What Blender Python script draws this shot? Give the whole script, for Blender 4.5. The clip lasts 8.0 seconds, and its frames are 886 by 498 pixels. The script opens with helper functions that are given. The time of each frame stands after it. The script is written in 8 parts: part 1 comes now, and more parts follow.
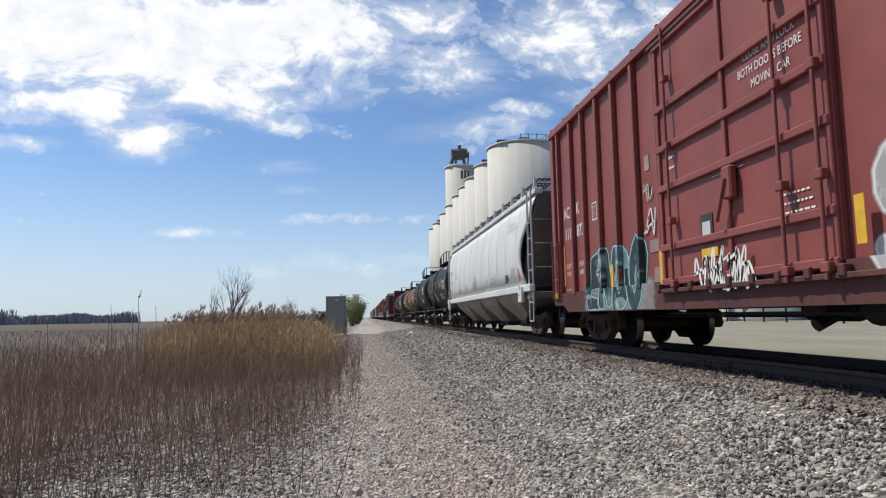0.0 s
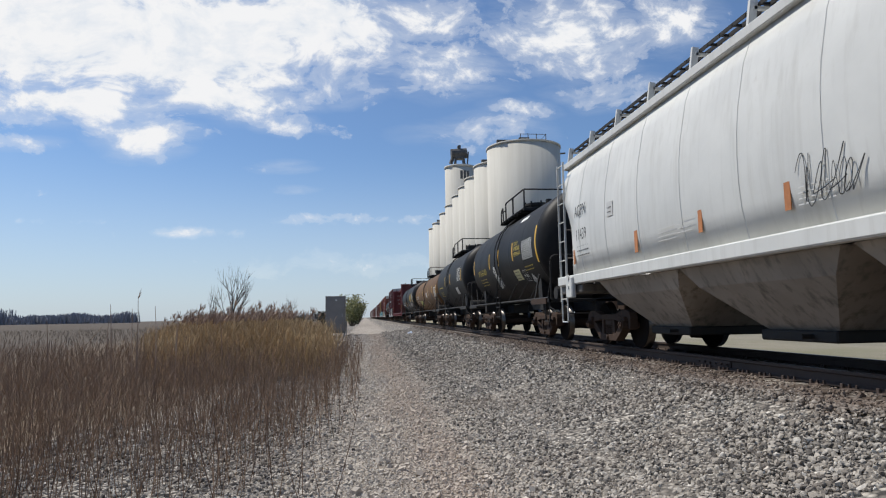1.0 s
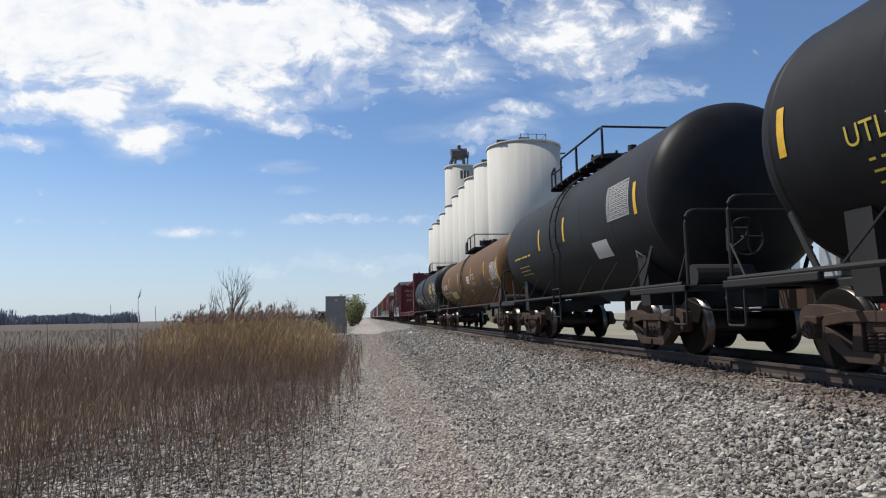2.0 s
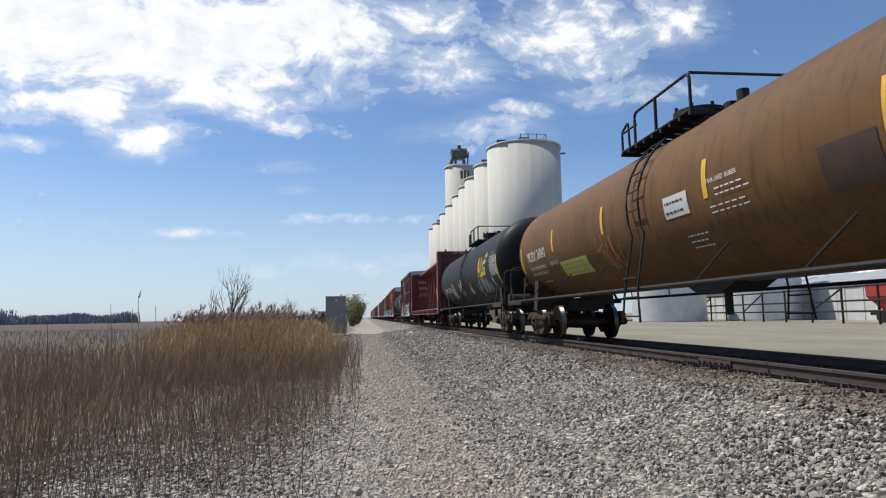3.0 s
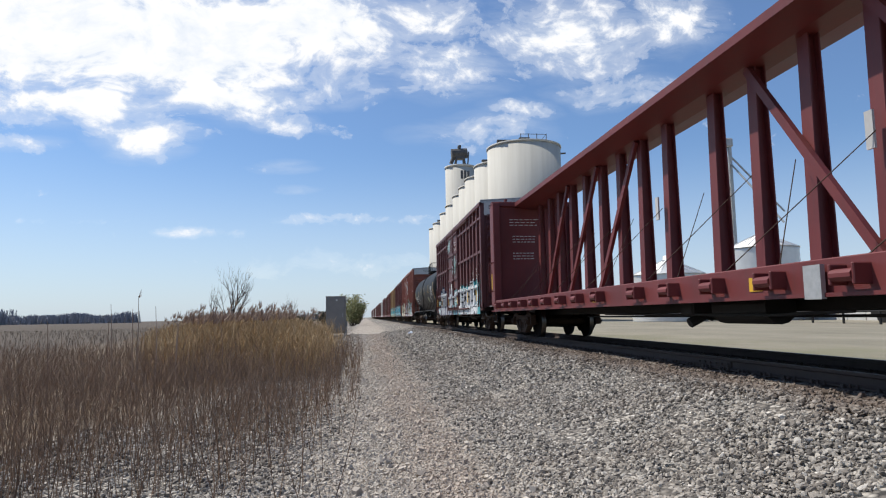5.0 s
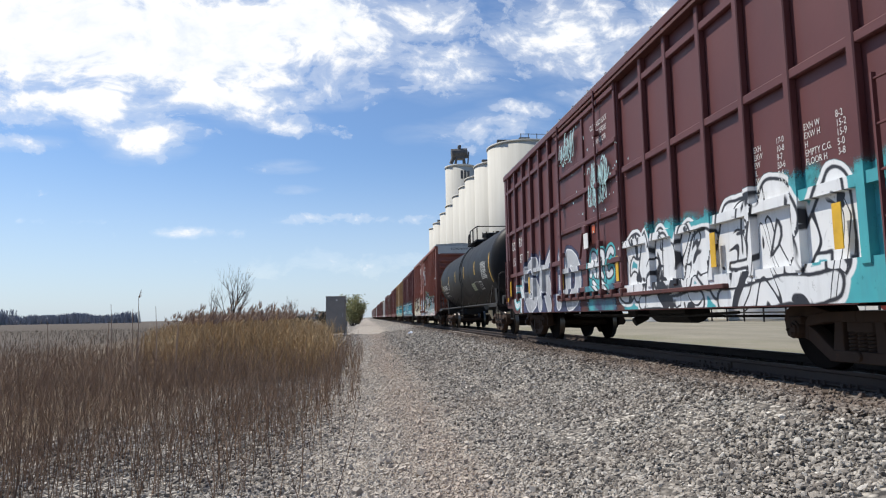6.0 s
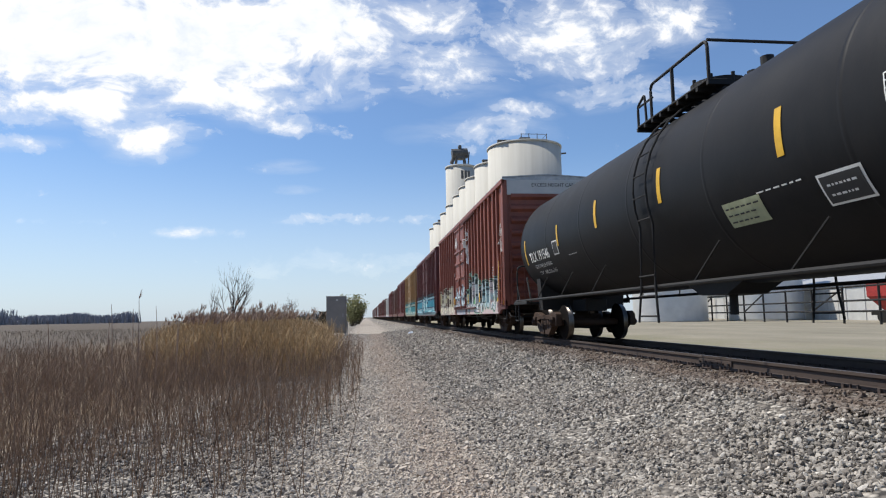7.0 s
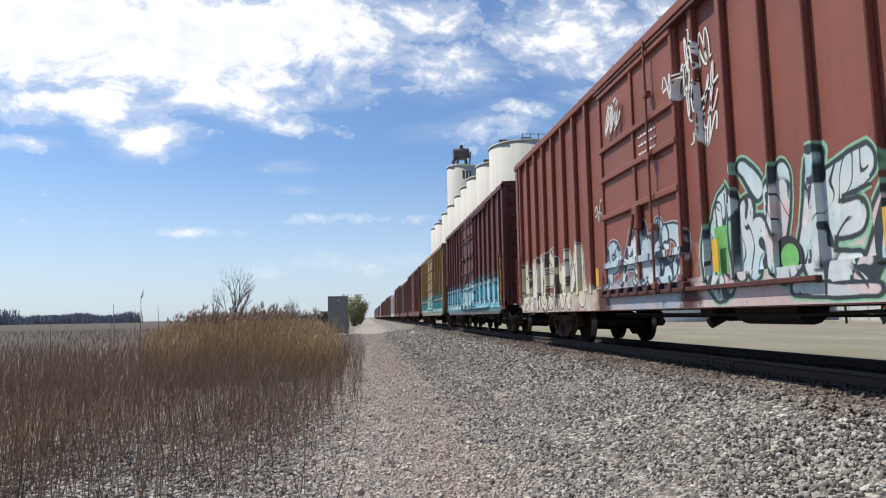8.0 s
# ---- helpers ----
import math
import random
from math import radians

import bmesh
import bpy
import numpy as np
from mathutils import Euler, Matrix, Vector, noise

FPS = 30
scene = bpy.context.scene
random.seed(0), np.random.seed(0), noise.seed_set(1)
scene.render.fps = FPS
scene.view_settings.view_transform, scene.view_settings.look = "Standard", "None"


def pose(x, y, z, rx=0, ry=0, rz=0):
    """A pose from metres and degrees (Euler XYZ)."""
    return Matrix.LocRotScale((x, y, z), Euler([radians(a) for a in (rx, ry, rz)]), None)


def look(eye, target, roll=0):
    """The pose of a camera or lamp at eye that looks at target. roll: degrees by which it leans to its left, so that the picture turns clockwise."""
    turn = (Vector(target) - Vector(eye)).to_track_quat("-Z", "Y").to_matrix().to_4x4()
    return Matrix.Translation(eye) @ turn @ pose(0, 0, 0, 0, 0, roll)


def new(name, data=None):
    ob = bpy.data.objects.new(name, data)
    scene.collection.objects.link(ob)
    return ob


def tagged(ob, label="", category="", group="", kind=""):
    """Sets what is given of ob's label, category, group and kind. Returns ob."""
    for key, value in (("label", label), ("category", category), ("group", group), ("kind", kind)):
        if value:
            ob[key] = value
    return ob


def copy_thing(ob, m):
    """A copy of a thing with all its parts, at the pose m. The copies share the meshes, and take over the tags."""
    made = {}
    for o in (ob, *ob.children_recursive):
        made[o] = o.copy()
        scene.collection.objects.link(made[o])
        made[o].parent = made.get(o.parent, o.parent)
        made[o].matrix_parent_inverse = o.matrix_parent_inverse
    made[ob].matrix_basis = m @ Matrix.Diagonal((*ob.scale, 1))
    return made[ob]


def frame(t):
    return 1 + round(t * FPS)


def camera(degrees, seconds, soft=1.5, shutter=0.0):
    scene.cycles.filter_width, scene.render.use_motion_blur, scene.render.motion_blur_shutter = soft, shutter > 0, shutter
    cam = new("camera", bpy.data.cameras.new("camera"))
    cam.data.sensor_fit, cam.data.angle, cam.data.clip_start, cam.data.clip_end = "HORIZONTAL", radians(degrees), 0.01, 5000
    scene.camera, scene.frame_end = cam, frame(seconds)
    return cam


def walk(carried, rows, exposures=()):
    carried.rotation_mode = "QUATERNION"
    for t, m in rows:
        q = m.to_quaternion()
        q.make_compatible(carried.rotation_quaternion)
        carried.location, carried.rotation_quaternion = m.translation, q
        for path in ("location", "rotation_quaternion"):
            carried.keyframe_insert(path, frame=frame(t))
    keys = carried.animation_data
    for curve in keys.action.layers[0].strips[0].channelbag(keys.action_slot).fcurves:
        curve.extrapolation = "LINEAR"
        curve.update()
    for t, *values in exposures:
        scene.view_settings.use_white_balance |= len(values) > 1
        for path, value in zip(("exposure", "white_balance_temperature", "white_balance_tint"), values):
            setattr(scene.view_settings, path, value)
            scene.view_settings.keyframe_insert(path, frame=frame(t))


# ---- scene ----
# ---- camera ----
HFOV = 68.57
cam = camera(HFOV, 8.0, soft=1.15)
EYE = (0.0, 0.0, 0.68)
AIM = (0.1197, 0.9875, 0.7826)


def aim(turn):
    a = radians(turn)
    x, y = AIM[0], AIM[1]
    return look(EYE, (x * math.cos(a) - y * math.sin(a), x * math.sin(a) + y * math.cos(a), AIM[2]), -1.0)


walk(cam, [(0.0, aim(0.0)), (1.0, aim(-0.03)), (3.0, aim(-0.02)), (4.5, aim(0.0)), (6.5, aim(0.01)), (7.0, aim(0.04)), (7.5, aim(0.12)), (8.0, aim(0.17))], [(0.0, 0.0), (0.6, -0.12), (1.0, -0.16), (1.6, -0.10), (3.0, 0.0), (4.5, 0.02), (6.5, 0.08), (8.0, 0.08)])

# ---- world, sun, exposure ----
SUN_AZ, SUN_EL = radians(-58), radians(57)
SUN_DIR = Vector((math.sin(SUN_AZ) * math.cos(SUN_EL), math.cos(SUN_AZ) * math.cos(SUN_EL), math.sin(SUN_EL)))


class Nodes:
    """Short notation for node trees."""

    def __init__(self, tree, fresh=True):
        self.tree = tree
        if fresh:
            tree.nodes.clear()

    def add(self, kind, inputs=None, operation="", smooth=False):
        n = self.tree.nodes.new(kind)
        if operation:
            n.operation = operation
        if smooth:
            n.interpolation_type = "SMOOTHSTEP"
        for k, v in (inputs or {}).items():
            if isinstance(v, bpy.types.NodeSocket):
                self.tree.links.new(v, n.inputs[k])
            else:
                n.inputs[k].default_value = v
        return n

    def math(self, op, a, b=0.0, clamp=False):
        m = self.add("ShaderNodeMath", {0: a, 1: b}, op)
        m.use_clamp = clamp
        return m.outputs[0]

    def ramp(self, fac, stops, interp="LINEAR"):
        n = self.add("ShaderNodeValToRGB", {0: fac})
        r = n.color_ramp
        r.interpolation = interp
        while len(r.elements) < len(stops):
            r.elements.new(0.5)
        for e, (p, c) in zip(r.elements, stops):
            e.position = p
            e.color = (c, c, c, 1) if isinstance(c, (int, float)) else (*c[:3], 1)
        return n.outputs[0]

    def mix(self, fac, a, b, blend="MIX"):
        n = self.add("ShaderNodeMix")
        n.data_type, n.blend_type = "RGBA", blend
        for sock, v in ((n.inputs[0], fac), (n.inputs[6], a), (n.inputs[7], b)):
            if isinstance(v, bpy.types.NodeSocket):
                self.tree.links.new(v, sock)
            else:
                sock.default_value = v if isinstance(v, (int, float)) else (*v[:3], 1)
        return n.outputs[2]

    def noise(self, vec, scale, detail=4.0, rough=0.55, distortion=0.0):
        return self.add("ShaderNodeTexNoise", {"Vector": vec, "Scale": scale, "Detail": detail, "Roughness": rough, "Distortion": distortion}).outputs[0]

    def mapping(self, vec, scale=(1, 1, 1), loc=(0, 0, 0), rot=(0, 0, 0)):
        return self.add("ShaderNodeMapping", {"Vector": vec, "Scale": scale, "Location": loc, "Rotation": rot}).outputs[0]


CLOUDS = (
    (-0.491, 0.449, 0.290, 0.120, 1.35), (-0.270, 0.430, 0.240, 0.110, 1.3), (-0.074, 0.455, 0.165, 0.080, 1.15), (-0.422, 0.319, 0.154, 0.037, 0.95),
    (-0.227, 0.341, 0.145, 0.040, 1.0), (-0.332, 0.269, 0.065, 0.035, 0.85), (-0.121, 0.297, 0.073, 0.018, 0.75), (-0.039, 0.364, 0.080, 0.032, 0.7),
    (0.123, 0.406, 0.110, 0.055, 0.8), (0.097, 0.476, 0.110, 0.050, 0.8), (0.341, 0.461, 0.147, 0.074, 0.9), (0.509, 0.487, 0.102, 0.060, 0.85), (0.246, 0.334, 0.075, 0.019, 0.7),
    (0.414, 0.366, 0.128, 0.029, 0.62), (0.185, 0.294, 0.112, 0.033, 0.55), (-0.506, 0.262, 0.070, 0.014, 0.5), (-0.124, 0.230, 0.060, 0.013, 0.52), (-0.103, 0.196, 0.055, 0.011, 0.48),
    (-0.239, 0.130, 0.150, 0.010, 0.50), (-0.004, 0.151, 0.220, 0.012, 0.58), (0.013, 0.083, 0.170, 0.022, 0.58), (-0.431, 0.147, 0.143, 0.007, 0.45),
)


def make_world():
    w = bpy.data.worlds.new("sky")
    w.use_nodes = True
    scene.world = w
    n = Nodes(w.node_tree)
    sky = n.add("ShaderNodeTexSky")
    sky.sky_type, sky.sun_disc, sky.sun_elevation, sky.sun_rotation = "NISHITA", False, SUN_EL, SUN_AZ
    sky.air_density, sky.dust_density, sky.ozone_density = 1.0, 0.6, 2.0
    d = n.add("ShaderNodeTexCoord").outputs["Generated"]
    s = n.add("ShaderNodeSeparateXYZ", {0: d})
    ahead = n.math("MAXIMUM", s.outputs[1], 0.25)
    plane = n.add("ShaderNodeCombineXYZ", {0: n.math("DIVIDE", s.outputs[0], ahead), 1: n.math("DIVIDE", s.outputs[2], ahead), 2: 0.0}).outputs[0]
    swirl = n.add("ShaderNodeTexNoise", {"Vector": plane, "Scale": 5.0, "Detail": 3.0})
    bent = n.add("ShaderNodeVectorMath", {0: plane, 1: n.add("ShaderNodeVectorMath", {0: n.add("ShaderNodeVectorMath", {0: swirl.outputs["Color"], 1: (0.5, 0.5, 0.5)}, "SUBTRACT").outputs[0], 1: (0.15, 0.08, 0.0)}, "MULTIPLY").outputs[0]}, "ADD").outputs[0]
    # broken cumulus banks and thin streaks: (across, up, half width, half height, weight)
    cover = None
    for cx, cz, rx, rz, w in CLOUDS:
        q = n.mapping(bent if rz > 0.015 else plane, scale=(1 / rx, 1 / rz, 0), loc=(-cx / rx, -cz / rz, 0))
        r = n.add("ShaderNodeVectorMath", {0: q}, "LENGTH").outputs["Value"]
        k = n.add("ShaderNodeMapRange", {0: r, 1: 0.1, 2: 1.6, 3: w, 4: 0.0}, smooth=True).outputs[0]
        cover = k if cover is None else n.math("MAXIMUM", cover, k)
    front = n.add("ShaderNodeMapRange", {0: s.outputs[1], 1: 0.30, 2: 0.6, 3: 0.0, 4: 1.0}, smooth=True).outputs[0]
    cover = n.math("MULTIPLY", cover, front)
    fine = n.noise(n.mapping(bent, scale=(1.0, 1.4, 1.0)), 17.0, 10, 0.62, 0.1)
    big = n.noise(n.mapping(bent, scale=(1.0, 1.6, 1.0), loc=(3.0, 1.0, 0)), 5.0, 3, 0.5)
    body = n.math("ADD", n.math("MULTIPLY", cover, 0.88), n.math("ADD", n.math("MULTIPLY", n.math("SUBTRACT", fine, 0.5), 1.7), n.math("MULTIPLY", n.math("SUBTRACT", big, 0.5), 0.55)))
    puff = n.ramp(body, [(0.24, 0.0), (0.46, 0.40), (0.86, 1.0)], "EASE")
    thin = n.math("MULTIPLY", cover, n.ramp(n.noise(n.mapping(bent, scale=(1.0, 4.0, 1.0)), 7.0, 6, 0.6), [(0.30, 0.0), (0.62, 0.75)]))
    haze = n.add("ShaderNodeMapRange", {0: s.outputs[2], 1: 0.0, 2: 0.26, 3: 0.58, 4: 0.04}, smooth=True).outputs[0]
    amount = n.math("MAXIMUM", n.math("MAXIMUM", puff, thin), haze)
    white = n.mix(n.ramp(fine, [(0.36, 0.0), (0.56, 1.0)]), (8.4, 8.9, 9.6), (10.0, 10.05, 10.2))
    blue = n.mix(1.0, sky.outputs[0], (0.78, 0.99, 1.22), "MULTIPLY")
    pale = n.mix(puff, (6.7, 7.5, 8.8), white)
    col = n.mix(amount, blue, pale)
    bg = n.add("ShaderNodeBackground", {0: col, 1: 0.10})
    n.add("ShaderNodeOutputWorld", {0: bg.outputs[0]})


make_world()
sun = new("sun", bpy.data.lights.new("sun", "SUN"))
sun.data.energy, sun.data.angle, sun.data.color = 5.0, radians(0.53), (1.0, 0.95, 0.87)
sun.matrix_world = look(SUN_DIR * 200, (0, 0, 0))


# ---- materials ----
def material(name, build):
    m = bpy.data.materials.new(name)
    m.use_nodes = True
    n = Nodes(m.node_tree)
    bsdf = n.add("ShaderNodeBsdfPrincipled")
    build(n, bsdf)
    out = n.add("ShaderNodeOutputMaterial", {0: bsdf.outputs[0]})
    return m


def paint(name, colour, dirt=(0.05, 0.045, 0.04), rust=(0.11, 0.045, 0.02), wear=0.3, rough=0.5, streaks=0.35, fade=0.25, scale=1.0, metal=0.0, spec=0.4):
    """Weathered paint: faded patches, running dirt streaks, rust specks, fine relief."""

    def build(n, b):
        p = n.add("ShaderNodeTexCoord").outputs["Object"]
        patch = n.noise(p, 0.7 * scale, 4, 0.6)
        fine = n.noise(p, 14 * scale, 5, 0.6)
        run = n.noise(n.mapping(p, scale=(5.0, 5.0, 0.35)), 1.6 * scale, 5, 0.6)
        speck = n.noise(p, 5.5 * scale, 8, 0.7)
        light = [min(1, c * (1 + fade) + 0.02 * fade) for c in colour]
        dark = [c * (1 - 0.6 * fade) for c in colour]
        c = n.mix(n.ramp(patch, [(0.3, 0.0), (0.7, 1.0)]), dark, light)
        c = n.mix(n.math("MULTIPLY", n.ramp(run, [(0.5, 0.0), (0.75, 1.0)]), streaks), c, dirt)
        c = n.mix(n.math("MULTIPLY", n.ramp(speck, [(0.62, 0.0), (0.72, 1.0)]), wear), c, rust)
        c = n.mix(n.math("MULTIPLY", n.ramp(fine, [(0.3, 0.0), (0.8, 1.0)]), 0.15), c, dark)
        n.tree.links.new(c, b.inputs["Base Color"])
        r = n.math("ADD", n.math("MULTIPLY", patch, 0.25), rough - 0.1, True)
        n.tree.links.new(r, b.inputs["Roughness"])
        b.inputs["Metallic"].default_value = metal
        b.inputs["Specular IOR Level"].default_value = spec
        bump = n.add("ShaderNodeBump", {"Strength": 0.25, "Distance": 0.004, "Height": n.math("ADD", fine, n.math("MULTIPLY", n.noise(p, 2.2, 2), 2.0))})
        n.tree.links.new(bump.outputs[0], b.inputs["Normal"])

    return material(name, build)


def plain(name, colour, rough=0.6, metal=0.0, vary=0.2, scale=6.0):
    def build(n, b):
        p = n.add("ShaderNodeTexCoord").outputs["Object"]
        t = n.noise(p, scale, 5, 0.6)
        c = n.mix(n.ramp(t, [(0.3, 0.0), (0.7, 1.0)]), [x * (1 - vary) for x in colour], [min(1, x * (1 + vary)) for x in colour])
        n.tree.links.new(c, b.inputs["Base Color"])
        b.inputs["Roughness"].default_value, b.inputs["Metallic"].default_value = rough, metal
        bump = n.add("ShaderNodeBump", {"Strength": 0.2, "Distance": 0.003, "Height": n.noise(p, scale * 5, 3)})
        n.tree.links.new(bump.outputs[0], b.inputs["Normal"])

    return material(name, build)


# ---- geometry helpers ----
def mesh_of(name, bm, *mats):
    me = bpy.data.meshes.new(name)
    bm.to_mesh(me)
    bm.free()
    for m in mats:
        me.materials.append(m)
    return me


def part(name, bm, mat, parent, label="", m=None, smooth=False):
    """One mesh object under a thing or a part. bm may be a mesh that several parts share."""
    if isinstance(bm, bmesh.types.BMesh):
        if smooth:
            for f in bm.faces:
                f.smooth = True
        me = mesh_of(name, bm, *(mat if isinstance(mat, (list, tuple)) else (mat,)))
    else:
        me = bm
    ob = new(name, me)
    ob.parent = parent
    if m is not None:
        ob.matrix_basis = m
    if label:
        ob["label"] = label
    return ob


def box(bm, x0, x1, y0, y1, z0, z1, bev=0.0, mi=0):
    r = bmesh.ops.create_cube(bm, size=1.0, matrix=Matrix.Translation(((x0 + x1) / 2, (y0 + y1) / 2, (z0 + z1) / 2)) @ Matrix.Diagonal((abs(x1 - x0), abs(y1 - y0), abs(z1 - z0), 1)))
    fs = {f for v in r["verts"] for f in v.link_faces}
    for f in fs:
        f.material_index = mi
    if bev > 0:
        es = list({e for v in r["verts"] for e in v.link_edges})
        bmesh.ops.bevel(bm, geom=es, offset=bev, segments=1, affect="EDGES", profile=0.5)
    return bm


def bar(bm, p0, p1, r, seg=8, r2=None):
    """A round bar from p0 to p1."""
    p0, p1 = Vector(p0), Vector(p1)
    d = p1 - p0
    q = d.to_track_quat("Z", "Y").to_matrix().to_4x4()
    bmesh.ops.create_cone(bm, cap_ends=True, segments=seg, radius1=r, radius2=r if r2 is None else r2, depth=d.length, matrix=Matrix.Translation((p0 + p1) / 2) @ q)
    return bm


def beam(bm, p0, p1, w, h, up=(0, 0, 1)):
    """A rectangular bar from p0 to p1, w wide and h high."""
    p0, p1 = Vector(p0), Vector(p1)
    d = (p1 - p0)
    y = d.normalized()
    x = y.cross(Vector(up)).normalized()
    z = x.cross(y)
    m = Matrix.Translation((p0 + p1) / 2) @ Matrix((x, y, z)).transposed().to_4x4() @ Matrix.Diagonal((w, d.length, h, 1))
    bmesh.ops.create_cube(bm, size=1.0, matrix=m)
    return bm


def pipe(bm, pts, r, seg=6, closed=False):
    """A bent tube through the points."""
    pts = [Vector(p) for p in pts]
    rings = []
    for i, p in enumerate(pts):
        a = pts[max(i - 1, 0)]
        b = pts[min(i + 1, len(pts) - 1)]
        d = (b - a).normalized()
        s = d.cross(Vector((0, 0, 1)))
        if s.length < 0.05:
            s = d.cross(Vector((1, 0, 0)))
        s.normalize()
        t = s.cross(d)
        rings.append([bm.verts.new(p + s * r * math.cos(2 * math.pi * k / seg) + t * r * math.sin(2 * math.pi * k / seg)) for k in range(seg)])
    for a, b in zip(rings, rings[1:]):
        for k in range(seg):
            bm.faces.new((a[k], a[(k + 1) % seg], b[(k + 1) % seg], b[k]))
    bm.faces.new(rings[0][::-1])
    bm.faces.new(rings[-1])
    return bm


def rounded(pts, r, steps=4):
    """The points with the inner corners rounded."""
    out = [Vector(pts[0])]
    for a, p, b in zip(pts, pts[1:], pts[2:]):
        a, p, b = Vector(a), Vector(p), Vector(b)
        u, v = (a - p), (b - p)
        k = min(r, u.length * 0.45, v.length * 0.45)
        s, e = p + u.normalized() * k, p + v.normalized() * k
        for i in range(steps + 1):
            t = i / steps
            out.append(s * (1 - t) ** 2 + p * 2 * t * (1 - t) + e * t * t)
    return out + [Vector(pts[-1])]


def lathe(bm, prof, seg=32, axis="Y", mi=0):
    """Revolve (radius, along) pairs round an axis."""
    rings = []
    for r, a in prof:
        ring = []
        for k in range(seg):
            c, s = r * math.cos(2 * math.pi * k / seg), r * math.sin(2 * math.pi * k / seg)
            ring.append(bm.verts.new({"Y": (c, a, s), "X": (a, c, s), "Z": (c, s, a)}[axis]))
        rings.append(ring)
    for p, q in zip(rings, rings[1:]):
        for k in range(seg):
            f = bm.faces.new((p[k], p[(k + 1) % seg], q[(k + 1) % seg], q[k]))
            f.material_index = mi
            f.smooth = True
    for ring in (rings[0], rings[-1]):
        try:
            bm.faces.new(ring).material_index = mi
        except ValueError:
            pass
    bmesh.ops.recalc_face_normals(bm, faces=bm.faces)
    return bm


def mesh_np(name, verts, faces, *mats):
    """A mesh from arrays: (n, 3) corners, (m, k) faces."""
    me = bpy.data.meshes.new(name)
    verts = np.asarray(verts, dtype=np.float32)
    faces = np.asarray(faces, dtype=np.int32)
    m, k = faces.shape
    me.vertices.add(len(verts))
    me.vertices.foreach_set("co", verts.ravel())
    me.loops.add(m * k)
    me.loops.foreach_set("vertex_index", faces.ravel())
    me.polygons.add(m)
    me.polygons.foreach_set("loop_start", np.arange(0, m * k, k, dtype=np.int32))
    me.polygons.foreach_set("loop_total", np.full(m, k, dtype=np.int32))
    me.polygons.foreach_set("use_smooth", np.zeros(m, dtype=bool))
    me.update(calc_edges=True)
    for mt in mats:
        me.materials.append(mt)
    return me


def extrude_poly(bm, pts, vec):
    """A closed outline pushed along vec."""
    v = Vector(vec)
    a = [bm.verts.new(p) for p in pts]
    b = [bm.verts.new(Vector(p) + v) for p in pts]
    bm.faces.new(a)
    bm.faces.new(b[::-1])
    for i in range(len(a)):
        j = (i + 1) % len(a)
        bm.faces.new((a[j], a[i], b[i], b[j]))
    bmesh.ops.recalc_face_normals(bm, faces=bm.faces)
    return bm


B = bmesh.new
TC = 6.02  # track centre, metres east of the camera
SPEED = 20.1


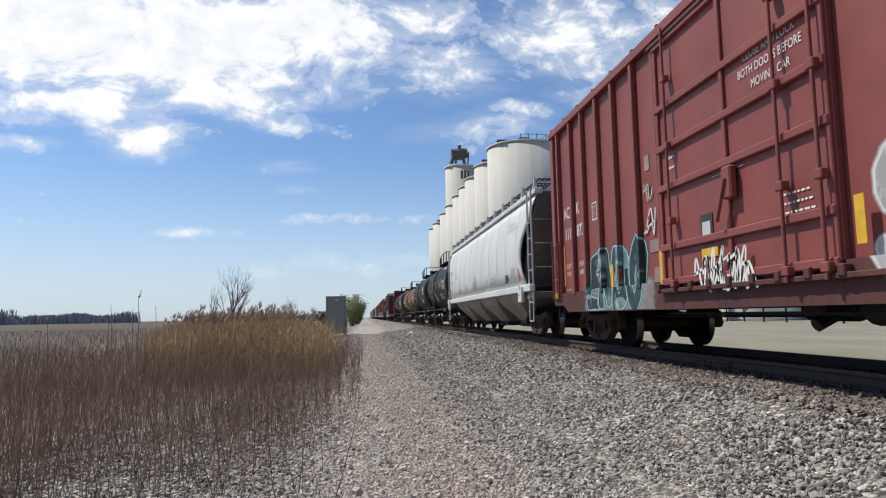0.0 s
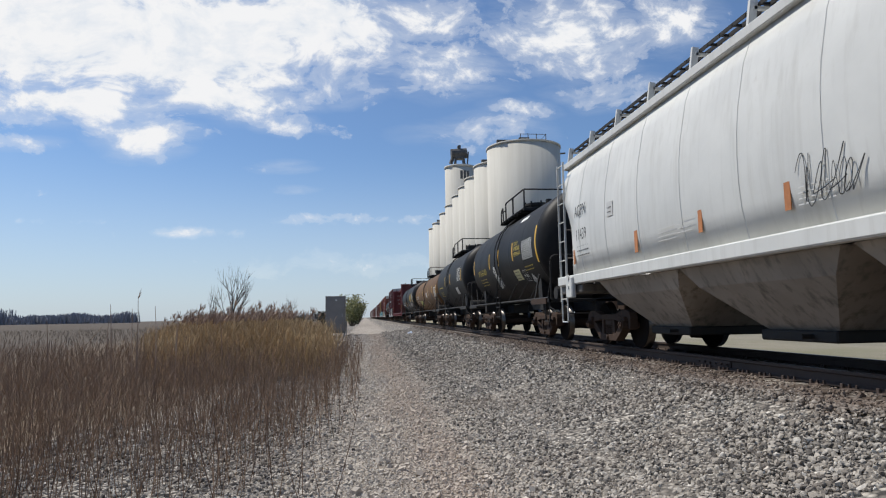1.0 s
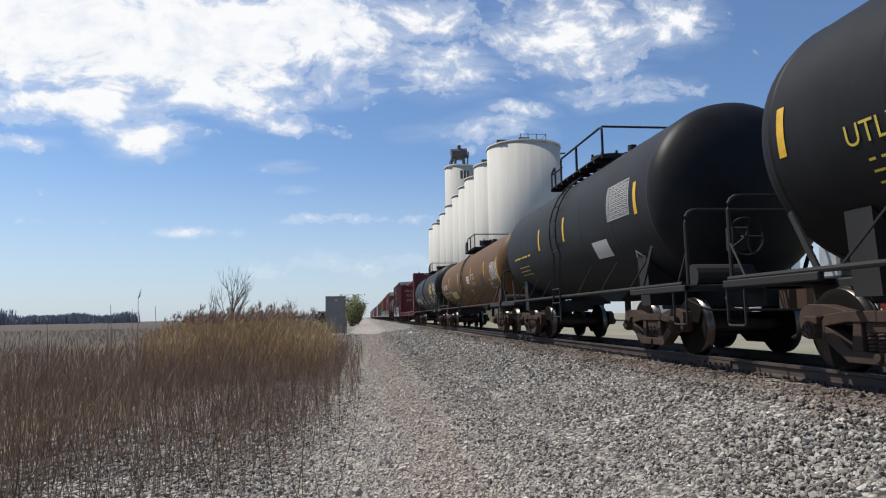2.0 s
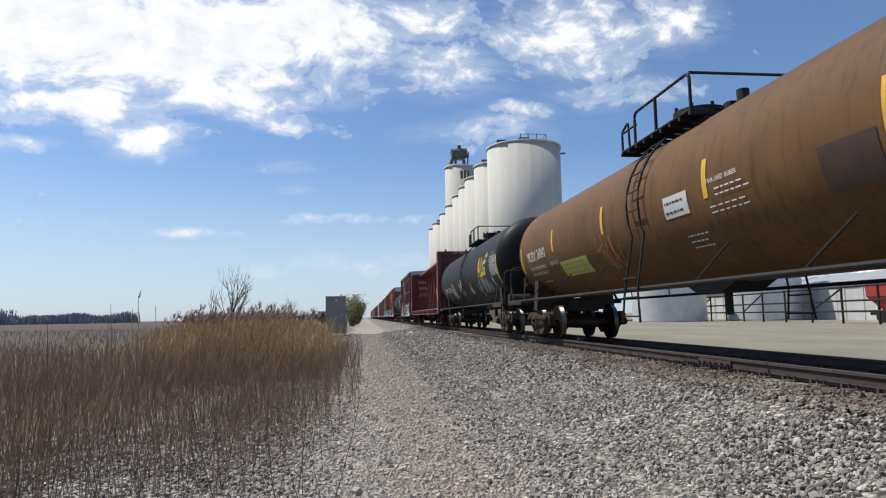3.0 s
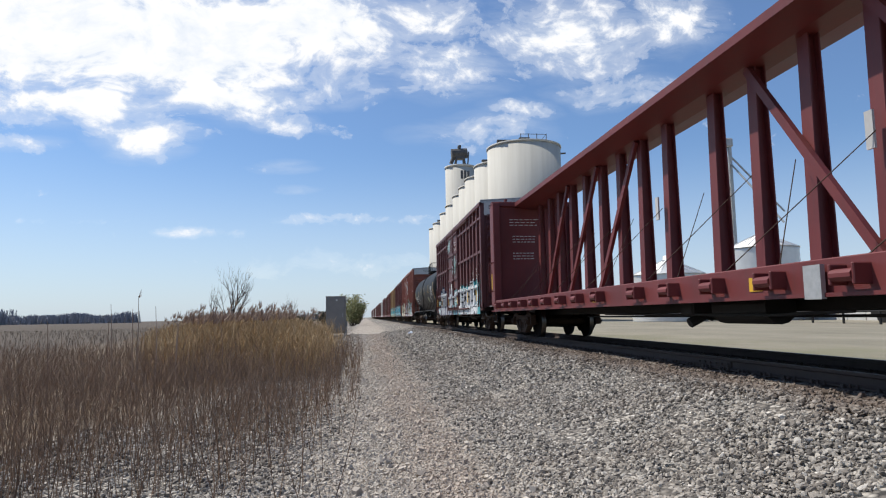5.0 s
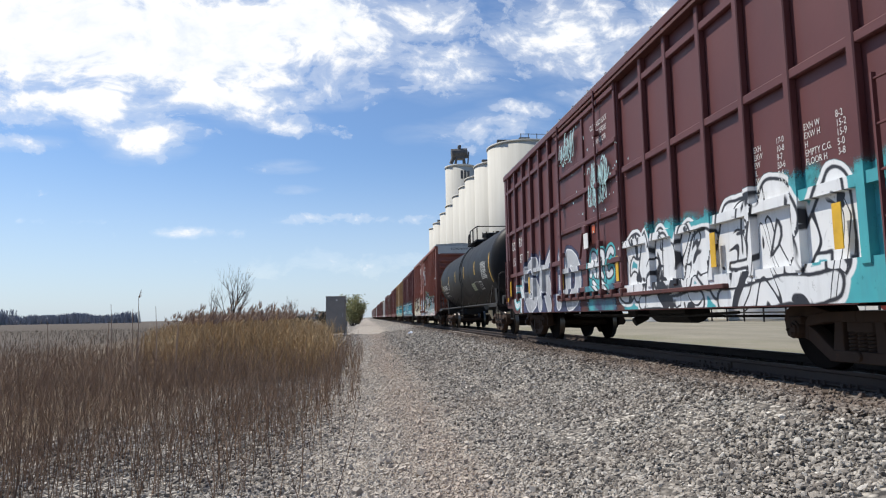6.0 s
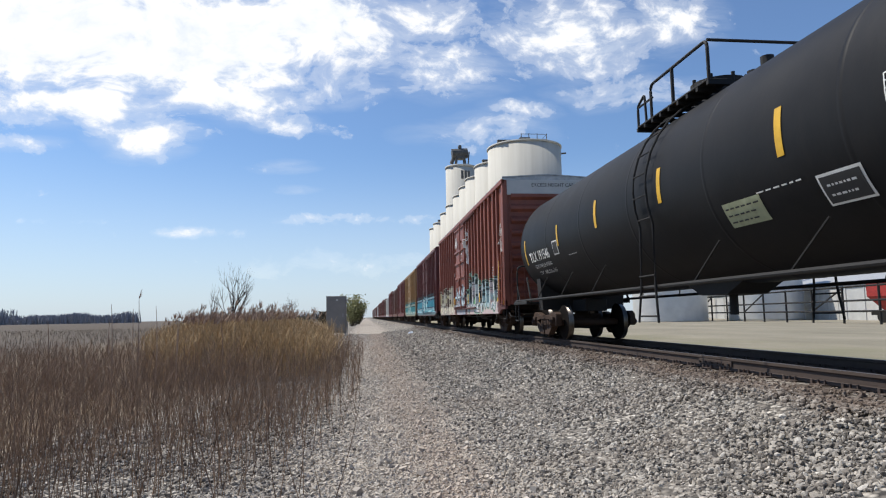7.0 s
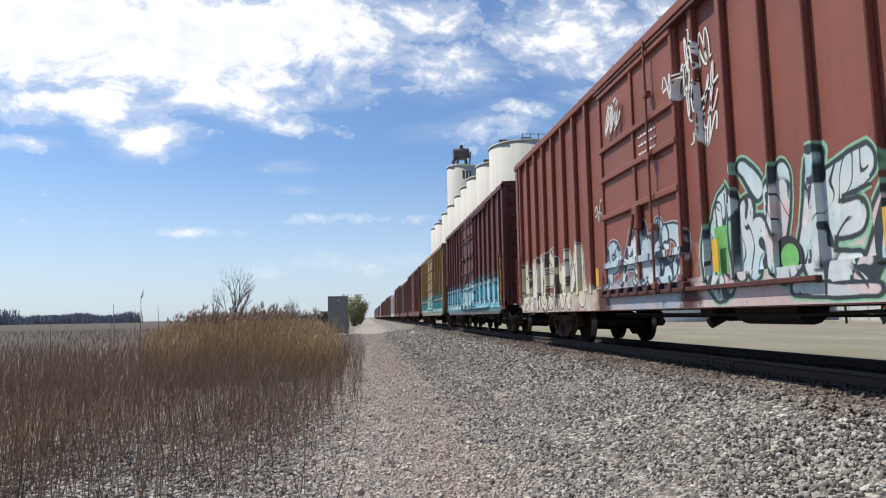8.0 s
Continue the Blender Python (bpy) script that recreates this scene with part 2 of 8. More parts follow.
# ---- paints and metals ----
def graffiti_paint(name, colour, areas, **kw):
    """Weathered paint with sprayed areas: each area is (y0, y1, z0, z1, fill, second, outline, halo, cell)."""
    m = paint(name, colour, **kw)
    n = Nodes(m.node_tree, False)
    b = next(k for k in n.tree.nodes if k.type == "BSDF_PRINCIPLED")
    c = b.inputs["Base Color"].links[0].from_socket
    p = n.add("ShaderNodeTexCoord").outputs["Object"]
    s = n.add("ShaderNodeSeparateXYZ", {0: p})
    flat = n.add("ShaderNodeCombineXYZ", {0: s.outputs[1], 1: s.outputs[2], 2: 0.0}).outputs[0]
    wob = n.noise(flat, 2.3, 3, 0.6)
    wob2 = n.noise(n.mapping(flat, loc=(7, 3, 0)), 1.1, 2, 0.5)
    for y0, y1, z0, z1, fill, second, outline, halo, cell in areas:
        ly = n.math("SUBTRACT", (y1 - y0) / 2, n.math("ABSOLUTE", n.math("SUBTRACT", s.outputs[1], (y0 + y1) / 2)))
        lz = n.math("SUBTRACT", z1, n.math("ADD", s.outputs[2], n.math("MULTIPLY", n.math("SUBTRACT", wob, 0.5), 1.3)))
        inside = n.math("MINIMUM", n.math("ADD", ly, n.math("MULTIPLY", n.math("SUBTRACT", wob2, 0.5), 0.8)), lz)
        inside = n.math("MINIMUM", inside, n.math("SUBTRACT", s.outputs[2], z0))
        warp = n.add("ShaderNodeVectorMath", {0: n.mapping(flat, scale=(1.0 / cell, 0.62 / cell, 1), rot=(0, 0, 0.25)), 1: n.add("ShaderNodeCombineXYZ", {0: n.math("MULTIPLY", wob, 0.75), 1: n.math("MULTIPLY", wob2, 0.8), 2: 0.0}).outputs[0]}, "ADD").outputs[0]
        vor = n.add("ShaderNodeTexVoronoi", {"Vector": warp, "Scale": 1.0})
        vor.feature, vor.voronoi_dimensions = "DISTANCE_TO_EDGE", "2D"
        cellc = n.add("ShaderNodeTexVoronoi", {"Vector": warp, "Scale": 1.0})
        cellc.voronoi_dimensions = "2D"
        rnd = n.add("ShaderNodeSeparateColor", {0: cellc.outputs["Color"]}).outputs[0]
        line = n.ramp(vor.outputs[0], [(0.06, 1.0), (0.085, 0.0)])
        if sum(fill) > sum(outline):
            # rounded letter shapes: bands of a smooth swirl, outlined
            swirl = n.math("MULTIPLY", n.noise(n.mapping(warp, scale=(0.75, 0.6, 1)), 1.0, 0.8, 0.4, 1.4), 9.0)
            step = n.math("FRACT", swirl)
            line = n.ramp(n.math("ABSOLUTE", n.math("SUBTRACT", step, 0.5)), [(0.095, 1.0), (0.13, 0.0)])
            rnd = n.math("FRACT", n.math("MULTIPLY", n.math("FLOOR", n.math("ADD", swirl, 0.5)), 0.618))
        hole = n.ramp(rnd, [(0.80, 0.0), (0.81, 0.0)])
        inner = n.mix(n.ramp(rnd, [(0.35, 0.0), (0.37, 1.0)]), fill, second)
        inner = n.mix(n.math("MULTIPLY", n.ramp(n.noise(flat, 1.7, 3, 0.6), [(0.42, 0.0), (0.62, 0.7)]), 1.0), inner, halo or second)
        art = n.mix(n.math("MAXIMUM", line, hole), inner, outline)
        c = n.mix(n.math("MULTIPLY", n.ramp(n.math("ADD", inside, 0.5), [(0.30, 0.0), (0.5, 0.55)]), 1.0), c, halo) if halo else c
        edge = n.ramp(n.math("ADD", inside, 0.5), [(0.50, 0.0), (0.51, 1.0), (0.56, 1.0)])
        c = n.mix(edge, c, n.mix(n.ramp(n.math("ADD", inside, 0.5), [(0.55, 0.0), (0.56, 1.0)]), outline, art))
    # road dirt over everything
    grime = n.noise(n.mapping(p, scale=(3, 3, 0.4)), 2.0, 5, 0.65)
    c = n.mix(n.math("MULTIPLY", n.ramp(grime, [(0.5, 0.0), (0.8, 1.0)]), 0.3), c, (0.07, 0.05, 0.04))
    n.tree.links.new(c, b.inputs["Base Color"])
    return m


TEAL, BLACK_SPRAY, CREAM = (0.06, 0.36, 0.38), (0.012, 0.012, 0.016), (0.62, 0.58, 0.38)
M_red = paint("red_boxcar_paint", (0.215, 0.052, 0.042), fade=0.2, streaks=0.2)
M_maroon = paint("maroon_boxcar_paint", (0.105, 0.033, 0.032), fade=0.15, streaks=0.15)
M_rust_red = paint("rust_red_boxcar_paint", (0.215, 0.066, 0.042), fade=0.25, streaks=0.25, wear=0.5)
M_brown_box = graffiti_paint("brown_boxcar_paint", (0.11, 0.028, 0.025), [(-7.0, 7.0, 0.9, 2.0, (0.15, 0.45, 0.55), (0.55, 0.65, 0.66), (0.03, 0.08, 0.14), TEAL, 0.6)], streaks=0.3)
M_yellow_box = graffiti_paint("yellow_boxcar_paint", (0.27, 0.155, 0.055), [(-7.0, 6.0, 0.9, 2.0, (0.15, 0.40, 0.42), (0.5, 0.55, 0.45), (0.03, 0.06, 0.06), TEAL, 0.9)], streaks=0.5, wear=0.5)
M_far_red = paint("dull_red_boxcar_paint", (0.13, 0.035, 0.028), streaks=0.4)
M_far_brown = paint("faded_brown_boxcar_paint", (0.12, 0.05, 0.035), streaks=0.4)
M_sill = paint("grimy_sill", (0.085, 0.026, 0.022), dirt=(0.02, 0.016, 0.014), streaks=0.8, wear=0.6, rough=0.7)
M_beam_red = paint("beam_car_red", (0.135, 0.026, 0.025), fade=0.25, wear=0.35, streaks=0.25)
M_white = paint("hopper_white", (0.56, 0.56, 0.53), dirt=(0.30, 0.28, 0.24), rust=(0.22, 0.14, 0.08), wear=0.12, streaks=0.3, fade=0.12, rough=0.45)
M_hopper_low = paint("hopper_soot", (0.25, 0.215, 0.18), dirt=(0.03, 0.028, 0.025), streaks=0.75, fade=0.4)
# hopper ends: sooty streaks over a base darkened to stand in for shade
M_hopper_end = paint("hopper_end_grime_and_shade", (0.12, 0.108, 0.095), dirt=(0.03, 0.028, 0.025), streaks=0.7, fade=0.35)
M_black = paint("tank_black", (0.0105, 0.0105, 0.011), dirt=(0.022, 0.020, 0.018), rust=(0.03, 0.02, 0.014), fade=0.3, rough=0.5, streaks=0.35, wear=0.12, spec=0.14)
M_grey_black = paint("tank_faded_black", (0.018, 0.0195, 0.021), dirt=(0.032, 0.029, 0.026), rust=(0.04, 0.025, 0.016), fade=0.35, rough=0.55, streaks=0.5, wear=0.15, spec=0.14)
M_orange = paint("tank_orange", (0.118, 0.058, 0.017), dirt=(0.028, 0.018, 0.012), rust=(0.11, 0.032, 0.02), fade=0.3, streaks=0.7, wear=0.5, rough=0.6, spec=0.25)
M_under = paint("underframe_black", (0.012, 0.011, 0.010), dirt=(0.03, 0.025, 0.02), rust=(0.045, 0.022, 0.012), wear=0.3, streaks=0.4, rough=0.7)
M_truck = paint("truck_rust", (0.05, 0.030, 0.020), dirt=(0.016, 0.013, 0.011), rust=(0.10, 0.046, 0.024), wear=0.7, streaks=0.4, rough=0.8, spec=0.25)
M_blue_black = plain("blue_black_rail", (0.018, 0.026, 0.05), 0.5)
M_wheel = paint("wheel_steel", (0.010, 0.008, 0.007), dirt=(0.012, 0.010, 0.008), rust=(0.03, 0.016, 0.01), wear=0.35, rough=0.9, spec=0.05)
M_tread = plain("bright_tread", (0.30, 0.28, 0.26), 0.30, 1.0, 0.3)
M_wheel_tread = plain("worn_tread", (0.10, 0.09, 0.08), 0.32, 1.0, 0.35)
M_rail_side = paint("rail_rust", (0.055, 0.038, 0.030), dirt=(0.03, 0.022, 0.018), rust=(0.09, 0.042, 0.028), wear=0.5, streaks=0.3, rough=0.8)
M_yellow = plain("safety_yellow", (0.62, 0.36, 0.02), 0.5, 0, 0.15)
M_amber = plain("amber_strip", (0.42, 0.16, 0.05), 0.5, 0, 0.2)
M_letter = plain("white_lettering", (0.68, 0.68, 0.64), 0.55, 0, 0.12, 3.0)
M_letter_y = plain("yellow_lettering", (0.55, 0.42, 0.06), 0.55, 0, 0.2, 3.0)
M_letter_k = plain("black_lettering", (0.03, 0.03, 0.03), 0.6, 0, 0.2, 3.0)
M_pale = plain("pale_panel", (0.50, 0.49, 0.46), 0.5, 0, 0.15, 1.0)
M_orange_tag = plain("orange_tag", (0.6, 0.12, 0.04), 0.5)
M_hazard = plain("hazard_red", (0.45, 0.03, 0.03), 0.5)
M_scuff = paint("scuffed_grey_paint", (0.27, 0.19, 0.17), dirt=(0.12, 0.05, 0.04), wear=0.6, streaks=0.6, fade=0.4, scale=2.5)
M_lime = plain("lime_board", (0.38, 0.42, 0.08), 0.55, 0, 0.15)
M_galv = plain("galvanised_steel", (0.42, 0.42, 0.41), 0.5, 0.4, 0.2)

# ---- rolling stock: shared pieces ----
SHARED = {}


def shared(key, build):
    if key not in SHARED:
        SHARED[key] = build()
    return SHARED[key]


def wheel_mesh():
    bm = B()
    lathe(bm, [(0.02, -0.075), (0.11, -0.075), (0.12, -0.045), (0.20, -0.025), (0.34, -0.035), (0.375, -0.065)], 36, "X")
    lathe(bm, [(0.375, -0.065), (0.445, -0.067), (0.452, -0.06)], 36, "X", 0)
    lathe(bm, [(0.452, -0.06), (0.457, 0.035), (0.470, 0.045), (0.483, 0.06), (0.478, 0.07)], 36, "X", 1)
    lathe(bm, [(0.478, 0.07), (0.38, 0.06), (0.34, 0.02), (0.12, 0.03), (0.02, 0.05)], 36, "X")
    return mesh_of("wheel", bm, M_wheel, M_wheel_tread)


def axle_mesh():
    bm = B()
    bar(bm, (-1.14, 0, 0), (1.14, 0, 0), 0.075, 12)
    bar(bm, (-0.60, 0, 0), (0.60, 0, 0), 0.092, 12)
    return mesh_of("wheelset", bm, M_truck)


def frame_mesh():
    """Cast side frame: bowed top member, two triangular windows, spring seat and pedestal jaws."""
    bm = B()
    t = 0.09
    for s in (1, -1):
        top = [(0, s * 0.0, 0.66), (0, s * 0.45, 0.655), (0, s * 0.72, 0.62), (0, s * 0.78, 0.54), (0, s * 0.80, 0.36), (0, s * 0.74, 0.34), (0, s * 0.72, 0.50), (0, s * 0.40, 0.545), (0, s * 0.0, 0.545)]
        jaw = [(0, s * 0.40, 0.66), (0, s * 0.72, 0.73), (0, s * 0.98, 0.74), (0, s * 1.12, 0.68), (0, s * 1.16, 0.58), (0, s * 1.12, 0.38), (0, s * 1.05, 0.36), (0, s * 1.04, 0.55), (0, s * 0.98, 0.60), (0, s * 0.80, 0.60), (0, s * 0.66, 0.60), (0, s * 0.40, 0.57)]
        diag = [(0, s * 0.76, 0.52), (0, s * 0.78, 0.37), (0, s * 0.42, 0.13), (0, s * 0.0, 0.13), (0, s * 0.0, 0.25), (0, s * 0.36, 0.25), (0, s * 0.62, 0.45)]
        col = [(0, s * 0.22, 0.56), (0, s * 0.33, 0.56), (0, s * 0.38, 0.24), (0, s * 0.22, 0.24)]
        for poly, off, th in ((top, -t, 2 * t), (jaw, -t + 0.012, 2 * t - 0.024), (diag, -t + 0.004, 2 * t - 0.008), (col, -t + 0.016, 2 * t - 0.032)):
            extrude_poly(bm, [(off, y, z) for _, y, z in poly], (th, 0, 0))
    bar(bm, (-0.12, 0.0, 0.20), (0.0, 0.0, 0.20), 0.05, 10)
    bmesh.ops.bevel(bm, geom=[e for e in bm.edges], offset=0.008, segments=1, affect="EDGES")
    return mesh_of("side_frame", bm, M_truck)


def spring_mesh():
    bm = B()
    for y in (-0.13, 0.0, 0.13):
        pts = [(0.055 * math.cos(a), y + 0.055 * math.sin(a), 0.25 + 0.19 * a / (2 * math.pi * 5)) for a in [2 * math.pi * 5 * i / 50 for i in range(51)]]
        pipe(bm, pts, 0.016, 5)
    return mesh_of("spring", bm, M_truck)


def cap_mesh():
    bm = B()
    bar(bm, (-0.10, 0, 0), (0.10, 0, 0), 0.10, 14)
    bar(bm, (-0.13, 0, 0), (-0.10, 0, 0), 0.075, 14)
    for k in range(3):
        a = 2 * math.pi * k / 3
        bar(bm, (-0.15, 0.045 * math.cos(a), 0.045 * math.sin(a)), (-0.12, 0.045 * math.cos(a), 0.045 * math.sin(a)), 0.016, 6)
    box(bm, -0.08, 0.08, -0.11, 0.11, 0.06, 0.15, 0.01)
    return mesh_of("bearing_cap", bm, M_truck)


def bolster_mesh():
    bm = B()
    box(bm, -1.06, 1.06, -0.19, 0.19, 0.43, 0.56, 0.02)
    box(bm, -0.5, 0.5, -0.22, 0.22, 0.50, 0.68, 0.03)
    bar(bm, (0, 0, 0.6), (0, 0, 0.82), 0.2, 14)
    return mesh_of("bolster", bm, M_truck)


def brake_mesh():
    bm = B()
    for s in (1, -1):
        beam(bm, (-0.85, s * 0.36, 0.34), (0.85, s * 0.36, 0.34), 0.07, 0.10)
        for x in (-0.78, 0.78):
            box(bm, x - 0.05, x + 0.05, s * 0.38 if s > 0 else -0.44, 0.44 if s > 0 else -0.38, 0.28, 0.54, 0.01)
    beam(bm, (0.1, -0.4, 0.30), (0.1, 0.4, 0.30), 0.05, 0.06)
    return mesh_of("brake_beam", bm, M_under)


WHEELSETS = []


def trucks(car, centres, detail=True):
    for yc in centres:
        part("bolster", shared("bolster", bolster_mesh), None, car, m=pose(0, yc, 0))
        if detail:
            part("brake_beam", shared("brake", brake_mesh), None, car, m=pose(0, yc, 0))
        for s in (-1, 1):
            f = part("side_frame", shared("frame", frame_mesh), None, car, m=pose(s * 1.0, yc, 0, 0, 0, 0 if s < 0 else 180))
            if detail:
                part("spring", shared("spring", spring_mesh), None, f)
                for y in (-0.89, 0.89):
                    part("bearing_cap", shared("cap", cap_mesh), None, f, m=pose(-0.06, y, 0.457))
        for y in (-0.89, 0.89):
            w = part("wheelset", shared("axle", axle_mesh), None, car, m=pose(0, yc + y, 0.457))
            for s in (-1, 1):
                part("wheel", shared("wheel", wheel_mesh), None, w, m=pose(s * 0.735, 0, 0, 0, 0, 0 if s < 0 else 180))
            if detail:
                WHEELSETS.append((w, yc + y))


def coupler_mesh():
    bm = B()
    box(bm, -0.09, 0.09, -0.55, 0.0, 0.74, 0.92, 0.02)
    extrude_poly(bm, [(-0.20, -0.55, 0.70), (-0.20, -0.75, 0.70), (-0.10, -0.86, 0.70), (-0.02, -0.84, 0.70), (-0.03, -0.70, 0.70), (0.10, -0.68, 0.70), (0.22, -0.80, 0.70), (0.22, -0.58, 0.70), (0.10, -0.50, 0.70), (-0.10, -0.50, 0.70)], (0, 0, 0.26))
    return mesh_of("coupler", bm, M_truck)


def hose_mesh():
    bm = B()
    pipe(bm, rounded([(0.25, 0.1, 0.75), (0.25, -0.25, 0.70), (0.22, -0.42, 0.34), (0.10, -0.72, 0.30)], 0.2), 0.028)
    return mesh_of("air_hose", bm, M_under)


def couplers(car, half):
    for s in (-1, 1):
        part("coupler", shared("coupler", coupler_mesh), None, car, "rusty knuckle coupler", m=pose(0, s * half, 0, 0, 0, 0 if s < 0 else 180))
        part("air_hose", shared("hose", hose_mesh), None, car, m=pose(0, s * half, 0, 0, 0, 0 if s < 0 else 180))


def text_mesh(body, size, mat, name="lettering", spacing=1.0, xs=1.0, align="LEFT", bold=0.0):
    cu = bpy.data.curves.new("t", "FONT")
    cu.body, cu.size, cu.align_x, cu.space_character, cu.offset = body, size, align, spacing, bold
    cu.resolution_u = 3
    ob = bpy.data.objects.new("t", cu)
    scene.collection.objects.link(ob)
    me = bpy.data.meshes.new_from_object(ob.evaluated_get(bpy.context.evaluated_depsgraph_get()))
    bpy.data.objects.remove(ob)
    bpy.data.curves.remove(cu)
    me.transform(Matrix.Diagonal((xs, 1, 1, 1)))
    me.name = name
    me.materials.clear()
    me.materials.append(mat)
    return me


SIDE = Matrix(((0, 0, -1), (-1, 0, 0), (0, 1, 0))).to_4x4()
END = Matrix(((1, 0, 0), (0, 0, -1), (0, 1, 0))).to_4x4()


def side_text(car, body, y, z, size, x=-1.50, mat=None, xs=0.8, label="", bold=0.0, name="lettering"):
    """Lettering on the west side, from y towards the south, capitals about 0.7 of size."""
    me = text_mesh(body, size, mat or M_letter, name, 1.0, xs, bold=bold)
    return part(name, me, None, car, label, m=Matrix.Translation((x - 0.006, y, z)) @ SIDE)


def end_text(car, body, x, y, z, size, mat=None, xs=0.9):
    return part("lettering", text_mesh(body, size, mat or M_letter_k, "lettering", 1.0, xs), None, car, m=Matrix.Translation((x, y - 0.006, z)) @ END)


def bars_mesh(rows, width, height, mat, name="small_print", seed=0):
    """Lines of print too small to read, as plain bars."""
    rng = random.Random(seed)
    bm = B()
    for i in range(rows):
        x = 0.0
        z = -(i + 0.5) * height / rows
        while x < width * 0.85:
            w = min(width - x, rng.uniform(0.06, 0.16) * width)
            h = 0.11 * height / rows
            bmesh.ops.create_grid(bm, x_segments=1, y_segments=1, size=0.5, matrix=Matrix.Translation((x + w / 2, z, 0)) @ Matrix.Diagonal((w, 2 * h, 1, 1)))
            x += w + 0.05 * width
    return mesh_of(name, bm, mat)


def side_bars(car, rows, y, z, width, height, x=-1.50, mat=None, seed=0):
    return part("small_print", bars_mesh(rows, width, height, mat or M_letter, seed=seed), None, car, m=Matrix.Translation((x - 0.006, y, z)) @ SIDE)


def side_plate(car, name, y0, y1, z0, z1, mat, x=-1.50, label="", t=0.008):
    bm = B()
    box(bm, x - t, x + 0.001, y0, y1, z0, z1)
    return part(name, bm, mat, car, label)


def ladder(car, x, y, z0, z1, mat, along="y", width=0.42, pitch=0.40, name="ladder"):
    bm = B()
    dx, dy = (0, width / 2) if along == "y" else (width / 2, 0)
    for s in (-1, 1):
        beam(bm, (x + s * dx, y + s * dy, z0), (x + s * dx, y + s * dy, z1), 0.045, 0.02, (0, 1, 0) if along == "y" else (1, 0, 0))
    k = int((z1 - z0) / pitch)
    for i in range(k + 1):
        z = z0 + 0.06 + i * (z1 - z0 - 0.12) / k
        bar(bm, (x - dx, y - dy, z), (x + dx, y + dy, z), 0.014, 6)
    return part(name, bm, mat, car)


def stirrup(car, x, y, mat, width=0.40, z=0.98, drop=0.42):
    bm = B()
    pipe(bm, rounded([(x, y - width / 2, z), (x, y - width / 2, z - drop), (x, y + width / 2, z - drop), (x, y + width / 2, z)], 0.05), 0.018)
    return part("stirrup_step", bm, mat, car)


def hand_wheel(car, x, y, z, mat):
    bm = B()
    pts = [(x + 0.27 * math.cos(a), y, z + 0.27 * math.sin(a)) for a in [2 * math.pi * i / 24 for i in range(25)]]
    pipe(bm, pts, 0.016, 5)
    for k in range(5):
        a = 2 * math.pi * k / 5
        bar(bm, (x, y, z), (x + 0.27 * math.cos(a), y, z + 0.27 * math.sin(a)), 0.012, 5)
    bar(bm, (x, y, z), (x, y + 0.2, z), 0.03, 8)
    box(bm, x - 0.14, x + 0.14, y + 0.12, y + 0.3, z - 0.2, z + 0.16, 0.02)
    return part("hand_brake_wheel", bm, mat, car)


def brake_gear(car, y0, y1, seed=0):
    """Air reservoir, cylinder, valve and rods under the floor."""
    bm = B()
    bar(bm, (-0.75, y0, 0.72), (-0.75, y0 + 1.3, 0.72), 0.22, 14)
    part("air_reservoir", bm, M_under, car)
    bm = B()
    bar(bm, (0.5, y1 - 0.9, 0.7), (0.5, y1, 0.7), 0.19, 14)
    part("brake_cylinder", bm, M_under, car)
    bm = B()
    box(bm, -1.0, -0.6, (y0 + y1) / 2 - 0.2, (y0 + y1) / 2 + 0.2, 0.62, 0.95, 0.03)
    bar(bm, (-0.95, (y0 + y1) / 2, 0.5), (-0.7, (y0 + y1) / 2, 0.62), 0.08, 8)
    part("control_valve", bm, M_under, car)
    bm = B()
    pipe(bm, [(-0.95, y0 - 1.5, 0.66), (-0.95, y0 - 0.2, 0.62), (-0.95, y1 + 1.6, 0.66)], 0.022, 5)
    pipe(bm, [(-0.35, -5.0, 0.60), (-0.35, 5.0, 0.60)], 0.02, 5)
    part("brake_pipe", bm, M_under, car)


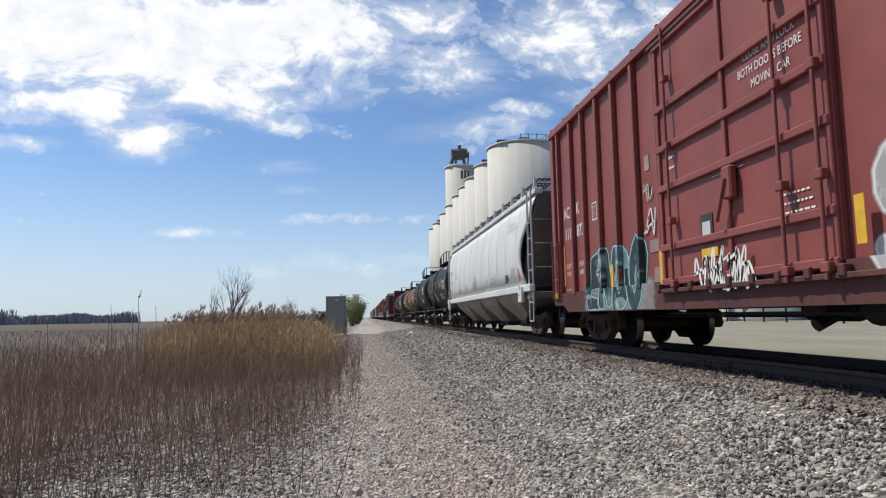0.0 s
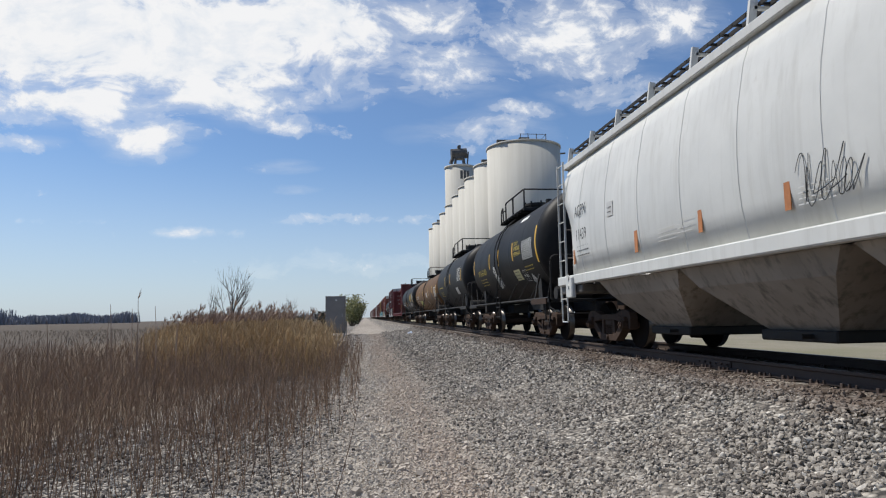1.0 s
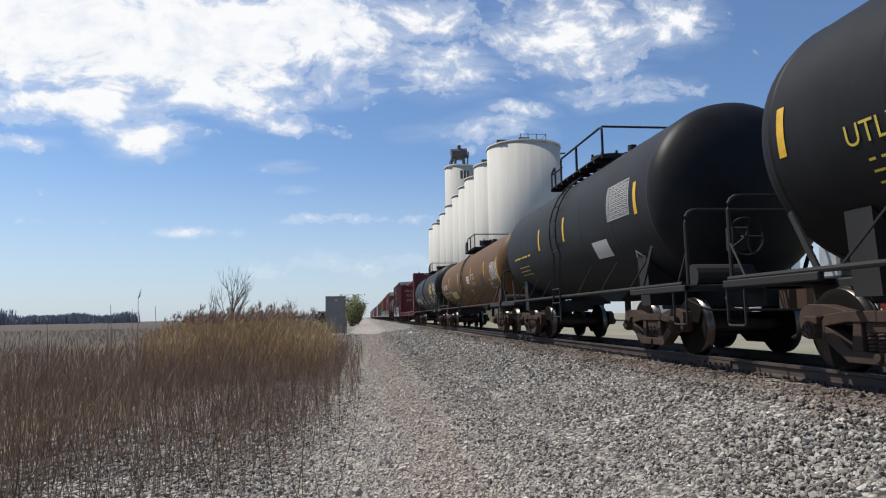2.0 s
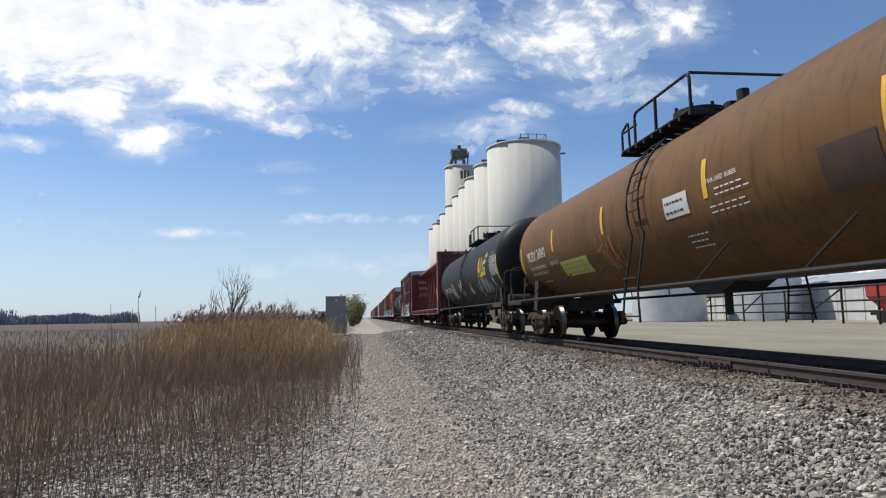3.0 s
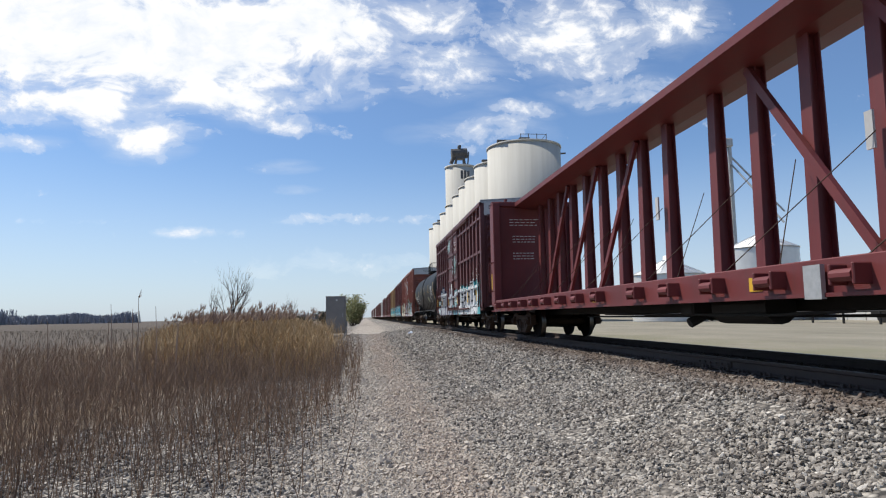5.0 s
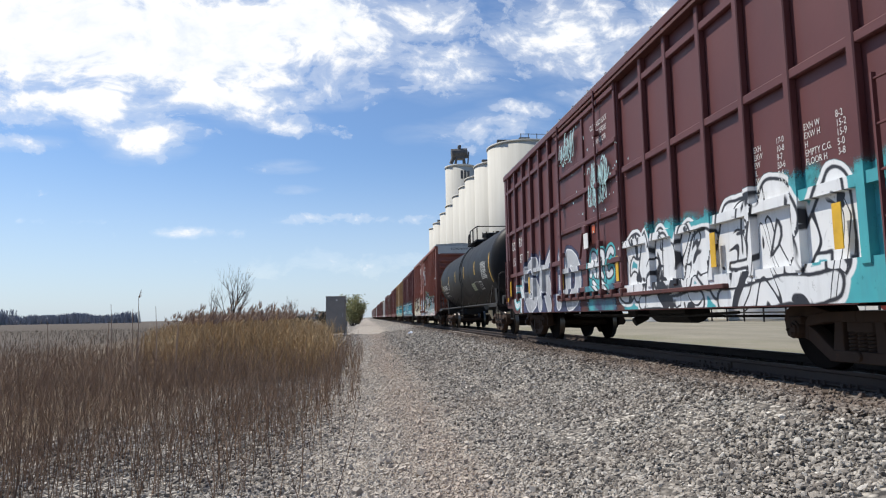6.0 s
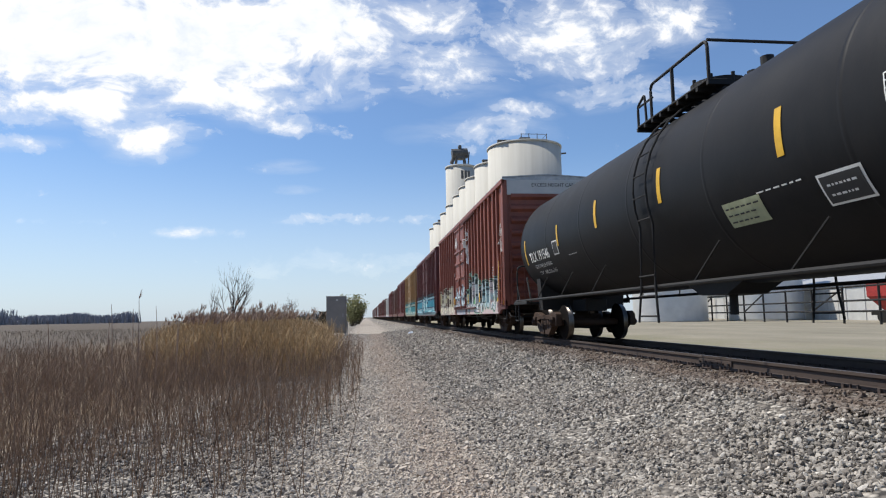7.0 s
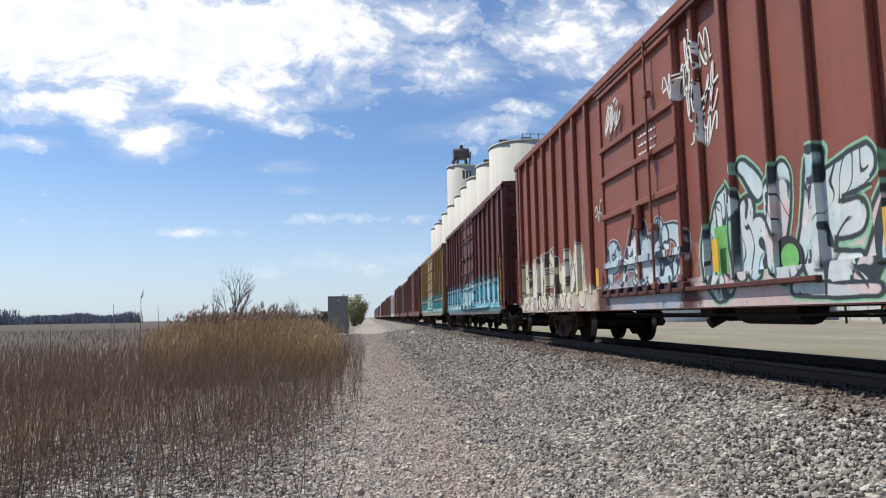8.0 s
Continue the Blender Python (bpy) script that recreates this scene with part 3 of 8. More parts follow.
# ---- boxcar ----
def boxcar(half, top, paintwork, posts, door, truck, label, rails=(), cap=None, detail=True, heavy_door=True, rods=None, door_rails=None, sill_mat=None, group="freight cars of the train"):
    """posts: places of the side posts; door: (y0, y1); rails: heights of horizontal bars; cap: material of the top of the ends."""
    car = tagged(new("boxcar"), label, "boxcar", group)
    W, z0 = 1.50, 0.98
    bm = B()
    box(bm, -W, W, -half + 0.05, half - 0.05, z0 + 0.05, top - 0.12)
    part("body", bm, paintwork, car)
    bm = B()
    # shallow gable roof with raised seams
    sec = [(-1.56, 0, top - 0.14), (-1.56, 0, top - 0.05), (0, 0, top + 0.05), (1.56, 0, top - 0.05), (1.56, 0, top - 0.14)]
    extrude_poly(bm, [(x, -half, z) for x, _, z in sec], (0, 2 * half, 0))
    k = int(half * 2 / 0.95)
    for i in range(k + 1):
        y = -half + 0.03 + i * (2 * half - 0.1) / k
        for s in (-1, 1):
            beam(bm, (s * 1.56, y, top - 0.04), (0, y, top + 0.06), 0.06, 0.05)
    part("roof", bm, M_galv if cap else paintwork, car)
    for s in (-1, 1):
        bm = B()
        box(bm, s * 1.50, s * 1.61, -half, half, top - 0.25, top - 0.10, 0.01)
        part("top_rail", bm, paintwork, car)
        bm = B()
        # deep side sill, cut up towards the corners
        extrude_poly(bm, [(s * 1.49, -half, z0 + 0.16), (s * 1.49, -half, 0.88), (s * 1.49, -half + 0.7, 0.86), (s * 1.49, -half + 1.0, 0.72), (s * 1.49, half - 1.0, 0.72), (s * 1.49, half - 0.7, 0.86), (s * 1.49, half, 0.88), (s * 1.49, half, z0 + 0.16)], (s * 0.08, 0, 0))
        part("side_sill", bm, sill_mat or paintwork, car)

    def post():
        b = B()
        box(b, -0.09, 0.0, -0.05, 0.05, z0 + 0.10, top - 0.20, 0.012)
        return mesh_of("side_post", b, paintwork)

    me = post()
    for y in posts:
        part("side_post", me, None, car, m=pose(-W, y, 0))
    if detail:
        for y in posts[::2]:
            part("side_post", me, None, car, m=pose(W, y, 0, 0, 0, 180))
        for z in rails:
            for a, b in ((-half + 0.1, door[0] - 0.1), (door[1] + 0.1, half - 0.1)):
                bm = B()
                box(bm, -W - 0.075, -W, a, b, z - 0.055, z + 0.055, 0.012)
                part("side_rail", bm, paintwork, car)
    # corner posts
    for sx in (-1, 1):
        for sy in (-1, 1):
            bm = B()
            box(bm, sx * 1.40, sx * 1.575, sy * (half - 0.22), sy * half, z0, top - 0.11, 0.015)
            part("corner_post", bm, paintwork, car)
    # ends with horizontal corrugations
    for sy in ((-1, 1) if detail else (-1,)):
        nrib = 9
        for i in range(nrib):
            z = z0 + 0.35 + i * (top - z0 - (1.0 if cap else 0.6)) / (nrib - 1)
            bm = B()
            extrude_poly(bm, [(-1.30, sy * (half - 0.05), z - 0.13), (-1.30, sy * (half + 0.05), z - 0.04), (-1.30, sy * (half + 0.05), z + 0.04), (-1.30, sy * (half - 0.05), z + 0.13)], (2.6, 0, 0))
            part("end_corrugation", bm, paintwork, car)
        if cap:
            bm = B()
            box(bm, -1.42, 1.42, sy * (half - 0.04), sy * (half + 0.02), top - 0.62, top - 0.12, 0.01)
            part("end_panel", bm, cap, car, "white panel across the top of the end")
    bm = B()
    box(bm, -0.33, 0.33, -half + 0.1, half - 0.1, 0.72, 1.04, 0.02)
    part("centre_sill", bm, M_under, car)
    if detail:
        for y in [-half + 1.0 + i * (2 * half - 2.0) / 7 for i in range(8)]:
            bm = B()
            box(bm, -1.44, 1.44, y - 0.06, y + 0.06, 0.86, 1.03)
            part("cross_bearer", bm, M_under, car)
    # door: panels between rails, lock rods, tracks
    y0, y1 = door
    bm = B()
    box(bm, -W - 0.07, -W + 0.001, y0, y1, z0 + 0.12, top - 0.32, 0.01)
    d = part("door", bm, paintwork, car, "sliding plug door with lock rods")
    ym = (y0 + y1) / 2
    for z in door_rails or [z0 + 0.18 + i * (top - z0 - 0.62) / 5 for i in range(6)]:
        bm = B()
        box(bm, -W - 0.13, -W - 0.065, y0 + 0.02, y1 - 0.02, z - 0.05, z + 0.05, 0.012)
        part("door_rail", bm, paintwork, d)
    for y in (y0 + 0.05, ym, y1 - 0.05):
        bm = B()
        box(bm, -W - 0.11, -W - 0.066, y - 0.04, y + 0.04, z0 + 0.15, top - 0.36, 0.01)
        part("door_stile", bm, paintwork, d)
    if detail:
        for y in rods or ((y0 + 0.35, y0 + 1.15, y1 - 1.15, y1 - 0.35) if heavy_door else (y0 + 0.5, y1 - 0.5)):
            bm = B()
            bar(bm, (-W - 0.17, y, z0 - 0.02), (-W - 0.17, y, top - 0.25), 0.022, 8)
            for z in (z0 + 0.1, z0 + 1.0, z0 + 2.1, z0 + 3.1):
                box(bm, -W - 0.20, -W - 0.10, y - 0.06, y + 0.06, z - 0.05, z + 0.05, 0.01)
            part("lock_rod", bm, paintwork, d)
        bm = B()
        box(bm, -W - 0.19, -W - 0.09, ym - 0.22, ym - 0.02, z0 + 1.05, z0 + 1.45, 0.02)
        bar(bm, (-W - 0.2, ym + 0.1, z0 + 0.8), (-W - 0.2, ym - 0.12, z0 + 1.3), 0.025, 6)
        part("door_handle", bm, paintwork, d)
        for z in (z0 + 0.02, top - 0.34):
            bm = B()
            box(bm, -W - 0.15, -W, y0 - (y1 - y0) * 0.9, y1 + 0.1, z - 0.04, z + 0.02, 0.008)
            part("door_track", bm, sill_mat or paintwork, car)
        for i in range(9):
            bm = B()
            yb = y0 - 0.05 + i * (y1 - y0 + 0.1) / 8
            box(bm, -W - 0.17, -W - 0.07, yb - 0.05, yb + 0.05, z0 + 0.0, z0 + 0.12, 0.012)
            part("track_bracket", bm, sill_mat or paintwork, car)
    couplers(car, half)
    trucks(car, (-truck, truck), detail)
    if detail:
        ladder(car, -1.62, -half + 0.34, z0 + 0.02, z0 + 1.75, paintwork)
        ladder(car, -1.62, half - 0.34, z0 + 0.02, z0 + 1.35, paintwork)
        ladder(car, -1.15, -half - 0.10, z0 + 0.02, z0 + 1.75, paintwork, "x")
        ladder(car, -1.15, half + 0.10, z0 + 0.02, z0 + 1.35, paintwork, "x")
        ladder(car, 1.15, -half - 0.10, z0 + 0.02, top - 0.7, paintwork, "x")
        for y in (-half + 0.34, half - 0.34):
            stirrup(car, -1.50, y, M_under)
        hand_wheel(car, -0.45, -half - 0.28, z0 + 1.1, paintwork)
        bm = B()
        box(bm, -1.3, 1.3, -half - 0.42, -half - 0.02, z0 + 0.02, z0 + 0.06)
        part("end_platform", bm, M_galv, car)
        bm = B()
        pipe(bm, rounded([(-1.45, -half + 0.02, 0.8), (-1.45, -half - 0.25, 0.62), (-0.3, -half - 0.3, 0.60)], 0.1), 0.018)
        part("uncoupling_lever", bm, M_under, car)
        brake_gear(car, -2.4, 1.6)
    return car


# ---- covered hopper ----
def covered_hopper(half, truck, label):
    car = tagged(new("covered_hopper"), label, "hopper car", "freight cars of the train")
    sec = [(1.52, 1.46), (1.60, 1.90), (1.62, 2.2), (1.62, 2.5), (1.605, 2.8), (1.57, 3.1), (1.52, 3.35), (1.46, 3.65), (1.32, 4.02)]
    hb = half - 0.15
    # side sheets bulge; at the ends they are cut back along a curve
    for s in (-1, 1):
        bm = B()
        ny = 40
        rows = []
        for i in range(ny + 1):
            col = []
            for x, z in sec:
                cut = float(np.interp(z, (1.5, 1.8, 2.2, 2.63, 2.96, 3.35, 4.0), (0.62, 0.85, 0.93, 0.88, 0.50, 0.06, 0.0)))
                y = (-1 + 2 * i / ny) * (hb - cut)
                col.append(bm.verts.new((s * x, y, z)))
            rows.append(col)
        for a, b in zip(rows, rows[1:]):
            for j in range(len(sec) - 1):
                f = bm.faces.new((a[j], a[j + 1], b[j + 1], b[j]))
                f.smooth = True
        bmesh.ops.recalc_face_normals(bm, faces=bm.faces)
        bmesh.ops.solidify(bm, geom=bm.faces[:], thickness=0.03)
        part("side_sheet", bm, M_white, car)
        for k in range(11):
            y = -7.2 + 1.44 * k
            bm = B()
            pipe(bm, [(s * (x + 0.0), y, z) for x, z in sec], 0.008, 4)
            part("weld_seam", bm, M_white, car)
        bm = B()
        box(bm, s * 1.48, s * 1.64, -half, half, 1.30, 1.50, 0.02)
        part("side_sill", bm, M_white, car)
        bm = B()
        box(bm, s * 1.20, s * 1.42, -half, half, 3.98, 4.12, 0.015)
        part("top_rail", bm, M_white, car)
    bm = B()
    extrude_poly(bm, [(-1.3, -hb, 4.04), (-0.8, -hb, 4.16), (0.8, -hb, 4.16), (1.3, -hb, 4.04)], (0, 2 * hb, 0))
    part("roof", bm, M_white, car)
    # end bulkheads and sloped floor sheets
    for s in (-1, 1):
        bm = B()
        yi = s * (half - 1.55)
        # upright bulkhead above, sheet sloping inward below
        yo = s * (half - 0.14)
        extrude_poly(bm, [(-1.46, yo, 3.3), (-1.30, yo, 4.05), (1.30, yo, 4.05), (1.46, yo, 3.3)], (0, -s * 0.05, 0))
        beam(bm, (0, yo - s * 0.03, 3.32), (0, yi, 1.5), 2.94, 0.05)
        part("end_sheet", bm, M_hopper_end, car, "sooty end sheet, coloured dark for shade")
        for x in (-0.75, 0.75):
            bm = B()
            beam(bm, (x, s * (half - 0.08), 1.2), (x, s * (half - 0.10), 4.0), 0.12, 0.08)
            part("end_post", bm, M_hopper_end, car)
        bm = B()
        box(bm, -1.56, 1.56, s * (half - 1.4), s * half, 1.12, 1.298, 0.02)
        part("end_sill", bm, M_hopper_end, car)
        for z in (1.95, 2.6, 3.25):
            bm = B()
            bar(bm, (-1.45, s * (half - 0.02), z), (-0.5, s * (half - 0.02), z), 0.014, 6)
            part("grab_iron", bm, M_hopper_low, car)
        ladder(car, -1.55, s * (half - 0.18), 0.95, 4.1, M_white)
        ladder(car, 1.0, s * (half + 0.02), 1.3, 4.1, M_hopper_low, "x")
        stirrup(car, -1.55, s * (half - 0.2), M_white, z=1.4, drop=0.9)
        bm = B()
        box(bm, -1.70, -1.60, s * (half - 1.15), s * (half - 0.75), 1.02, 1.46, 0.02)
        bar(bm, (-1.72, s * (half - 0.95), 1.45), (-1.69, s * (half - 0.95), 1.45), 0.06, 10)
        bar(bm, (-1.72, s * (half - 0.95), 1.25), (-1.69, s * (half - 0.95), 1.25), 0.04, 10)
        part("jacking_pad", bm, M_white, car)
    hand_wheel(car, -0.5, -half - 0.1, 2.1, M_hopper_low)
    # four sloped bays with outlet gates
    for yc in (-5.0, -1.7, 1.7, 5.0):
        bm = B()
        lv = [(1.46, 1.62, 1.30), (1.32, 1.35, 1.02), (0.75, 0.62, 0.42)]
        rings = []
        for hx, hy, z in lv:
            rings.append([bm.verts.new((sx * hx, yc + sy * hy, z)) for sx, sy in ((-1, -1), (1, -1), (1, 1), (-1, 1))])
        for a, b in zip(rings, rings[1:]):
            for j in range(4):
                bm.faces.new((a[j], a[(j + 1) % 4], b[(j + 1) % 4], b[j]))
        bm.faces.new(rings[-1])
        bmesh.ops.recalc_face_normals(bm, faces=bm.faces)
        part("hopper_bay", bm, M_hopper_low, car, "soot-streaked sloped discharge bay")
        bm = B()
        box(bm, -0.85, 0.85, yc - 0.70, yc + 0.70, 0.30, 0.44, 0.02)
        bar(bm, (-1.0, yc - 0.3, 0.37), (1.0, yc - 0.3, 0.37), 0.03, 8)
        part("outlet_gate", bm, M_under, car)
    bm = B()
    box(bm, -0.30, 0.30, -half + 0.1, half - 0.1, 0.85, 1.2, 0.02)
    part("centre_sill", bm, M_under, car)
    # running board of open grating on brackets
    for x in (-0.98, 0.98):
        bm = B()
        for k in range(5):
            xx = x - 0.26 + 0.13 * k
            box(bm, xx - 0.012, xx + 0.012, -half + 0.1, half - 0.1, 4.36, 4.41)
        for k in range(58):
            y = -half + 0.15 + k * (2 * half - 0.3) / 57
            box(bm, x - 0.28, x + 0.28, y - 0.012, y + 0.012, 4.365, 4.40)
        part("running_board", bm, M_under, car, "open steel grating walkway")
    for k in range(13):
        y = -half + 0.3 + k * (2 * half - 0.6) / 12
        for s in (-1, 1):
            bm = B()
            beam(bm, (s * 1.36, y, 4.06), (s * 1.30, y, 4.44), 0.05, 0.10)
            beam(bm, (s * 1.30, y, 4.34), (s * 0.3, y, 4.34), 0.05, 0.04)
            part("board_bracket", bm, M_white, car)
    for k in range(4):
        bm = B()
        box(bm, -0.30, 0.30, -6.5 + 3.6 * k, -4.3 + 3.6 * k, 4.16, 4.30, 0.03)
        part("hatch", bm, M_white, car)
    side_text(car, "AGPX", 7.45, 2.68, 0.33, -1.625, M_letter_k)
    side_text(car, "11439", 7.45, 2.19, 0.33, -1.615, M_letter_k)
    side_bars(car, 3, 7.4, 2.12, 0.75, 0.30, -1.605, M_letter_k, 3)
    side_plate(car, "stencil_box", 5.35, 5.62, 2.42, 2.68, M_pale, -1.622)
    side_bars(car, 2, 5.58, 2.62, 0.2, 0.16, -1.632, M_letter_k, 5)
    side_plate(car, "reflector_strip", 4.40, 4.52, 1.66, 2.12, M_amber, -1.60)
    for y in (-7.3, -3.2, 0.6, 2.4, 7.62):
        side_plate(car, "reflector_strip", y - 0.05, y + 0.05, 1.72, 2.06, M_amber, -1.60)
    side_plate(car, "data_panel", -5.95, -5.6, 1.66, 1.92, M_letter_k, -1.607)
    side_plate(car, "reflector_strip", -7.45, -7.33, 1.62, 2.35, M_amber, -1.60)
    for i, (y, z, w) in enumerate(((3.6, 1.95, 0.6), (3.0, 2.0, 0.5), (0.4, 1.95, 0.6), (-1.9, 2.05, 0.6), (-4.2, 2.3, 0.7), (-6.3, 3.4, 1.1))):
        side_bars(car, 4, y, z, w, 0.24, -1.607 - 0.012 * (z < 3), M_pale if z < 3 else M_letter_k, 20 + i)
    for seed, y, z, sc in ((1, -3.6, 1.85, 0.8), (2, 0.45, 1.82, 1.2), (3, -2.2, 1.85, 0.7), (4, -6.3, 1.85, 0.9)):
        scrawl(car, y, z - 0.1, sc * 0.7, 1.622, M_letter_k, seed, 5, thick=0.008)
    couplers(car, half)
    trucks(car, (-truck, truck))
    return car


def scrawl(car, y, z, size, x, mat, seed, letters=4, on=None, thick=0.022, posts=(), door=None):
    """A hand-sprayed tag: tall cursive loops and a few crossing strokes on the side."""
    rng = random.Random(seed)
    bm = B()
    pts2 = []
    u = 0.0
    slant = rng.uniform(0.05, 0.3)
    for k in range(letters):
        tall, wide, turn = rng.uniform(0.35, 0.62), rng.uniform(0.16, 0.30), rng.uniform(0.8, 1.6)
        base, ph = rng.uniform(-0.06, 0.06), rng.uniform(0, 6.28)
        line = []
        for i in range(15):
            a = i / 14
            lx = u + wide * a + 0.09 * math.sin(2 * math.pi * turn * a + ph)
            lz = base + tall * (0.5 - 0.5 * math.cos(2 * math.pi * turn * 1.3 * a + 0.4 * ph))
            line.append((lx + slant * lz, lz))
        pts2.append(line)
        if rng.random() < 0.35:
            b0 = rng.uniform(0.1, 0.4)
            pts2.append([(u - 0.02, b0), (u + wide * 0.6, b0 + 0.05), (u + wide + 0.05, b0 + 0.12)])
        u += wide * rng.uniform(0.75, 1.0)
    for line in pts2:
        line = [(p[0] * size, p[1] * size) for p in line]
        smooth_line = [(v.x, v.y) for v in rounded([(a, b, 0) for a, b in line], 0.1 * size, 3)]
        w = thick * size * rng.uniform(0.55, 1.0)
        for (a0, b0), (a1, b1) in zip(smooth_line, smooth_line[1:]):
            d = Vector((a1 - a0, b1 - b0))
            if d.length < 1e-5:
                continue
            nn = Vector((-d.y, d.x)).normalized() * w
            quad = []
            for a, b in ((a0 + nn.x, b0 + nn.y), (a0 - nn.x, b0 - nn.y), (a1 - nn.x, b1 - nn.y), (a1 + nn.x, b1 + nn.y)):
                if on:
                    r, zc = on
                    phi = (z + b - zc) / r
                    rr = r + 0.008 + 0.002 * (seed % 7)
                    quad.append(bm.verts.new((-rr * math.cos(phi), y - a, zc + rr * math.sin(phi))))
                elif posts:
                    proud = 0.09 if any(abs(y - a - p) < 0.056 for p in posts) else 0.13 if door and door[0] < y - a < door[1] else 0.0
                    quad.append(bm.verts.new((-1.506 - proud - 0.0015 * (seed % 9), y - a, z + b)))
                else:
                    quad.append(bm.verts.new((-x - 0.006 - 0.0015 * (seed % 9), y - a, z + b)))
            bm.faces.new(quad)
    return part("spray_tag", bm, mat, car)


# ---- sprayed lettering on the boxcars ----
def arc(cx, cz, rx, rz, a0, a1, n=8):
    return [(cx + rx * math.cos(radians(a0 + (a1 - a0) * i / n)), cz + rz * math.sin(radians(a0 + (a1 - a0) * i / n))) for i in range(n + 1)]


GLYPHS = {
    "S": [arc(0.5, 0.74, 0.42, 0.26, 20, 250) + arc(0.5, 0.26, 0.44, 0.26, 80, -160)],
    "K": [[(0.1, 1.0), (0.12, 0.0)], [(0.95, 1.02), (0.2, 0.48), (0.6, 0.38), (0.95, -0.02)]],
    "I": [[(0.5, 1.0), (0.48, 0.0)]],
    "D": [[(0.1, 0.0), (0.1, 0.95)] + arc(0.12, 0.5, 0.8, 0.5, 90, -90)],
    "C": [arc(0.55, 0.5, 0.48, 0.5, 50, 310, 12)],
    "N": [[(0.05, 0.0), (0.12, 1.0), (0.8, 0.05), (0.92, 1.05)]],
    "U": [[(0.05, 1.0)] + arc(0.5, 0.35, 0.45, 0.36, 180, 360) + [(0.98, 1.05)]],
    "R": [[(0.1, 0.0), (0.1, 0.95)] + arc(0.2, 0.72, 0.62, 0.28, 90, -90) + [(0.35, 0.44), (0.98, -0.02)]],
    "E": [[(0.95, 1.0), (0.1, 0.95), (0.08, 0.5), (0.75, 0.52)], [(0.08, 0.5), (0.06, 0.03), (0.98, 0.0)]],
    "T": [[(0.0, 0.92), (1.0, 1.0)], [(0.52, 0.95), (0.46, 0.0)]],
    "A": [[(0.0, 0.0), (0.5, 1.05), (1.0, 0.0)], [(0.22, 0.36), (0.8, 0.38)]],
    "W": [[(0.0, 1.0), (0.25, 0.02), (0.5, 0.7), (0.75, 0.0), (1.0, 1.05)]],
    "P": [[(0.1, 0.0), (0.1, 0.95)] + arc(0.2, 0.7, 0.66, 0.3, 90, -90)],
    "O": [arc(0.5, 0.5, 0.46, 0.5, 0, 360, 14)],
}


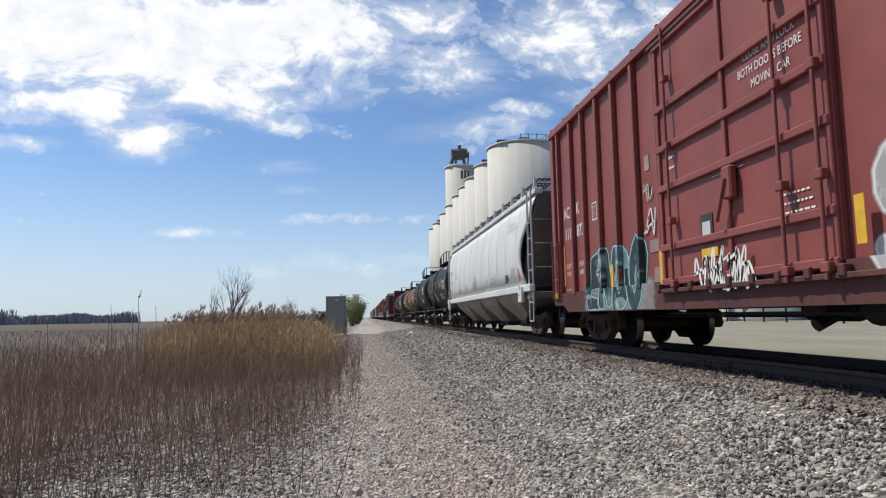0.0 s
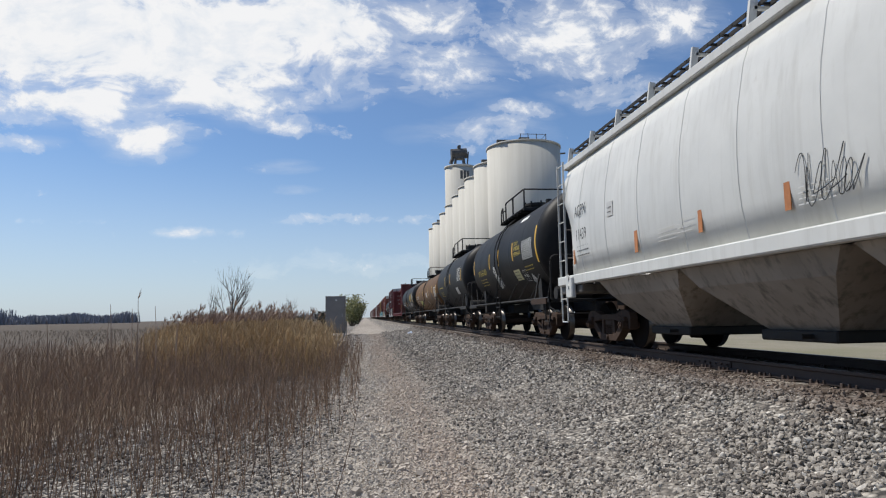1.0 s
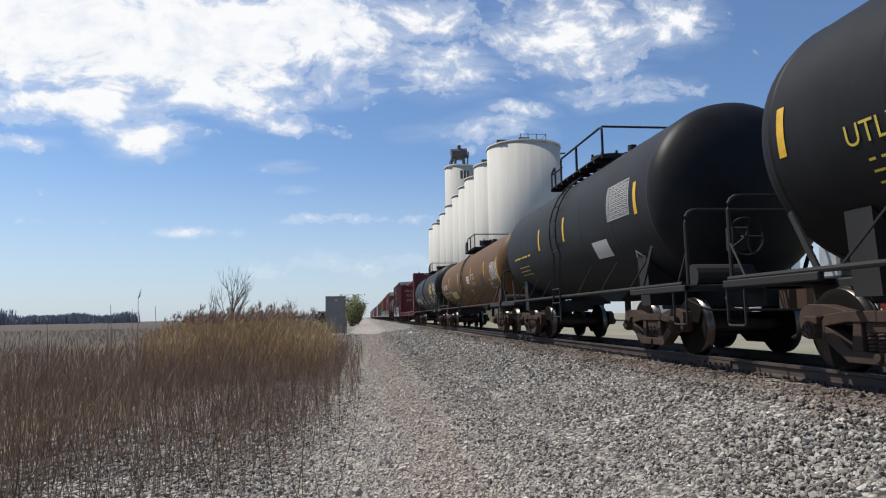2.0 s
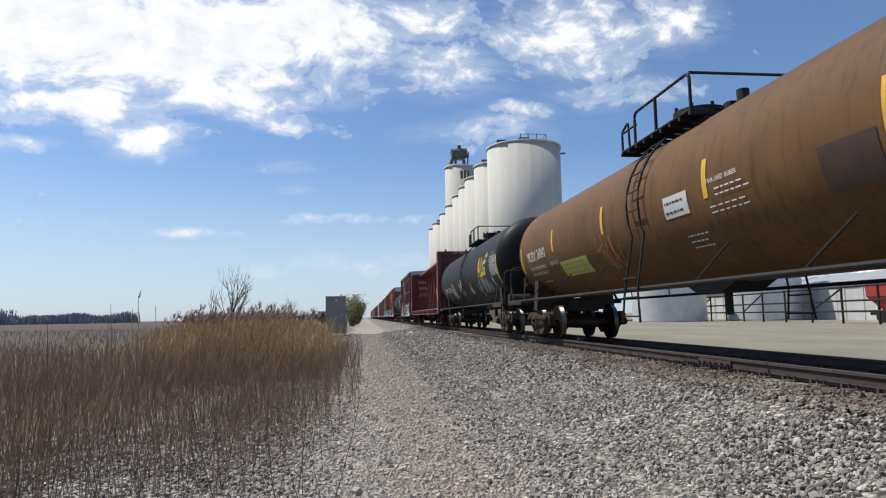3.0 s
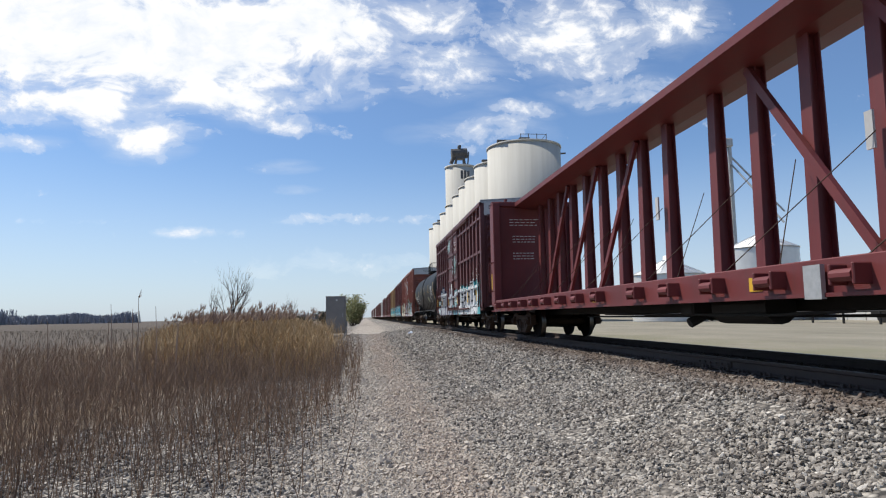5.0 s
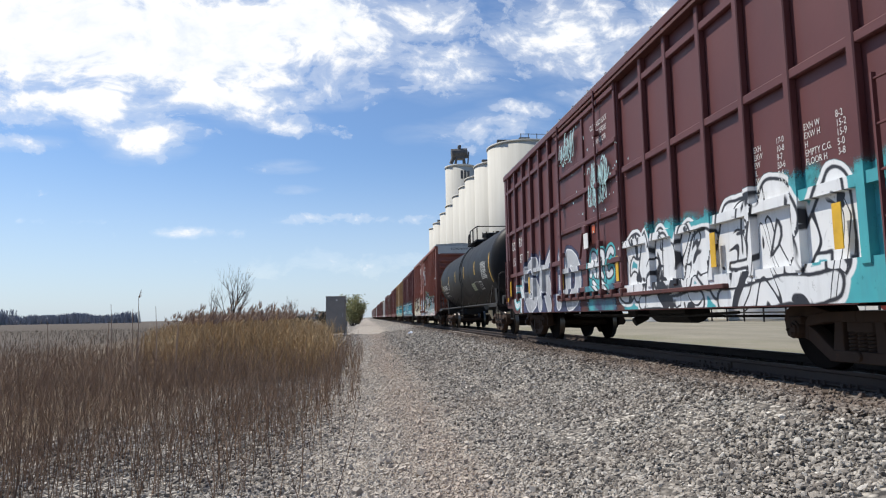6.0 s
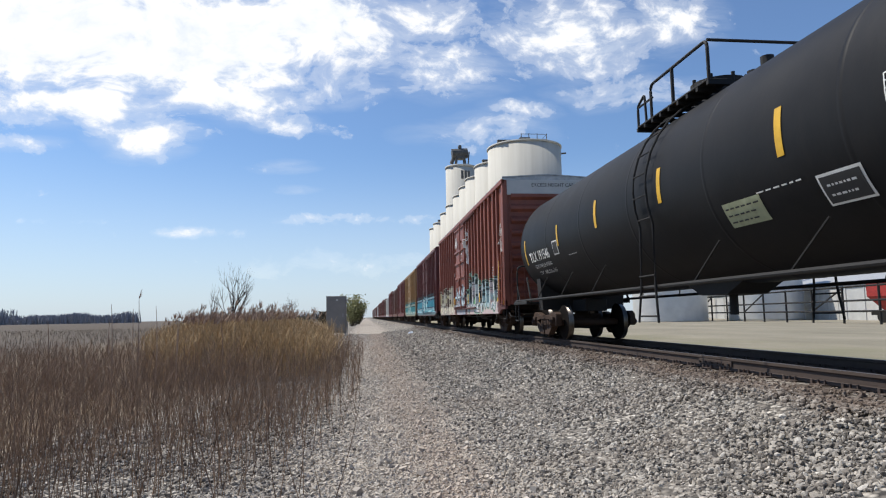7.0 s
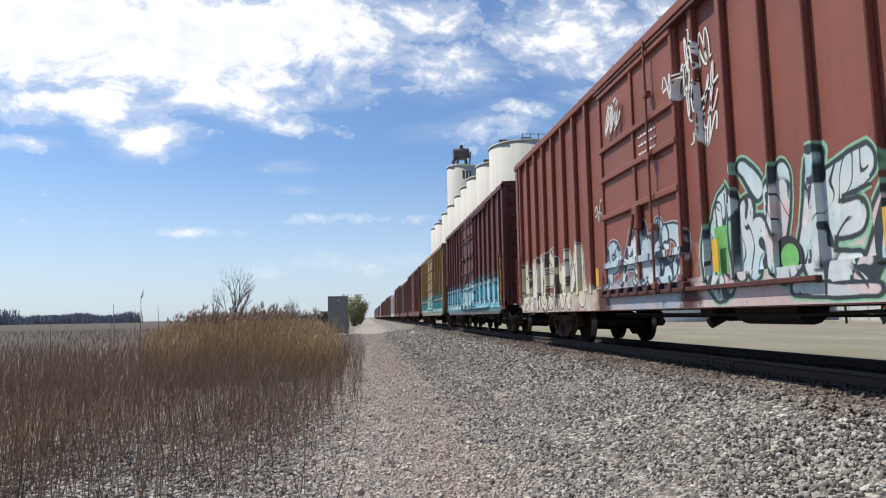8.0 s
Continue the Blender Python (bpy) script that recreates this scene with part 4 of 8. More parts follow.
def spray_material(name, fills, line, rim, cloud, cloud2, line_w, rim_w, grime=0.3, inner=0.0):
    """Spray paint read from the sheet's own field: letters, their outline, an outer rim, and a cloud behind."""

    def build(n, b):
        att = n.add("ShaderNodeAttribute")
        att.attribute_name = "spray"
        f = n.add("ShaderNodeSeparateXYZ", {0: att.outputs["Vector"]})
        p = n.add("ShaderNodeTexCoord").outputs["Object"]
        soft = n.math("MULTIPLY", n.math("SUBTRACT", n.noise(p, 3.0, 3, 0.6), 0.5), 0.05)
        d = n.math("ADD", f.outputs[0], soft)
        pick = n.math("FRACT", n.math("ADD", n.math("MULTIPLY", f.outputs[1], 0.37), n.math("MULTIPLY", n.noise(n.mapping(p, scale=(0, 1.0, 1.5)), 0.9, 2, 0.5, 0.6), 1.5)))
        k = len(fills)
        fill = n.ramp(pick, [((i + 0.5) / k, c) for i, c in enumerate(fills)])
        shine = n.ramp(n.noise(n.mapping(p, scale=(0, 4, 2)), 1.4, 3, 0.6), [(0.55, 0.0), (0.7, 0.5)])
        fill = n.mix(shine, fill, (0.74, 0.75, 0.74))
        if inner:
            # loose strokes of the outline colour inside the letters
            wave = n.math("FRACT", n.math("MULTIPLY", n.noise(n.mapping(p, scale=(0, 1.0, 0.7), loc=(0, inner, 0)), 1.3, 1.5, 0.5, 0.8), 7.0))
            ink = n.ramp(n.math("ABSOLUTE", n.math("SUBTRACT", wave, 0.5)), [(0.06, 1.0), (0.10, 0.0)])
            ink = n.math("MULTIPLY", ink, n.ramp(n.noise(n.mapping(p, loc=(0, 5, inner)), 1.2, 2), [(0.46, 0.0), (0.50, 1.0)]))
            blot = n.ramp(n.noise(n.mapping(p, scale=(0, 1.2, 0.9), loc=(0, 2, inner)), 1.6, 2, 0.5, 0.7), [(0.585, 0.0), (0.60, 1.0)])
            fill = n.mix(n.math("MAXIMUM", ink, blot), fill, line)
        smoke = n.mix(n.ramp(n.noise(p, 1.1, 4, 0.6), [(0.4, 0.0), (0.6, 1.0)]), cloud, cloud2)

        def under(level, width=0.008):
            return n.add("ShaderNodeMapRange", {0: d, 1: level - width, 2: level + width, 3: 1.0, 4: 0.0}).outputs[0]

        haze = n.add("ShaderNodeMapRange", {0: n.math("ADD", f.outputs[2], n.math("MULTIPLY", n.math("SUBTRACT", n.noise(p, 1.6, 5, 0.65), 0.5), 0.9)), 1: -0.14, 2: 0.10, 3: 1.0, 4: 0.0}, smooth=True).outputs[0]
        c = n.mix(under(line_w + rim_w), smoke, rim)
        c = n.mix(under(line_w), c, line)
        c = n.mix(under(0.0), c, fill)
        chips = n.ramp(n.noise(p, 9.0, 6, 0.7), [(0.62, 0.0), (0.70, 0.7)])
        c = n.mix(n.math("MULTIPLY", n.ramp(n.noise(n.mapping(p, scale=(3, 3, 0.4)), 2.0, 5, 0.65), [(0.5, 0.0), (0.8, 1.0)]), grime), c, (0.09, 0.065, 0.05))
        n.tree.links.new(c, b.inputs["Base Color"])
        alpha = n.math("MULTIPLY", n.math("MAXIMUM", haze, under(line_w + rim_w)), n.math("SUBTRACT", 1.0, n.math("MULTIPLY", chips, 0.6)))
        n.tree.links.new(alpha, b.inputs["Alpha"])
        b.inputs["Roughness"].default_value = 0.5
        bump = n.add("ShaderNodeBump", {"Strength": 0.15, "Distance": 0.003, "Height": n.noise(p, 20, 4)})
        n.tree.links.new(bump.outputs[0], b.inputs["Normal"])

    return material(name, build)


def graffiti(car, word, y0, y1, z0, z1, mat, posts, door=None, door_rails=(), width=0.15, cloud_top=None, slant=0.1, jump=0.1, seed=0, extra=(), label="", sheet=None, rails=(), lap=0.04):
    """A sprayed word that runs from y0 south to y1. The sheet follows posts, sill and door; extra holds further strokes
    as (y, z, y, z, half width)."""
    rng = random.Random(seed)
    segs = []
    step = (y0 - y1) / len(word)
    for i, ch in enumerate(word):
        base, high = z0 + rng.uniform(-0.3, 0.3) * jump, (z1 - z0) * (1 + rng.uniform(-1.2, 1.2) * jump)
        lw = step * (0.80 if ch != "I" else 0.3)
        wv = width * rng.uniform(0.85, 1.2)
        for stroke in GLYPHS[ch]:
            q = [(y0 - i * step - (step - lw) / 2 - a * lw - (b - 0.5) * slant, base + b * high) for a, b in stroke]
            for a, b in zip(q, q[1:]):
                segs.append((*a, *b, wv, i + 1.0))
    for a in extra:
        segs.append((*a, len(word) + 1.0))
    s0, s1, t1 = sheet or (y0 + 0.6, y1 - 0.6, z1 + 0.75)
    ys = np.arange(s1, s0, 0.025)
    zs = np.arange(0.735, t1, 0.025)
    cuts = [p + k for p in posts for k in (-0.058, -0.053, 0.053, 0.058)]
    zc = [1.145, 1.15]
    if door:
        cuts += [door[0] - 0.006, door[0] - 0.001, door[1] + 0.001, door[1] + 0.006]
        zc += [r + k for r in door_rails for k in (-0.057, -0.052, 0.052, 0.057)]
    zc += [r + k for r in rails for k in (-0.062, -0.057, 0.057, 0.062)]
    ys = np.unique(np.concatenate([ys, [c for c in cuts if s1 < c < s0]]))
    zs = np.unique(np.concatenate([zs, [c for c in zc if c < t1]]))
    Y, Z = np.meshgrid(ys, zs)
    h = np.where(Z < 1.1475, 0.07, 0.0)
    for p in posts:
        h = np.where((np.abs(Y - p) < 0.0555) & (Z > 1.07), 0.09, h)
    in_door = np.zeros_like(h, dtype=bool)
    if door:
        in_door = (Y > door[0] - 0.003) & (Y < door[1] + 0.003) & (Z > 1.09)
        h = np.where(in_door, 0.07, h)
        for r in door_rails:
            h = np.where(in_door & (np.abs(Z - r) < 0.0545), 0.13, h)
    for r in rails:
        h = np.where((np.abs(Z - r) < 0.0595) & ~in_door, np.maximum(h, 0.075), h)
    wob = np.array([noise.noise((a * 1.3, b * 1.3, seed)) for a, b in zip(Y.ravel(), Z.ravel())]).reshape(Y.shape)
    wob2 = np.array([noise.noise((a * 1.3, b * 1.3, seed + 9.0)) for a, b in zip(Y.ravel(), Z.ravel())]).reshape(Y.shape)
    yy, zz = Y + 0.09 * wob, Z + 0.09 * wob2
    near_by = {}
    for ya, za, yb, zb, wv, k in segs:
        ly, lz = yb - ya, zb - za
        t = np.clip(((yy - ya) * ly + (zz - za) * lz) / (ly * ly + lz * lz + 1e-9), 0, 1)
        dd = np.hypot(yy - ya - t * ly, zz - za - t * lz) - wv * (1 + 0.3 * wob)
        near_by[k] = np.minimum(near_by[k], dd) if k in near_by else dd
    # each letter overlaps the one before it
    best, who = np.full(Y.shape, 9.0), np.zeros(Y.shape)
    for k, dd in near_by.items():
        over = (dd < lap) | (dd < best)
        best, who = np.where(over, dd, best), np.where(over, k, who)
    top = (cloud_top if cloud_top is not None else 0.2)
    cl = np.maximum(Z - top, np.maximum(Y - (s0 - 0.25), (s1 + 0.25) - Y))
    n, m = Y.shape
    idx = np.arange(n * m).reshape(n, m)
    faces = np.stack([idx[:-1, :-1], idx[:-1, 1:], idx[1:, 1:], idx[1:, :-1]], -1).reshape(-1, 4)
    near = np.minimum(best - 0.25, cl - 0.45).ravel()
    faces = faces[near[faces].min(1) < 0]
    me = mesh_np("graffiti", np.stack([-1.504 - h, Y, Z], -1).reshape(-1, 3), faces, mat)
    at = me.attributes.new("spray", "FLOAT_VECTOR", "POINT")
    at.data.foreach_set("vector", np.stack([best, who, cl], -1).astype(np.float32).ravel())
    return part("graffiti", me, None, car, label)


# ---- tank car ----
def wrap(me, y, v0, r, zc, lift=0.010):
    """Lay a flat mesh on the west side of a tank; v0 is the height of its origin."""
    for v in me.vertices:
        phi = math.asin(max(-1, min(1, (v0 - zc) / r))) + v.co.y / r
        v.co = (-(r + lift) * math.cos(phi), y - v.co.x, zc + (r + lift) * math.sin(phi))
    return me


def tank_text(car, tank, body, y, z, size, mat=None, xs=0.85, bold=0.0):
    r, zc = tank
    return part("lettering", wrap(text_mesh(body, size, mat or M_letter, "lettering", 1.0, xs, bold=bold), y, z, r, zc), None, car)


def head_text(car, body, x, z, size, r, zc, half, mat=None, head=0.62):
    """Lettering on the domed south head of a tank."""
    me = text_mesh(body, size, mat or M_letter, "end_stencil", 1.1, 0.95, bold=0.003)
    for v in me.vertices:
        a, b = x + v.co.x, z - zc + v.co.y
        v.co = (a, -half - head * math.sqrt(max(0.0, 1 - (a * a + b * b) / (r * r))) - 0.015, zc + b)
    return part("end_stencil", me, None, car)


def tank_panel(car, tank, name, y, z, w, h, mat, label="", lift=0.008, tilt=0.0):
    r, zc = tank
    bm = B()
    bmesh.ops.create_grid(bm, x_segments=2, y_segments=8, size=0.5, matrix=pose(w / 2, -h / 2, 0, 0, 0, tilt) @ Matrix.Diagonal((w, h, 1, 1)))
    return part(name, wrap(mesh_of(name, bm, mat), y, z, r, zc, lift), None, car, label)


def tank_bars(car, tank, rows, y, z, w, h, mat=None, seed=0):
    r, zc = tank
    return part("small_print", wrap(bars_mesh(rows, w, h, mat or M_letter, seed=seed), y, z, r, zc, 0.014), None, car)


def data_table(car, tank, y, z, w, h, cols=3, rows=8):
    """A stencilled chart: pale frame and ruled cells."""
    r, zc = tank
    bm = B()

    def strip(a0, a1, b0, b1):
        bmesh.ops.create_grid(bm, x_segments=1, y_segments=4, size=0.5, matrix=Matrix.Translation(((a0 + a1) / 2, (b0 + b1) / 2, 0)) @ Matrix.Diagonal((a1 - a0, b1 - b0, 1, 1)))

    for i in range(cols + 1):
        a = w * i / cols
        strip(a - 0.007, a + 0.007, -h, 0)
    for j in range(rows + 1):
        b = -h * j / rows
        strip(0, w, b - 0.006, b + 0.006)
        if j < rows:
            for i in range(cols):
                strip(w * (i + 0.2) / cols, w * (i + 0.2 + 0.25 + 0.35 * ((i * 7 + j * 3) % 5) / 4) / cols, b - 0.62 * h / rows, b - 0.42 * h / rows)
    part("data_table", wrap(mesh_of("data_table", bm, M_letter), y, z, r, zc, 0.012), None, car, "white stencilled data table")


def diamond(car, tank, y, z, s=0.27, rim=None, face=None):
    r, zc = tank
    for name, k, mat, lift in (("placard", 1.0, rim or M_letter, 0.02), ("placard_face", 0.8, face or M_letter_k, 0.024)):
        bm = B()
        bm.faces.new([bm.verts.new(p) for p in ((0, s * k / 1.4, 0), (-s * k / 1.4, 0, 0), (0, -s * k / 1.4, 0), (s * k / 1.4, 0, 0))])
        part(name, wrap(mesh_of(name, bm, mat), y, z, r, zc, lift), None, car)


def tank_car(r, zc, half, truck, mat, label, head_mat=None, platform=1.9, rails_mat=None, bolster_mat=None, head=0.62, strips=(), rail_h=0.63, mid=0.0, wedge=0.15):
    car = tagged(new("tank_car"), label, "tank car", "freight cars of the train")
    rm = rails_mat or M_under
    bm = B()
    prof = []
    for i in range(9):
        a = math.pi / 2 * (1 - i / 8)
        prof.append((max(0.01, r * math.cos(a)), -half - head * math.sin(a)))
    prof += [(r, -half + 0.02), (r + 0.006, -half + 0.03), (r + 0.006, -half + 0.07), (r, -half + 0.08), (r, -half + 0.10), (r, -half + 0.14)]
    for k in range(1, 6):
        y = -half + k * half / 3
        prof += [(r, y - 0.08), (r, y - 0.05), (r, y - 0.03), (r + 0.003, y - 0.02), (r + 0.003, y + 0.02), (r, y + 0.03), (r, y + 0.05), (r, y + 0.08)]
    prof += [(r, half - 0.14), (r, half - 0.10), (r, half - 0.08), (r + 0.006, half - 0.07), (r + 0.006, half - 0.03), (r, half - 0.02)]
    for i in range(9):
        a = math.pi / 2 * i / 8
        prof.append((max(0.01, r * math.cos(a)), half + head * math.sin(a)))
    lathe(bm, prof, 64, "Y")
    for f in bm.faces:
        c = f.calc_center_median()
        f.material_index = 1 if abs(c.y) > half else 0
    bmesh.ops.translate(bm, verts=bm.verts, vec=(0, 0, zc))
    part("tank", bm, [mat, head_mat or mat], car)
    end = half + 1.05
    zs = 1.02
    for s in (-1, 1):
        # saddle, stub sill, end platform
        bm = B()
        arc = [(r * 1.01 * math.sin(a), -r * 1.01 * math.cos(a) + zc) for a in [radians(-52 + 104 * i / 12) for i in range(13)]]
        poly = [(x, s * truck - 0.18, z) for x, z in arc] + [(1.15, s * truck - 0.18, 0.80), (-1.15, s * truck - 0.18, 0.80)]
        extrude_poly(bm, poly, (0, 0.36, 0))
        part("saddle", bm, bolster_mat or M_under, car)
        bm = B()
        box(bm, -0.30, 0.30, s * (truck - 1.2), s * end, 0.74, 1.06, 0.02)
        part("stub_sill", bm, M_under, car)
        bm = B()
        box(bm, -1.50, 1.50, s * (end - 0.42), s * end, 0.98, 1.06, 0.01)
        box(bm, -1.52, -1.44, s * (truck + 0.2), s * end, 0.97, 1.06, 0.01)
        box(bm, 1.44, 1.52, s * (truck + 0.2), s * end, 0.97, 1.06, 0.01)
        part("end_platform", bm, M_under, car)
        # bent end rail
        bm = B()
        yr = s * (end - 0.06)
        pipe(bm, rounded([(-1.42, yr, 1.0), (-1.42, yr, 2.15), (1.42, yr, 2.15), (1.42, yr, 1.0)], 0.18), 0.026, 7)
        pipe(bm, [(-1.42, yr, 1.55), (-1.42, s * (end - 0.4), 1.02)], 0.018, 5)
        part("end_rail", bm, rm, car)
        # corner brace plates between sill and tank
        for x in (-1, 1):
            bm = B()
            beam(bm, (x * 1.42, s * (half - 0.62), 1.02), (x * r * 0.93, s * (half - 0.18), 1.74), 0.03, 0.075)
            part("brace_plate", bm, bolster_mat or M_under, car)
        stirrup(car, -1.48, s * (end - 0.22), M_under, 0.38, 1.0, 0.5)
        bm = B()
        pipe(bm, rounded([(-1.48, s * end, 0.85), (-1.3, s * (end + 0.2), 0.70), (-0.2, s * (end + 0.25), 0.68)], 0.1), 0.018)
        part("uncoupling_lever", bm, M_under, car)
    hand_wheel(car, -0.55, -end - 0.02, 1.75, M_under)
    bm = B()
    bar(bm, (-1.25, -end + 0.25, 1.20), (-0.35, -end + 0.25, 1.20), 0.17, 14)
    part("brake_cylinder", bm, M_under, car)
    bm = B()
    box(bm, -0.3, 0.1, end - 0.5, end - 0.15, 1.06, 1.5, 0.03)
    bar(bm, (-0.1, end - 0.3, 1.5), (-0.1, end - 0.3, 1.62), 0.1, 8)
    part("control_valve", bm, M_galv, car)
    # long low safety rails with struts
    for x in (-1, 1):
        bm = B()
        pipe(bm, [(x * 1.48, -end + 0.1, 1.08), (x * 1.48, end - 0.1, 1.08)], 0.032, 8)
        part("safety_rail", bm, rm, car)
        for k in (-3, -2, -1, 1, 2, 3):
            y = k * half / 3.7
            bm = B()
            bar(bm, (x * 1.47, y, 1.08), (x * r * 0.86, y - 0.45, 1.62), 0.016, 6)
            part("rail_strut", bm, rm, car)
    built = set(car.children)
    # platform with railings round the dome
    p = platform
    zt = zc + r
    for x in (-0.78, 0.78):
        bm = B()
        box(bm, x - 0.20, x + 0.20, -p, p, zt - 0.055, zt - 0.02, 0.008)
        part("walk_board", bm, M_under, car)
    for k in range(9):
        y = -p + 2 * p * k / 8
        bm = B()
        box(bm, -0.98, 0.98, y - 0.03, y + 0.03, zt - 0.12, zt - 0.056)
        part("cross_bearer", bm, M_under, car)
    hi = rail_h - 0.06
    for sx in (-0.95, 0.95):
        # low sloping guard at the north end, then one long high rail
        bm = B()
        pipe(bm, rounded([(sx, p, zt - 0.05), (sx, p, zt + 0.36), (sx, p - 0.30, zt + rail_h - 0.14), (sx, p - 0.34, zt - 0.05)], 0.06), 0.024, 7)
        part("railing", bm, rm, car)
        bm = B()
        pipe(bm, [(sx, p, zt + 0.33), (sx, p * 0.5, zt + 0.33)], 0.02, 6)
        part("mid_rail", bm, rm, car)
        bm = B()
        pipe(bm, rounded([(sx, p * 0.55, zt - 0.05), (sx, p * 0.55, zt + hi), (sx, -p, zt + hi), (sx, -p, zt - 0.05)], 0.12), 0.027, 7)
        part("railing", bm, rm, car)
        bm = B()
        bar(bm, (sx, -0.1 * p, zt - 0.05), (sx, -0.1 * p, zt + hi), 0.03, 7)
        part("railing_post", bm, rm, car)
    bm = B()
    pipe(bm, rounded([(-0.95, -p, zt + hi), (0.95, -p, zt + hi)], 0.1), 0.024, 7)
    part("railing", bm, rm, car)
    bm = B()
    bar(bm, (0, 0.1, zt - 0.1), (0, 0.1, zt + 0.32), 0.42, 20)
    bar(bm, (0, 0.1, zt + 0.32), (0, 0.1, zt + 0.40), 0.46, 20)
    for k in range(8):
        a = 2 * math.pi * k / 8
        bar(bm, (0.44 * math.cos(a), 0.1 + 0.44 * math.sin(a), zt + 0.2), (0.44 * math.cos(a), 0.1 + 0.44 * math.sin(a), zt + 0.46), 0.03, 6)
    part("manway_dome", bm, M_under, car)
    bm = B()
    for y, hh in ((-0.9, 0.25), (-1.25, 0.34), (0.95, 0.28)):
        bar(bm, (0, y, zt - 0.05), (0, y, zt + hh), 0.10, 10)
    part("valve", bm, M_under, car)
    # side ladder that follows the shell
    for x in (-1, 1):
        bm = B()
        for dy in (-0.24, 0.24):
            pts = [(x * 1.55, -0.1 + dy * 1.5, 0.52), (x * 1.53, -0.1 + dy * 1.1, 1.08)]
            pts += [(x * (r + 0.09) * math.cos(a), -0.1 + dy, zc + (r + 0.09) * math.sin(a)) for a in [radians(-20 + 85 * i / 8) for i in range(9)]]
            pipe(bm, pts, 0.020, 6)
        for i in range(10):
            if i < 3:
                z = 0.62 + 0.32 * i
                bar(bm, (x * 1.54, -0.46 + 0.04 * i, z), (x * 1.54, 0.26 - 0.04 * i, z), 0.014, 6)
            else:
                a = radians(-16 + 78 * (i - 3) / 6)
                bar(bm, (x * (r + 0.09) * math.cos(a), -0.34, zc + (r + 0.09) * math.sin(a)), (x * (r + 0.09) * math.cos(a), 0.14, zc + (r + 0.09) * math.sin(a)), 0.014, 6)
        part("ladder", bm, rm, car)
    for ob in car.children:
        if ob not in built:
            ob.location.y += mid
    # bottom outlet
    bm = B()
    extrude_poly(bm, [(-0.34, -1.5, zc - r + 0.06), (-0.34, -1.0, zc - r - wedge), (-0.34, -0.2, zc - r - wedge), (-0.34, 0.3, zc - r + 0.06)], (0.68, 0, 0))
    bar(bm, (0, -0.6, 0.62), (0, -0.6, zc - r - 0.1), 0.07, 10)
    part("bottom_outlet", bm, M_under, car)
    for y in strips:
        tank_panel(car, (r, zc), "reflector_strip", y, zc + 0.28, 0.12, 0.55, M_yellow)
    couplers(car, end)
    trucks(car, (-truck, truck))
    return car


